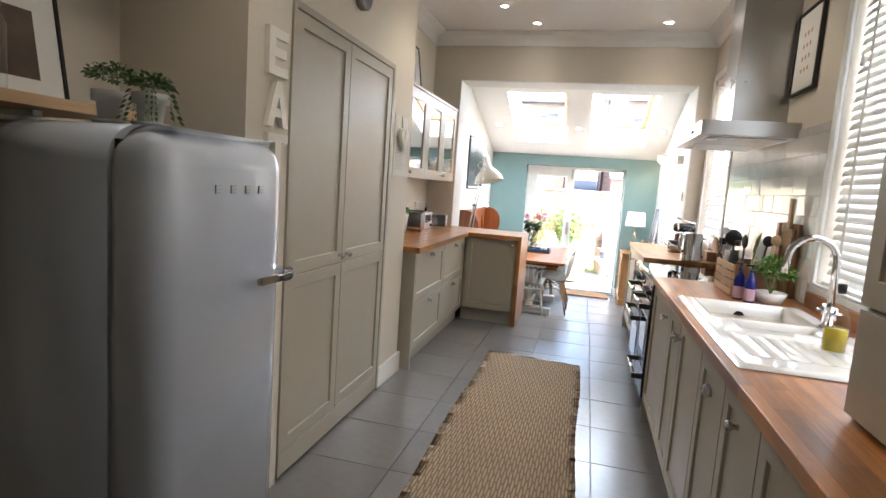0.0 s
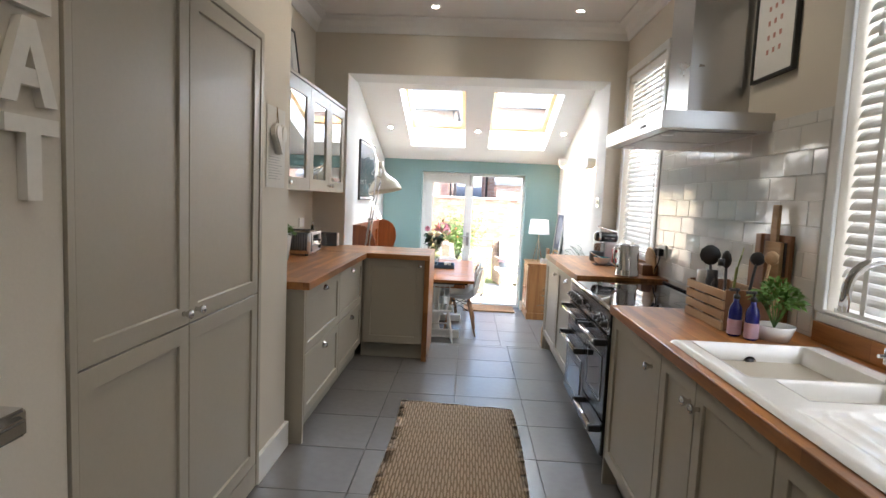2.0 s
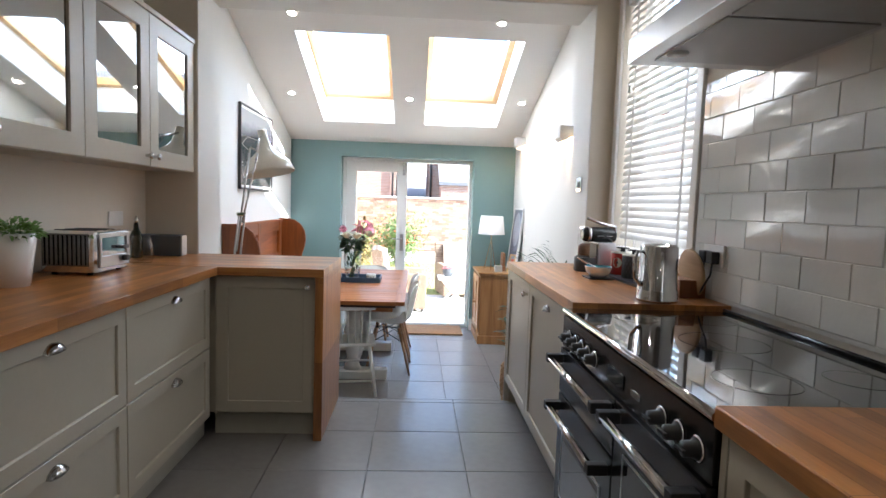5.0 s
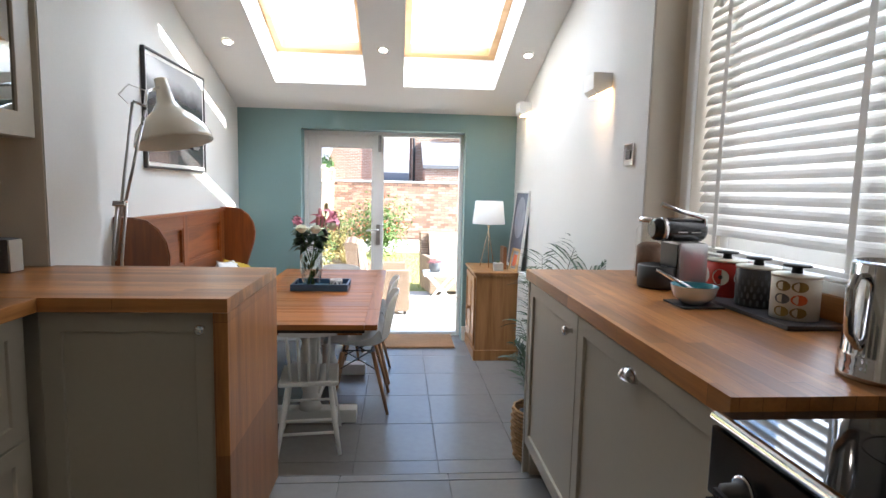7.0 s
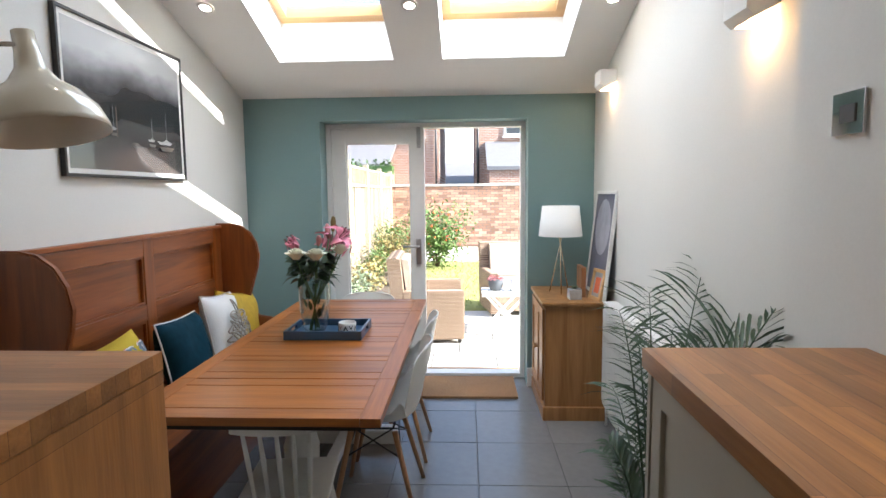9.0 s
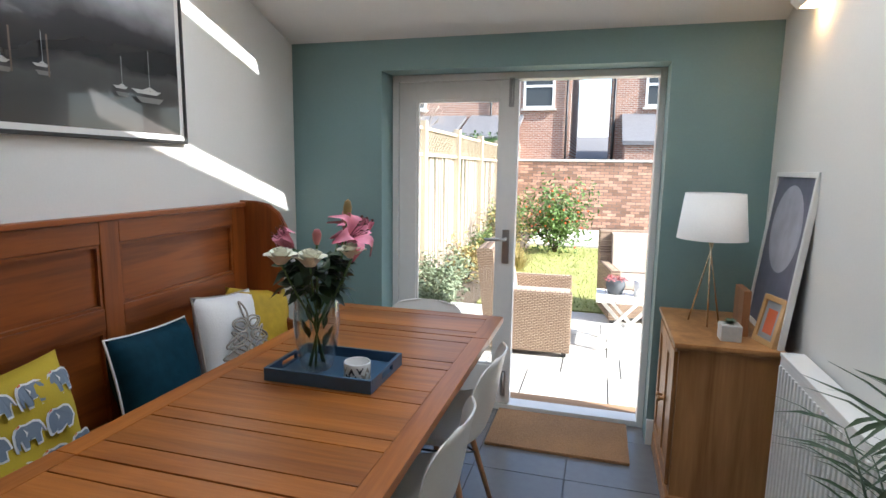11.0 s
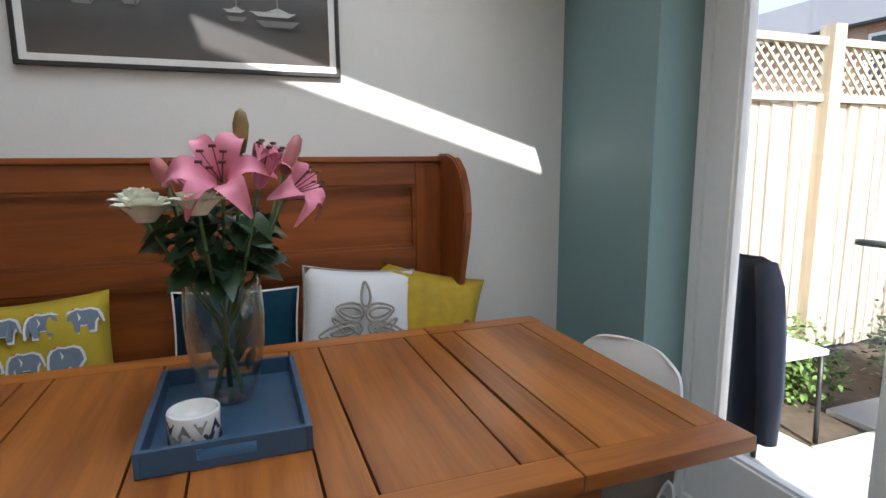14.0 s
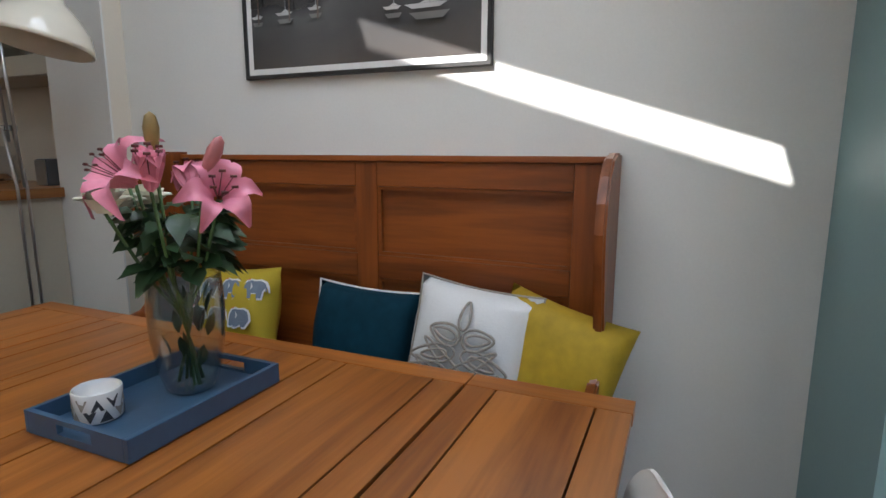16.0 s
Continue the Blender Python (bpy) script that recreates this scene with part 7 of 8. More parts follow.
# ---- standing lamp behind the peninsula ----
fl = thing("floor_lamp", (-1.17, 6.22, FD), "white anglepoise-style floor lamp with a large cream shade", "floor lamp")
part("base", lathe(bmesh.new(), [(0, 0), (0.098, 0), (0.10, 0.02), (0.09, 0.03), (0.02, 0.035), (0, 0.035)], 32, (-1.13, 6.19, FD - 0.11)), SHELL, fl)
bm = bmesh.new()
for o in (-0.02, 0.02):
    tube(bm, [(-1.15 + o, 6.18, FD - 0.08), (-1.16 + o, 6.15, 0.9), (-1.13 + o, 6.15, 1.16)], 0.007, 8)
part("lower_arm", bm, STEEL, fl)
bm = bmesh.new()
tube(bm, [(-1.17, 6.15, 0.9), (-1.10, 6.22, 1.61)], 0.007, 8)
tube(bm, [(-1.13, 6.15, 1.10), (-1.055, 6.24, 1.58)], 0.007, 8)
part("upper_arm", bm, STEEL, fl)
part("clamp", boxes((-1.165, -1.11, 6.135, 6.165, 1.145, 1.17), bevel=0.004), CHROME, fl)
bm = tube(bmesh.new(), [(-1.10, 6.22, 1.615), (-1.06, 6.25, 1.60), (-1.06, 6.27, 1.665), (-1.115, 6.53, 1.73)], 0.008, 8)
part("joint", bm, CHROME, fl)
bm = bmesh.new()
tube(bm, [(-1.06, 6.26, 1.67), (-1.12, 6.23, 1.69), (-1.15, 6.2, 1.64), (-1.11, 6.2, 1.60)], 0.0025, 6)
part("cable", bm, PAPER, fl)
ENAMEL = plain("cream_lamp_enamel", (0.72, 0.67, 0.56), 0.12, v=0.02, b=0, coat=0.5)
bm = lathe(bmesh.new(), [(0.0, 0.335), (0.032, 0.33), (0.036, 0.26), (0.045, 0.21), (0.075, 0.165), (0.125, 0.125), (0.168, 0.07), (0.185, 0.02), (0.188, 0.0), (0.184, 0.001), (0.164, 0.068), (0.12, 0.118), (0.07, 0.155), (0.0, 0.19)], 40)
LM = pose(-1.07, 6.56, 1.545, -4, -12, 0) @ pose(0, 0, -0.09) @ Matrix.Scale(1.0, 4)
bm.transform(LM)
part("shade", bm, ENAMEL, fl, "cream enamelled metal shade")
bm = lathe(bmesh.new(), [(0, 0.06), (0.02, 0.07), (0.03, 0.10), (0.015, 0.14), (0.013, 0.18), (0, 0.18)], 16)
bm.transform(LM)
part("bulb", bm, CLEAR, fl)
fl.location = Vector((0.208, 4.241, 1.248)) + 0.93 * (fl.location - Vector((0.208, 4.241, 1.248)))
fl.scale = (0.93, 0.93, 0.93)

# ---- right wall of the dining room ----
def sconce(y, z):
    th = thing("wall_light", (DR, y, z), "square white plaster wall light, glowing warm below", "wall light", "plaster wall lights")
    bm = bmesh.new()
    prism(bm, [(DR, z + 0.055), (DR - 0.10, z + 0.055), (DR - 0.10, z - 0.03), (DR - 0.075, z - 0.055), (DR - 0.004, z - 0.02), (DR, z - 0.02)], 'y', y - 0.075, y + 0.075)
    part("body", bm, CEIL, th)
    part("glow_slot", boxes((DR - 0.07, DR - 0.01, y - 0.055, y + 0.055, z - 0.0565, z - 0.0555)), BULB_WARM, th)
    l = new("wall_light_glow", bpy.data.lights.new("wall_light_glow", 'POINT'))
    l.data.energy, l.data.color, l.data.shadow_soft_size = 0.22, (1.0, 0.66, 0.34), 0.02
    l.location = (DR - 0.04, y, z - 0.075)


BULB_WARM = glow_mat("warm_glow", (1.0, 0.62, 0.28), 6.0)
sconce(6.585, 1.822)
sconce(8.39, 1.95)
sw = thing("light_switch", (1.147, 6.12, 1.41), "square chrome switch plate with black insert", "switch")
part("plate", boxes((1.140, 1.148, 6.035, 6.14, 1.378, 1.475), bevel=0.002), CHROME, sw)
part("rocker", boxes((1.137, 1.1405, 6.06, 6.11, 1.405, 1.445)), RUBBER, sw)
rd = thing("radiator", (1.13, 7.55, FD), "white panel radiator on the dining wall", "radiator")
part("panel", boxes((1.115, 1.135, 7.02, 8.15, -0.06, 0.57), bevel=0.006), TRIM, rd)
for i in range(33):
    y = 7.04 + i * 0.034
    if i == 0:
        rib = boxes((1.108, 1.1155, -0.009, 0.009, -0.03, 0.54), bevel=0.004)
        for v in rib.verts:
            v.co -= ORG[rd]
        me = bpy.data.meshes.new("rib")
        rib.to_mesh(me)
        rib.free()
        me.materials.append(TRIM)
    r = new("rib", me)
    r.parent = rd
    r.location = (0, y, 0)
part("top_grille", boxes((1.112, 1.195, 7.02, 8.15, 0.571, 0.585), bevel=0.003), TRIM, rd)
part("back_panel", boxes((1.165, 1.18, 7.02, 8.15, -0.05, 0.565)), TRIM, rd)
bm = bmesh.new()
for y in (6.98, 8.17):
    tube(bm, [(1.15, y, FD), (1.15, y, -0.03)], 0.0075, 8)
    lathe(bm, [(0, 0), (0.018, 0), (0.018, 0.06), (0.012, 0.07), (0, 0.07)], 12, (1.15, y, -0.05))
part("valves", bm, TRIM, rd)

pc = thing("pine_cabinet", (0.95, 8.5, FD), "small honey pine cupboard with panelled doors", "cabinet")
PX0, PX1, PY0, PY1 = 0.775, 1.15, 8.24, 8.84
part("plinth", boxes((PX0 - 0.015, PX1 + 0.005, PY0 - 0.015, PY1 + 0.005, FD, FD + 0.09), bevel=0.006), PINE, pc)
part("carcass", boxes((PX0, PX1, PY0, PY1, FD + 0.091, 0.525)), PINE, pc)
part("top", boxes((PX0 - 0.025, PX1 + 0.012, PY0 - 0.025, PY1 + 0.01, 0.54, 0.562), bevel=0.008), PINE, pc)
part("moulding", boxes((PX0 - 0.012, PX1 + 0.004, PY0 - 0.012, PY1, 0.5255, 0.5395), bevel=0.005), PINE, pc)
for y0, y1, ky in ((PY0 + 0.03, PY0 + 0.298, PY0 + 0.275), (PY0 + 0.302, PY1 - 0.03, PY0 + 0.325)):
    bm = boxes((PX0 - 0.016, PX0 - 0.001, y0, y0 + 0.05, FD + 0.12, 0.51), (PX0 - 0.016, PX0 - 0.001, y1 - 0.05, y1, FD + 0.12, 0.51), (PX0 - 0.016, PX0 - 0.001, y0 + 0.05, y1 - 0.05, FD + 0.12, FD + 0.18), (PX0 - 0.016, PX0 - 0.001, y0 + 0.05, y1 - 0.05, 0.45, 0.51), bevel=0.002)
    box(bm, PX0 - 0.008, PX0 - 0.001, y0 + 0.049, y1 - 0.049, FD + 0.179, 0.451)
    d = part("door", bm, PINE, pc)
    kb = lathe(bmesh.new(), [(0, 0), (0.008, 0), (0.007, 0.01), (0.014, 0.016), (0.012, 0.026), (0, 0.028)], 14)
    kb.transform(Matrix.Translation((PX0 - 0.016, ky, 0.20)) @ pose(0, 0, 0, 0, -90, 0))
    part("knob", kb, PINE, d)
tl = thing("table_lamp", (0.92, 8.55, 0.562), "brass tripod table lamp with white drum shade", "lamp")
BRASS = plain("pale_brass", (0.62, 0.52, 0.36), 0.25, 1.0)
for k in range(3):
    a = 2 * math.pi * k / 3 + 0.5
    part("leg", tube(bmesh.new(), [(0.92 + 0.075 * math.cos(a), 8.58 + 0.075 * math.sin(a), 0.563), (0.92 - 0.012 * math.cos(a), 8.58 - 0.012 * math.sin(a), 0.955)], 0.004, 8), BRASS, tl)
SHADE = plain("white_linen_shade", (0.8, 0.79, 0.76), 0.9, g=200, b=0.1)
part("shade", lathe(bmesh.new(), [(0.148, 0.955), (0.125, 1.16), (0.1235, 1.159), (0.1465, 0.956), (0.148, 0.955)], 40, (0.92, 8.58, 0)), SHADE, tl)
part("holder", lathe(bmesh.new(), [(0, 0.945), (0.018, 0.945), (0.018, 1.0), (0.03, 1.05), (0, 1.08)], 16, (0.92, 8.58, 0)), TRIM, tl)
su = thing("succulent", (0.99, 8.34, 0.562), "small succulent in a grey concrete cube pot", "plant")
part("pot", boxes((0.935, 1.015, 8.30, 8.38, 0.5625, 0.63), bevel=0.006), plain("pale_concrete", (0.5, 0.49, 0.46), 0.9, v=0.12, g=60, b=0.2), su)
bm = bmesh.new()
for k in range(26):
    a, e = k * 2.4, 0.2 + 0.045 * k
    leaf_card(bm, (0.975, 8.34, 0.63), (math.cos(a), math.sin(a), 1.4 - e), 0.035, 0.014, 0.1)
part("rosette", bm, plain("grey_green_leaf", (0.16, 0.22, 0.13), 0.6), su)
MOON = plain("lilac_grey_print", (0.13, 0.13, 0.18), 0.4, v=0.3, g=10)
PLANET = plain("pale_planet_print", (0.42, 0.42, 0.48), 0.5, v=0.3, g=9)
framed("moon_picture", None, "white framed print of a pale moon leaning on the wall", (0.52, 0.70), 0.022, TRIM, MOON, pose(1.13, 8.50, 0.563, -6, 0, -90), [(0.1, 0.9, 0.38, 0.95, PLANET, 'oval')], mount=0.0)
framed("small_picture", None, "small oak framed photograph standing on the cupboard", (0.15, 0.20), 0.022, PINE_PALE, ART_GREY, pose(1.09, 8.32, 0.563, -12, 0, -75), [(0.2, 0.8, 0.15, 0.8, ORANGE, '')], mount=0.0)
bk = solo("wooden_book_box", boxes((1.03, 1.06, 8.40, 8.56, 0.5625, 0.76), bevel=0.004), DARK_WOOD, "dark wooden box standing on the pine cupboard", "box")
mt = solo("door_mat", boxes((-0.10, 0.64, 8.60, 9.045, FD + 0.001, FD + 0.018), bevel=0.004), plain("coir_fibre", (0.36, 0.19, 0.085), 0.95, v=0.35, g=150, b=0.8), "brown coir door mat inside the garden doors", "mat")

# ---- palm in a basket ----
BASKET = plain("woven_seagrass", (0.34, 0.19, 0.08), 0.85, v=0.3, g=60, b=0.3)
PALM_LEAF = plain("dark_palm_leaf", (0.028, 0.06, 0.02), 0.5, v=0.3, g=60, b=0.1)
pl = thing("potted_palm", (0.88, 6.52, FD), "tall kentia palm in a woven basket", "palm")
BXX, BYY = 0.88, 6.50
bm = bmesh.new()
rows_n = 15
for i in range(rows_n):
    z = FD + 0.012 + i * 0.019
    r = 0.115 + 0.018 * math.sin(i / rows_n * 2.6)
    for s in range(28):
        a0, a1 = 2 * math.pi * s / 28, 2 * math.pi * (s + 1) / 28
        k = 0.005 if (s + i) % 2 else -0.002
        tube(bm, [(BXX + r * math.cos(a0), BYY + r * math.sin(a0), z), (BXX + (r + k) * math.cos((a0 + a1) / 2), BYY + (r + k) * math.sin((a0 + a1) / 2), z), (BXX + r * math.cos(a1), BYY + r * math.sin(a1), z)], 0.009, 5, False)
part("basket", bm, BASKET, pl)
part("inner_pot", lathe(bmesh.new(), [(0, 0.01), (0.095, 0.01), (0.10, 0.25), (0.09, 0.25), (0.088, 0.20), (0, 0.20)], 24, (BXX, BYY, FD)), GREY_CLOTH, pl)
part("soil", lathe(bmesh.new(), [(0, 0.215), (0.0885, 0.21)], 20, (BXX, BYY, FD)), SOIL, pl)
rnd = random.Random(31)
fronds = [((0.05, 0.2, 1), 1.12, 0.5), ((0.2, 0.08, 1), 1.12, 0.6), ((0.02, 0.35, 1), 1.1, 0.6), ((0.1, 0.5, 1), 1.1, 0.7), ((0.2, 0.45, 1), 1.05, 0.6), ((-0.12, 0.5, 0.8), 0.5, 0.8), ((0.05, 0.8, 0.9), 0.85, 0.7), ((0.26, 0.3, 1), 1.0, 0.5), ((-0.08, 0.1, 1), 0.5, 0.5), ((0.15, 0.8, 0.6), 0.6, 0.6), ((0.12, 0.12, 1), 0.9, 0.4), ((0.25, -0.12, 1), 1.05, 0.5), ((0.1, -0.06, 1), 1.0, 0.4), ((0.24, 0.15, 1), 1.2, 0.35), ((0.2, 0.3, 1), 1.22, 0.4), ((0.16, -0.02, 1), 1.15, 0.3)]
for d, L, bend in fronds:
    d = Vector(d).normalized()
    flat = Vector((d.x, d.y, 0)).normalized()
    base = Vector((BXX, BYY, FD + 0.21)) + flat * 0.03
    pts = []
    for i in range(15):
        s = i / 14
        pts.append(base + d * (L * s) + flat * (0.16 * L * s * s) - Vector((0, 0, 1)) * (bend * 0.42 * L * s ** 3))
    bm = bmesh.new()
    tube(bm, pts, [0.006 - 0.0045 * i / 14 for i in range(15)], 6)
    side = flat.cross(Vector((0, 0, 1)))
    for i in range(4, 15):
        for sg in (-1, 1):
            for q in (0, 0.5):
                if i + q > 14:
                    continue
                p = pts[i] if q == 0 else (pts[i] + pts[min(i + 1, 14)]) / 2
                tang = (pts[min(i + 1, 14)] - pts[i - 1]).normalized()
                ln = L * 0.30 * math.sin(math.pi * min(0.95, (i + q - 3) / 12)) ** 0.6
                if p.x + sg * side.x * ln * 0.9 > DR - 0.03 or p.x + sg * side.x * ln < 0.7:
                    ln *= 0.4
                leaf_card(bm, p, tang * 0.8 + side * (sg * 0.85) + Vector((0, 0, rnd.uniform(-0.1, 0.25))), ln * rnd.uniform(0.85, 1.1), 0.014, rnd.uniform(0.2, 0.45), rnd.uniform(-0.5, 0.5))
    part("frond", bm, PALM_LEAF, pl)

# ---- garden ----
GZ = -0.30
LAWN = plain("spring_lawn", (0.30, 0.31, 0.10), 0.95, v=0.35, g=30, b=0.5)
EARTH = plain("garden_earth", (0.10, 0.075, 0.05), 0.95, v=0.4, g=20, b=0.5)
STONE = node_mat("pale_paving_stone", (0.55, 0.53, 0.48), 0.85, vary=0.14, grain=25, bump=0.15, random_tint=0.10)
FENCE = wood_mat("weathered_fence_board", (0.47, 0.415, 0.345), (0.31, 0.262, 0.21), 0.8, 'z', 0.8, random_tint=0.12)
FENCE_NEW = wood_mat("pale_fence_post", (0.52, 0.45, 0.34), (0.38, 0.315, 0.22), 0.8, 'z', 0.8)
WICKER = node_mat("brown_wicker", (0.30, 0.20, 0.125), 0.7, vary=0.2, grain=60, bump=0.3)
TAUPE = plain("taupe_cushion_cloth", (0.42, 0.35, 0.29), 0.9, g=120, b=0.2)


def brick_mat(name, c1, c2, mortar, w=0.215, h=0.075):
    m = node_mat(name, c1, 0.9, vary=0.1, grain=40, bump=0.1)
    nt = m.node_tree
    p = nt.nodes["Principled BSDF"]
    tc, mp, br = (nt.nodes.new("ShaderNode" + k) for k in ("TexCoord", "Mapping", "TexBrick"))
    mp.inputs["Rotation"].default_value = (radians(90), 0, 0)
    nt.links.new(tc.outputs["Object"], mp.inputs[0])
    nt.links.new(mp.outputs[0], br.inputs["Vector"])
    for k, v in (("Scale", 1.0), ("Mortar Size", 0.010), ("Brick Width", w), ("Row Height", h), ("Bias", 0.0)):
        br.inputs[k].default_value = v
    br.inputs["Color1"].default_value, br.inputs["Color2"].default_value, br.inputs["Mortar"].default_value = (*c1, 1), (*c2, 1), (*mortar, 1)
    nt.links.new(br.outputs["Color"], p.inputs["Base Color"])
    b = nt.nodes.new("ShaderNodeBump")
    b.inputs["Strength"].default_value, b.inputs["Distance"].default_value = 0.6, 0.01
    b.invert = True
    nt.links.new(br.outputs["Fac"], b.inputs["Height"])
    nt.links.new(b.outputs[0], p.inputs["Normal"])
    return m


HOUSE_BRICK = brick_mat("far_house_brick", (0.46, 0.255, 0.18), (0.31, 0.155, 0.105), (0.56, 0.51, 0.45))
BRICK = node_mat("garden_wall_brick", (0.40, 0.24, 0.17), 0.9, vary=0.25, grain=30, bump=0.3)
SLATE = node_mat("grey_slate", (0.17, 0.17, 0.18), 0.7, vary=0.2, grain=12, bump=0.2, stretch=(1, 6, 1))
WHITE_WIN = plain("white_window_paint", (0.78, 0.78, 0.76), 0.5)
DARK_PANE = plain("dark_window_glass", (0.05, 0.055, 0.06), 0.08, b=0)

fixed("ground", boxes((-90, 90, 9.17, 160, GZ - 0.3, GZ - 0.03)), EARTH, "brown garden earth reaching to the distance", "ground")
fixed("lawn", boxes((-0.9, 3.2, 12.05, 17.2, GZ - 0.03, GZ - 0.004)), LAWN, "green spring lawn", "lawn")
fixed("terrace_far", boxes((-1.0, 3.2, 17.3, 20.4, GZ - 0.03, GZ + 0.02)), STONE, "grey paved terrace by the garden wall", "pavement")
fixed("threshold", boxes((RX0, RX1, 9.151, 9.42, GZ - 0.03, FD - 0.03), bevel=0.006), wood_mat("weathered_threshold", (0.36, 0.22, 0.12), (0.22, 0.12, 0.06), 0.7, 'x', 1.0), "weathered wooden door threshold", "threshold")
patio = thing("patio", (0.5, 10.5, GZ), "pale stone slab patio outside the doors", "patio", kind="structure")
part("bed", boxes((-1.0, 3.4, 9.42, 12.0, GZ - 0.05, GZ - 0.012)), GROUT, patio)
rnd = random.Random(12)
slab_me = {}
yy = 9.45
for j, dep in enumerate((0.6, 0.45, 0.6, 0.45, 0.42)):
    xx = -1.0 + (0.0 if j % 2 else -0.25)
    while xx < 3.3:
        wd = rnd.choice((0.6, 0.6, 0.45, 0.75))
        key = (wd, dep)
        if key not in slab_me:
            b = boxes((0.006, wd - 0.006, 0.006, dep - 0.006, -0.03, 0), bevel=0.004)
            me = bpy.data.meshes.new("slab")
            b.to_mesh(me)
            b.free()
            me.materials.append(STONE)
            slab_me[key] = me
        s = new("slab", slab_me[key])
        s.parent = patio
        s.location = (xx - 0.5, yy - 10.5, rnd.uniform(-0.003, 0.003))
        xx += wd
    yy += dep

# grass blades
bm = bmesh.new()
rnd = random.Random(13)
for _ in range(7000):
    x, y = rnd.uniform(-0.85, 2.6), rnd.uniform(12.07, 17.1)
    a, h = rnd.uniform(0, 6.28), rnd.uniform(0.02, 0.05)
    w = 0.006
    bm.faces.new([bm.verts.new(c) for c in ((x - w * math.cos(a), y - w * math.sin(a), GZ - 0.004), (x + w * math.cos(a), y + w * math.sin(a), GZ - 0.004), (x + rnd.uniform(-.02, .02), y + rnd.uniform(-.02, .02), GZ + h))])
solo("grass", bm, plain("grass_blade", (0.30, 0.33, 0.10), 0.7, v=0.3), "short green lawn grass blades", "grass", kind="stuff")

# fence along the left side
fe = thing("fence", (-1.9, 15, GZ), "weathered close-board fence with trellis top", "fence")
FX = -1.9
bd = boxes((-0.011, 0.011, -0.052, 0.052, 0, 1.66))
for v in bd.verts:
    if v.co.y > 0:
        v.co.x *= 0.4
fence_me = bpy.data.meshes.new("board")
bd.to_mesh(fence_me)
bd.free()
fence_me.materials.append(FENCE)
rnd = random.Random(14)
for i in range(122):
    y = 9.2 + i * 0.097
    s = new("board", fence_me)
    s.parent = fe
    s.matrix_basis = pose(rnd.uniform(-0.004, 0.004), y - 15, 0.03 + rnd.uniform(-0.008, 0.008), 0, rnd.uniform(-0.6, 0.6), 4)
for y in (9.3, 11.13, 12.95, 14.75, 16.55, 18.35, 20.2):
    part("post", boxes((FX - 0.02, FX + 0.085, y - 0.05, y + 0.05, GZ - 0.1, GZ + 2.16), bevel=0.006), FENCE_NEW, fe)
part("rail", boxes((FX - 0.02, FX + 0.045, 9.2, 21.0, GZ + 1.695, GZ + 1.74)), FENCE_NEW, fe)
part("rail", boxes((FX - 0.02, FX + 0.045, 9.2, 21.0, GZ + 2.04, GZ + 2.085)), FENCE_NEW, fe)
bm = bmesh.new()
y = 9.2
while y < 21:
    for sg, xo in ((1, 0.0), (-1, 0.012)):
        a, b = (y, y + 0.30) if sg > 0 else (y + 0.30, y)
        prism(bm, [(a, GZ + 1.74), (a + 0.022, GZ + 1.74), (b + 0.022, GZ + 2.04), (b, GZ + 2.04)], 'x', FX + xo, FX + xo + 0.011)
    y += 0.085
tr = part("trellis", bm, FENCE_NEW, fe, "diagonal trellis laths")
tr["kind"] = "stuff"

# brick wall at the end
gw = thing("garden_wall", (1.0, 20.6, GZ), "old red brick garden wall with coping", "wall", kind="structure")
part("core", boxes((-2.2, 4.5, 20.52, 20.72, GZ - 0.2, 1.44)), GROUT, gw)
bm = bmesh.new()
rnd = random.Random(15)
for r in range(23):
    x = -2.2 - (0.11 if r % 2 else 0)
    while x < 3.6:
        o = rnd.uniform(0, 0.008)
        box(bm, x + 0.005, x + 0.215, 20.505 - o, 20.53, GZ + r * 0.075 + 0.005, GZ + r * 0.075 + 0.07)
        x += 0.225
bk = part("bricks", bm, BRICK, gw, "worn red bricks")
bk["kind"] = "stuff"
nt = BRICK.node_tree
isl, hs = nt.nodes.new("ShaderNodeNewGeometry"), nt.nodes.new("ShaderNodeMapRange")
hs.inputs["To Min"].default_value, hs.inputs["To Max"].default_value = 0.6, 1.5
nt.links.new(isl.outputs["Random Per Island"], hs.inputs[0])
mixv, p = nt.nodes.new("ShaderNodeHueSaturation"), nt.nodes["Principled BSDF"]
src = p.inputs["Base Color"].links[0].from_socket
nt.links.new(src, mixv.inputs["Color"])
nt.links.new(hs.outputs[0], mixv.inputs["Value"])
nt.links.new(mixv.outputs[0], p.inputs["Base Color"])
part("coping", boxes((-2.2, 4.5, 20.46, 20.78, 1.44, 1.50), bevel=0.01), STONE, gw)


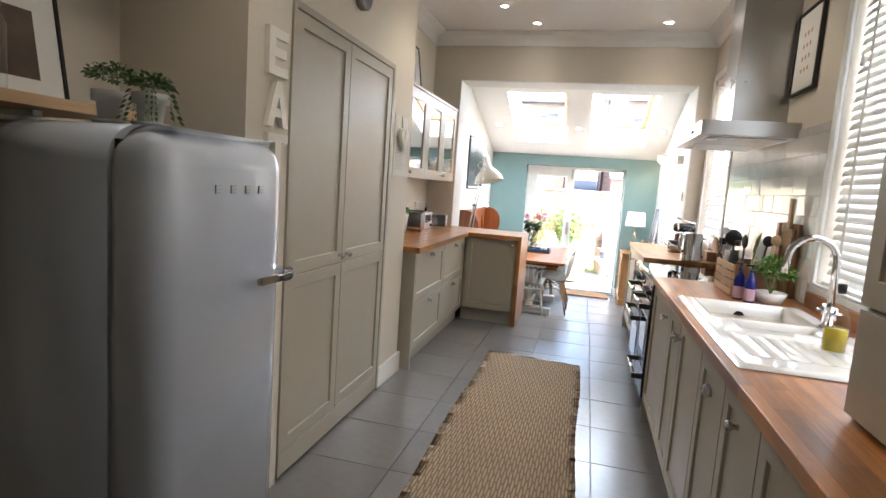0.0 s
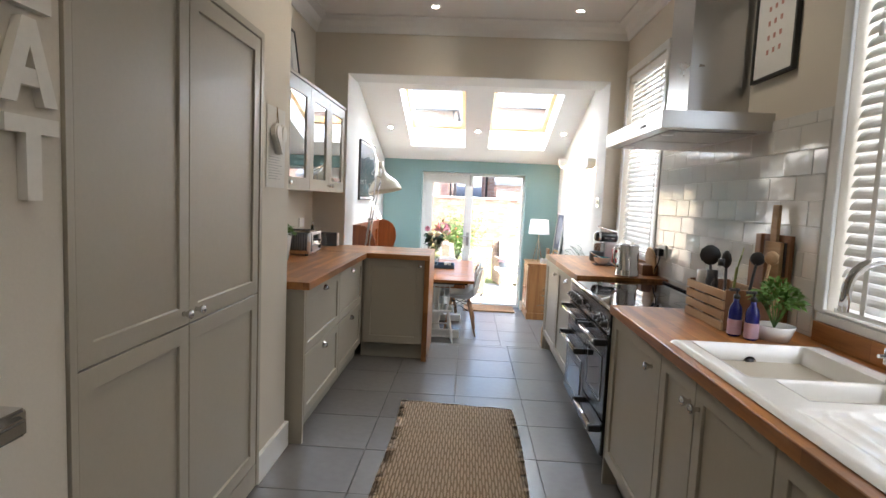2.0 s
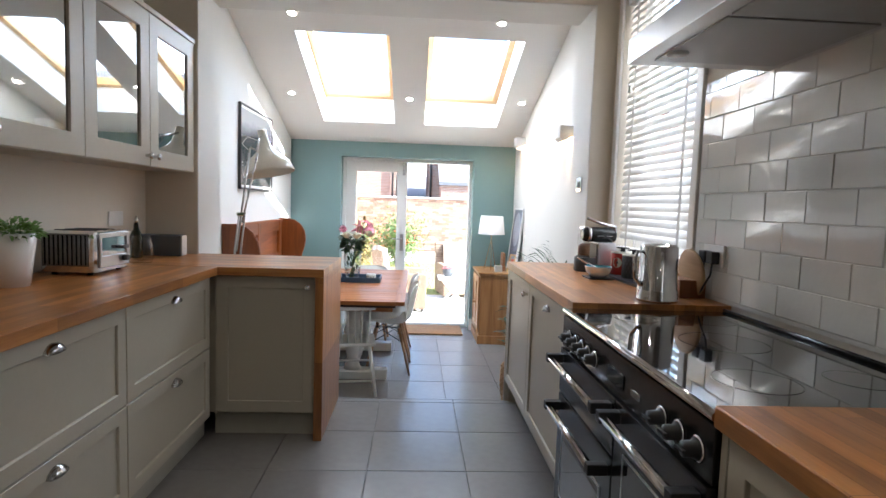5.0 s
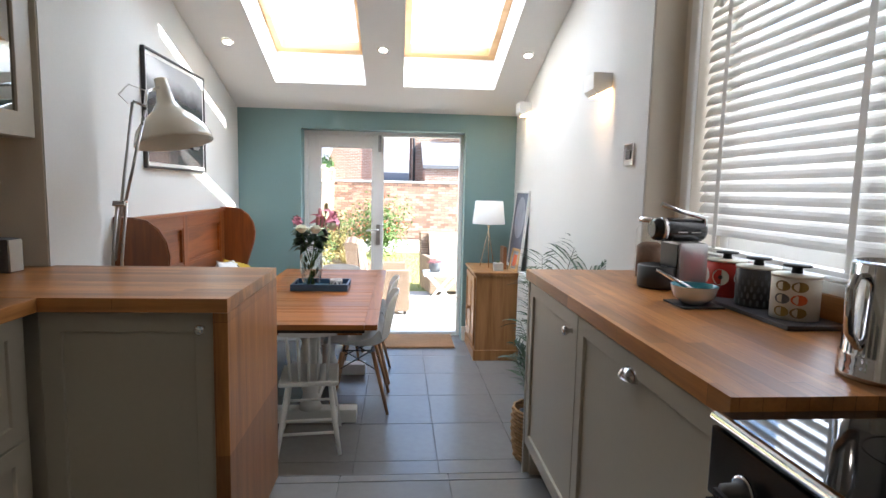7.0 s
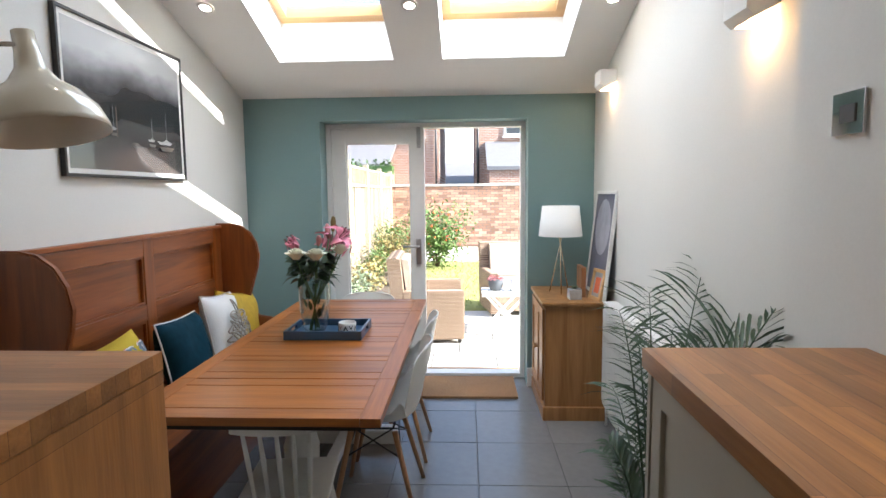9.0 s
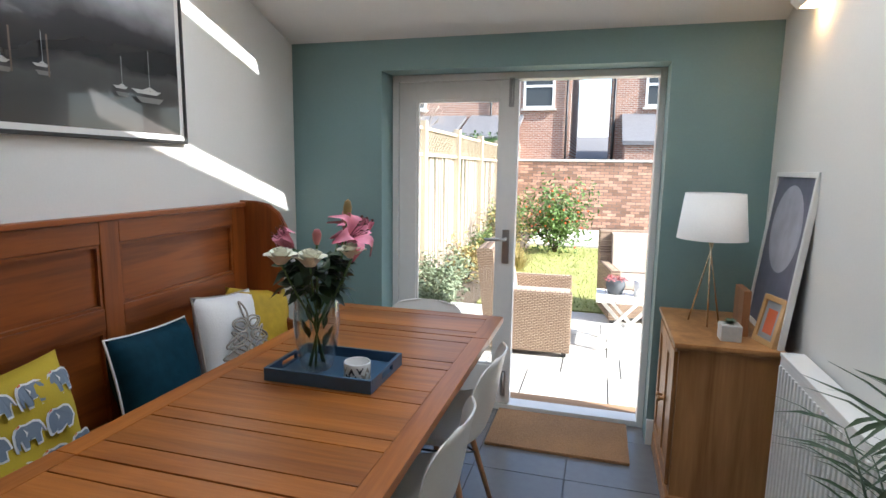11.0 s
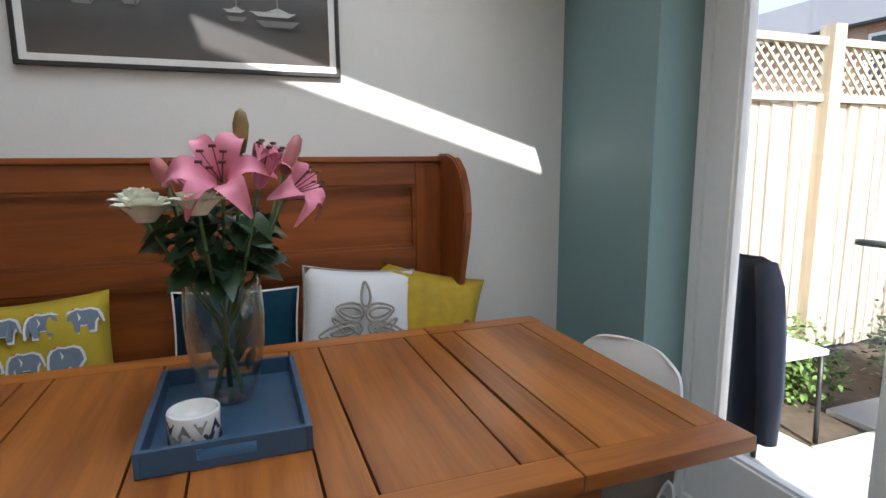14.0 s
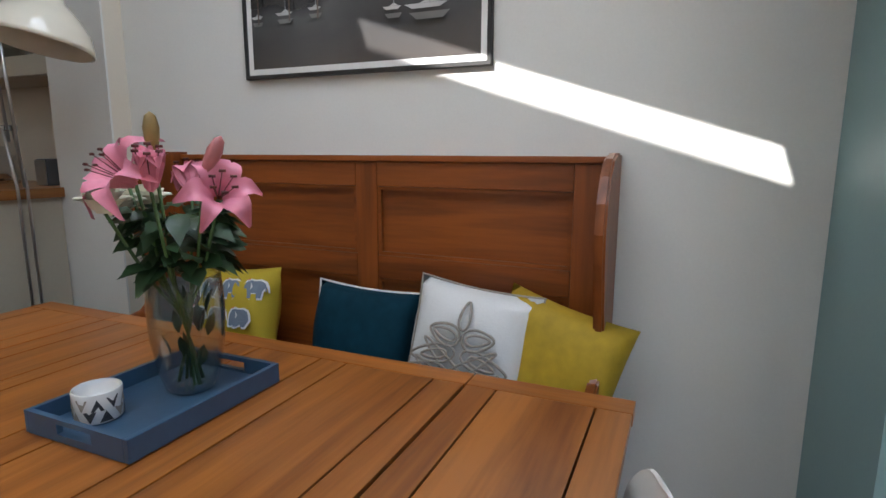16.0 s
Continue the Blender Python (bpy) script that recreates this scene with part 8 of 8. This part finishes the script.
# houses beyond
def far_window(parent, x0, x1, z0, z1, y):
    w = part("window", boxes((x0, x0 + 0.1, y - 0.06, y - 0.001, z0, z1), (x1 - 0.1, x1, y - 0.06, y - 0.001, z0, z1), (x0 + 0.1, x1 - 0.1, y - 0.06, y - 0.001, z0, z0 + 0.1), (x0 + 0.1, x1 - 0.1, y - 0.06, y - 0.001, z1 - 0.12, z1), (x0 + 0.1, x1 - 0.1, y - 0.07, y - 0.001, (z0 + z1) / 2 - 0.05, (z0 + z1) / 2 + 0.05)), WHITE_WIN, parent, "white sash window")
    part("pane", boxes((x0 + 0.1, x1 - 0.1, y - 0.03, y - 0.002, z0 + 0.1, z1 - 0.12)), DARK_PANE, w)
    part("sill", boxes((x0 - 0.08, x1 + 0.08, y - 0.14, y - 0.001, z0 - 0.1, z0 - 0.001)), STONE, w)
    part("lintel", boxes((x0 - 0.12, x1 + 0.12, y - 0.015, y - 0.001, z1 + 0.001, z1 + 0.24)), BRICK, w)


HY = 30.0
h1 = thing("terraced_house", (-6.0, HY, GZ), "red brick terraced house with white sash windows", "house", "houses behind the garden")
part("wall", boxes((-22, -0.95, HY, HY + 7, GZ - 0.5, 6.05)), HOUSE_BRICK, h1)
bm = bmesh.new()
prism(bm, [(HY - 0.35, 5.95), (HY + 7.2, 5.95), (HY + 3.4, 8.4)], 'x', -22.2, -0.8)
part("roof", bm, SLATE, h1, "grey slate roof")
for x0, x1 in ((-8.46, -7.26), (-2.93, -1.62), (-14.2, -13.0)):
    far_window(h1, x0, x1, 3.76, 5.58, HY)
bm = bmesh.new()
tube(bm, [(-4.3, HY - 0.08, 6.0), (-4.3, HY - 0.08, GZ)], 0.05, 8)
tube(bm, [(-1.1, HY - 0.08, 6.0), (-1.1, HY - 0.08, GZ)], 0.05, 8)
part("drainpipe", bm, RUBBER, h1)
part("gutter", boxes((-22, -0.9, HY - 0.42, HY - 0.30, 5.90, 6.0)), RUBBER, h1)
bm = bmesh.new()
lathe(bm, [(0, 0), (0.14, 0), (0.14, 0.05), (0, 0.06)], 16)
bm.transform(Matrix.Translation((-4.75, HY - 0.02, 5.55)) @ pose(0, 0, 0, 90, 0, 0))
part("alarm_box", bm, WHITE_WIN, h1)
part("flue_box", boxes((-4.0, -3.65, HY - 0.12, HY - 0.001, 4.3, 4.65)), WHITE_WIN, h1)
for x0, x1 in ((-8.1, -5.4), (-5.2, -2.9)):
    bm = bmesh.new()
    prism(bm, [(HY - 2.6, 2.45), (HY - 0.002, 3.5), (HY - 0.002, 3.35), (HY - 2.6, 2.3)], 'x', x0, x1)
    part("lean_to_roof", bm, SLATE, h1)
    part("lean_to_wall", boxes((x0 + 0.1, x1 - 0.1, HY - 2.5, HY - 0.003, GZ, 2.28)), HOUSE_BRICK, h1)
h2 = thing("terraced_house", (5.0, HY, GZ), "red brick terraced house with a slate lean-to", "house", "houses behind the garden")
part("wall", boxes((0.68, 14, HY, HY + 7, GZ - 0.5, 6.3)), HOUSE_BRICK, h2)
bm = bmesh.new()
prism(bm, [(HY - 0.35, 6.2), (HY + 7.2, 6.2), (HY + 3.4, 8.6)], 'x', 0.5, 14.2)
part("roof", bm, SLATE, h2, "grey slate roof")
far_window(h2, 1.95, 3.2, 3.76, 5.5, HY)
bm = bmesh.new()
prism(bm, [(HY - 2.6, 2.3), (HY - 0.002, 3.5), (HY - 0.002, 3.35), (HY - 2.6, 2.15)], 'x', 1.1, 6)
part("lean_to_roof", bm, SLATE, h2)
part("lean_to_wall", boxes((1.2, 5.9, HY - 2.5, HY - 0.003, GZ, 2.13)), HOUSE_BRICK, h2)
bm = bmesh.new()
tube(bm, [(0.78, HY - 0.08, 6.2), (0.78, HY - 0.08, GZ)], 0.06, 8)
part("drainpipe", bm, RUBBER, h2)
h3 = thing("rendered_house", (-0.1, 42, GZ), "pale rendered gable end in the gap between houses", "house", "houses behind the garden")
bm = bmesh.new()
prism(bm, [(-2.5, GZ), (2.5, GZ), (2.5, 4.2), (0.2, 6.2), (-2.5, 4.2)], 'y', 42, 48)
part("wall", bm, WHITE_WIN, h3)
bm = bmesh.new()
prism(bm, [(36, 1.6), (41.99, 3.2), (41.99, 3.0), (36, 1.4)], 'x', -2, 2.4)
part("roof", bm, SLATE, h3)
part("lower_wall", boxes((-1.9, 2.3, 36.2, 41.9, GZ, 1.38)), HOUSE_BRICK, h3)


# shrubs and plants
def shrub(name, at, r, n, leaf, mat, label, seed, squash=0.9, stems=7, berries=0):
    rnd = random.Random(seed)
    th = thing(name, at, label, "shrub", "garden planting")
    bm = bmesh.new()
    tips = []
    for k in range(stems):
        a = rnd.uniform(0, 6.28)
        tip = Vector(at) + Vector((math.cos(a) * r * rnd.uniform(0.2, 0.7), math.sin(a) * r * rnd.uniform(0.2, 0.7), r * squash * rnd.uniform(0.7, 1.6)))
        tips.append(tip)
        tube(bm, [Vector(at), (Vector(at) + tip) / 2 + Vector((0, 0, 0.05)), tip], [0.02 * r, 0.012 * r, 0.004 * r], 5)
    part("stems", bm, EARTH, th)
    bm = bmesh.new()
    for k in range(n):
        t = rnd.choice(tips)
        s = rnd.uniform(0.35, 1.05)
        c = Vector(at).lerp(t, s) + Vector((rnd.gauss(0, 0.24), rnd.gauss(0, 0.24), rnd.gauss(0, 0.2))) * r
        c.z = max(c.z, at[2] + 0.02)
        leaf_card(bm, c, (rnd.uniform(-1, 1), rnd.uniform(-1, 1), rnd.uniform(-0.4, 1)), leaf * rnd.uniform(0.7, 1.3), leaf * 0.5, 0.3, rnd.uniform(-1, 1))
    part("foliage", bm, mat, th)
    if berries:
        bm = bmesh.new()
        for k in range(berries):
            t = rnd.choice(tips)
            c = Vector(at).lerp(t, rnd.uniform(0.6, 1.05)) + Vector((rnd.gauss(0, 0.22), rnd.gauss(0, 0.22), rnd.gauss(0, 0.2))) * r
            bmesh.ops.create_icosphere(bm, subdivisions=1, radius=0.022, matrix=Matrix.Translation(c))
        part("berries", bm, ORANGE, th, "orange berries")


SHRUB = plain("shrub_leaf", (0.10, 0.17, 0.04), 0.55, v=0.4, g=15)
SILVER = plain("silvery_lavender_leaf", (0.20, 0.25, 0.15), 0.7, v=0.35, g=15)
STRAW = plain("straw_coloured_grass", (0.36, 0.29, 0.11), 0.8, v=0.3, g=15)
shrub("berry_shrub", (-0.35, 16.4, GZ - 0.03), 0.85, 2600, 0.085, SHRUB, "evergreen shrub with orange berries by the fence", 41, berries=70)
shrub("shrub", (-1.55, 17.8, GZ - 0.03), 0.8, 1500, 0.08, SHRUB, "bushy green shrub against the fence", 42)
shrub("lavender_bush", (-1.35, 12.1, GZ - 0.03), 0.42, 1700, 0.055, SILVER, "silvery green lavender bush in the bed", 43)
shrub("lavender_bush", (-1.25, 11.3, GZ - 0.03), 0.36, 1400, 0.05, SILVER, "grey green low bush beside the patio", 44)
shrub("low_shrub", (-1.45, 10.5, GZ - 0.03), 0.32, 1000, 0.05, SHRUB, "low green shrub beside the patio", 45)
shrub("low_shrub", (-1.4, 14.3, GZ - 0.03), 0.38, 1200, 0.06, SHRUB, "green shrub in the fence border", 46)
shrub("dry_shrub", (-1.2, 15.9, GZ - 0.03), 0.6, 800, 0.07, STRAW, "twiggy straw-coloured shrub by the fence", 49, stems=26)
shrub("dry_shrub", (-1.3, 13.2, GZ - 0.03), 0.45, 700, 0.06, STRAW, "dry winter stems in the fence border", 52, stems=22)
rnd = random.Random(47)
for gx, gy, gr in ((-0.75, 14.2, 0.45), (-1.0, 15.4, 0.35)):
    bm = bmesh.new()
    for _ in range(420):
        a, t = rnd.uniform(0, 6.28), rnd.uniform(0.1, 0.9)
        leaf_card(bm, (gx + rnd.gauss(0, 0.05), gy + rnd.gauss(0, 0.05), GZ - 0.03), (math.cos(a) * t, math.sin(a) * t, 1), gr * rnd.uniform(0.8, 1.5), 0.008, 0.35)
    solo("grass_clump", bm, STRAW, "straw-yellow ornamental grass clump", "grass", "garden planting")
# bare tree beyond the fence
tree = thing("bare_tree", (-3.6, 18.0, GZ), "small bare pale-barked tree behind the fence", "tree")
bm = bmesh.new()
rnd = random.Random(48)


def limb(p, d, L, r, depth):
    d = d.normalized()
    q = p + d * L
    tube(bm, [p, (p + q) / 2 + Vector((rnd.gauss(0, 0.03), rnd.gauss(0, 0.03), 0)) * L, q], [r, r * 0.85, r * 0.65], 5, depth == 0)
    if depth:
        for _ in range(3 if depth > 1 else 4):
            limb(p + d * L * rnd.uniform(0.6, 1.0), d + Vector((rnd.gauss(0, 0.5), rnd.gauss(0, 0.5), rnd.gauss(0.15, 0.3))), L * rnd.uniform(0.55, 0.75), r * 0.55, depth - 1)


limb(Vector((-3.6, 18.0, GZ - 0.03)), Vector((0.05, 0, 1)), 1.5, 0.05, 4)
part("branches", bm, plain("pale_bark", (0.40, 0.34, 0.27), 0.9), tree)
bm = bmesh.new()
for _ in range(1500):
    leaf_card(bm, (rnd.uniform(-7.4, -2.3), rnd.uniform(23.8, 24.6), rnd.uniform(1.5, 2.35) + rnd.gauss(0, 0.06)), (rnd.uniform(-1, 1), rnd.uniform(-1, 0.3), rnd.uniform(-0.2, 1)), 0.16, 0.09, 0.3)
box(bm, -7.4, -2.3, 23.9, 24.5, GZ - 0.03, 2.2)
solo("hedge", bm, LEAF, "clipped dark green hedge beyond the fence", "hedge")


# wicker furniture
def wicker_chair(m, label):
    th = thing("wicker_armchair", (0, 0, 0), label, "armchair", "wicker garden chairs")
    # faces its own +x
    def woven(name, b):
        return part(name, b, WICKER, th)
    woven("arm", boxes((-0.30, 0.36, -0.43, -0.33, 0.04, 0.55), bevel=0.02))
    woven("arm", boxes((-0.30, 0.36, 0.33, 0.43, 0.04, 0.55), bevel=0.02))
    woven("seat_base", boxes((-0.28, 0.33, -0.329, 0.329, 0.06, 0.36), bevel=0.015))
    bm = bmesh.new()
    prism(bm, [(-0.34, 0.06), (-0.22, 0.06), (-0.30, 0.88), (-0.36, 0.90), (-0.44, 0.88)], 'y', -0.43, 0.43)
    woven("back", bm)
    part("seat_cushion", boxes((-0.24, 0.35, -0.32, 0.32, 0.361, 0.44), bevel=0.025), TAUPE, th)
    bm = bmesh.new()
    prism(bm, [(-0.235, 0.45), (-0.15, 0.45), (-0.22, 0.86), (-0.29, 0.87)], 'y', -0.31, 0.31)
    part("back_cushion", bm, TAUPE, th)
    for x in (-0.26, 0.31):
        for y in (-0.38, 0.38):
            part("foot", boxes((x - 0.02, x + 0.02, y - 0.02, y + 0.02, 0, 0.05)), RUBBER, th)
    th.matrix_basis = m
    return th


nt = WICKER.node_tree
tc, ck2 = nt.nodes.new("ShaderNodeTexCoord"), nt.nodes.new("ShaderNodeTexBrick")
mp = nt.nodes.new("ShaderNodeMapping")
mp.inputs["Rotation"].default_value = (radians(90), 0, 0)
nt.links.new(tc.outputs["Object"], mp.inputs[0])
nt.links.new(mp.outputs[0], ck2.inputs["Vector"])
for k, v in (("Scale", 1.0), ("Mortar Size", 0.004), ("Brick Width", 0.04), ("Row Height", 0.014)):
    ck2.inputs[k].default_value = v
ck2.inputs["Color1"].default_value, ck2.inputs["Color2"].default_value, ck2.inputs["Mortar"].default_value = (0.44, 0.34, 0.24, 1), (0.35, 0.25, 0.17, 1), (0.14, 0.09, 0.06, 1)
nt.links.new(ck2.outputs["Color"], nt.nodes["Principled BSDF"].inputs["Base Color"])

wk = wicker_chair(pose(-0.13, 10.79, GZ, 0, 0, 3), "brown wicker garden armchair with taupe cushions on the patio")
copy_thing(wk, pose(0.93, 12.0, GZ, 0, 0, -80))
ct = thing("folding_table", (0.68, 10.9, GZ), "pale folding garden table with crossed legs", "garden table")
TZ = GZ + 0.44
for i in range(6):
    part("slat", boxes((0.44 + i * 0.082, 0.515 + i * 0.082, 10.62, 11.12, TZ, TZ + 0.018), bevel=0.002), WHITE_PAINT, ct)
for y in (10.66, 11.07):
    bm = bmesh.new()
    prism(bm, [(0.47, GZ), (0.51, GZ), (0.91, TZ - 0.001), (0.87, TZ - 0.001)], 'y', y, y + 0.02)
    part("leg", bm, WHITE_PAINT, ct)
    bm = bmesh.new()
    prism(bm, [(0.87, GZ), (0.91, GZ), (0.51, TZ - 0.001), (0.47, TZ - 0.001)], 'y', y + 0.021, y + 0.041)
    part("leg", bm, WHITE_PAINT, ct)
fp = thing("flower_pot", (0.60, 10.95, TZ + 0.02), "dark bowl of small pink flowers on the garden table", "plant")
part("pot", lathe(bmesh.new(), [(0, 0), (0.06, 0), (0.085, 0.07), (0.08, 0.13), (0.07, 0.13), (0, 0.11)], 20, (0.60, 10.95, TZ + 0.019)), GREY_CLOTH, fp)
bm = bmesh.new()
bush(bm, (0.60, 10.95, TZ + 0.14), 0.09, 160, 0.03, random.Random(50), 0.5)
part("flowers", bm, PINK_BUD, fp)
solo("white_planter", lathe(bmesh.new(), [(0, 0), (0.06, 0), (0.068, 0.14), (0.062, 0.14), (0.055, 0.02), (0, 0.02)], 20, (0.82, 10.92, TZ + 0.019)), CERAMIC, "white round planter on the garden table", "planter")

# jacket over a garden chair outside the fixed leaf
NAVY = plain("navy_wool", (0.025, 0.032, 0.055), 0.9, v=0.2, g=90, b=0.2)
jc = thing("garden_chair", (-1.12, 9.80, GZ), "metal garden chair under a draped jacket", "chair")
bm = bmesh.new()
for x in (-1.32, -1.02):
    tube(bm, [(x, 9.72, GZ - 0.01), (x, 9.74, 0.15), (x, 9.76, 0.56)], 0.012, 8)
    tube(bm, [(x, 10.12, GZ - 0.01), (x, 10.10, 0.15)], 0.012, 8)
tube(bm, [(-1.32, 9.76, 0.56), (-1.02, 9.76, 0.56)], 0.012, 8)
part("frame", bm, RUBBER, jc)
part("seat", boxes((-1.34, -1.0, 9.73, 10.12, 0.14, 0.165), bevel=0.005), WHITE_PAINT, jc)
bm = bmesh.new()
n, g = 14, []
for i in range(n + 1):
    u = i / n
    ang = math.pi * u
    row = []
    for z, hw, dp in ((0.62, 0.10, 0.03), (0.60, 0.16, 0.055), (0.54, 0.195, 0.075), (0.35, 0.215, 0.085), (0.1, 0.235, 0.095), (-0.20, 0.25, 0.10)):
        row.append(bm.verts.new((-1.17 + hw * math.cos(ang), 9.735 - dp * math.sin(ang) - 0.012 * math.sin(5 * ang) * (0.62 - z), z)))
    g.append(row)
for i in range(n):
    for j in range(5):
        bm.faces.new((g[i][j], g[i + 1][j], g[i + 1][j + 1], g[i][j + 1])).smooth = True
bmesh.ops.solidify(bm, geom=list(bm.faces), thickness=0.012)
jk = thing("jacket", (-1.17, 9.74, -0.2), "dark navy jacket draped over the garden chair", "jacket")
part("body", bm, NAVY, jk)
bm = bmesh.new()
tube(bm, [(-1.03, 9.71, 0.59), (-0.985, 9.69, 0.5), (-0.955, 9.685, 0.3), (-0.94, 9.69, 0.05), (-0.95, 9.70, -0.19)], [0.045, 0.055, 0.056, 0.052, 0.045], 12)
part("sleeve", bm, NAVY, jk)

# ---- floor tiles ----
def tile_grid(parent_name, xs, ys, z, x_lo, x_hi, y_lo, y_hi):
    fl = bpy.data.objects[parent_name]
    base = ORG[fl]
    cache = {}
    rnd = random.Random(60)
    for x0, x1 in zip(xs, xs[1:]):
        for y0, y1 in zip(ys, ys[1:]):
            a0, a1, b0, b1 = max(x0, x_lo), min(x1, x_hi), max(y0, y_lo), min(y1, y_hi)
            if a1 - a0 < 0.03 or b1 - b0 < 0.03:
                continue
            key = (round(a1 - a0, 3), round(b1 - b0, 3))
            if key not in cache:
                w, h = key
                b = boxes((0.002, w - 0.002, 0.002, h - 0.002, -0.008, 0))
                bmesh.ops.bevel(b, geom=[e for e in b.edges if all(v.co.z > -0.001 for v in e.verts)], offset=0.0012, segments=1, affect='EDGES')
                me = bpy.data.meshes.new("tile")
                b.to_mesh(me)
                b.free()
                me.materials.append(TILE)
                cache[key] = me
            t = new("tile", cache[key])
            t.parent = fl
            t.location = Vector((a0, b0, z + rnd.uniform(-0.0004, 0.0004))) - base


kx = [0.338 + 0.47 * k for k in range(-5, 4)]
ky = [5.43 + 0.4575 * k for k in range(-16, 3)]
tile_grid("floor", kx, ky, 0.0, KL, KR, -1.6, 5.945)
dx = [0.333 + 0.445 * k for k in range(-5, 4)]
dy = [7.43 + 0.477 * k for k in range(-4, 5)]
tile_grid("floor_dining", dx, dy, FD, DL, DR, 5.955, 9.06)
fixed("step_riser", boxes((-0.39, 0.66, 5.946, 5.9515, FD, 0.0)), TILE, "grey tiled riser of the step down", "step")

# ---- glazed wall tiles ----
mb = fixed("wall_tiling", boxes((KR - 0.008, KR - 0.001, 2.90, 4.775, 0.915, 1.815)), METRO_GROUT, "white glazed wall tiles behind the cooker", "tiling")
base = ORG[mb]
cache = {}
rnd = random.Random(61)
TW, TH = 0.203, 0.1045
for r in range(9):
    z0, z1 = 0.929 + r * TH, min(0.929 + (r + 1) * TH, 1.813)
    y = 2.792 - (TW / 2 if r % 2 else 0)
    while y < 4.775:
        a, b = max(y, 2.902), min(y + TW, 4.773)
        y += TW
        if b - a < 0.02 or z1 - z0 < 0.02:
            continue
        key = (round(b - a, 3), round(z1 - z0, 3))
        if key not in cache:
            w, h = key
            bm = boxes((-0.003, 0.0, 0.0014, w - 0.0014, 0.0014, h - 0.0014))
            bmesh.ops.bevel(bm, geom=[e for e in bm.edges if all(v.co.x < -0.0025 for v in e.verts)], offset=0.0015, segments=1, affect='EDGES')
            me = bpy.data.meshes.new("tile")
            bm.to_mesh(me)
            bm.free()
            me.materials.append(METRO)
            cache[key] = me
        t = new("tile", cache[key])
        t.parent = mb
        t.matrix_basis = Matrix.Translation(Vector((KR - 0.008, a, z0)) - base) @ pose(0, 0, 0, 0, rnd.uniform(-0.5, 0.5), rnd.uniform(-0.5, 0.5))
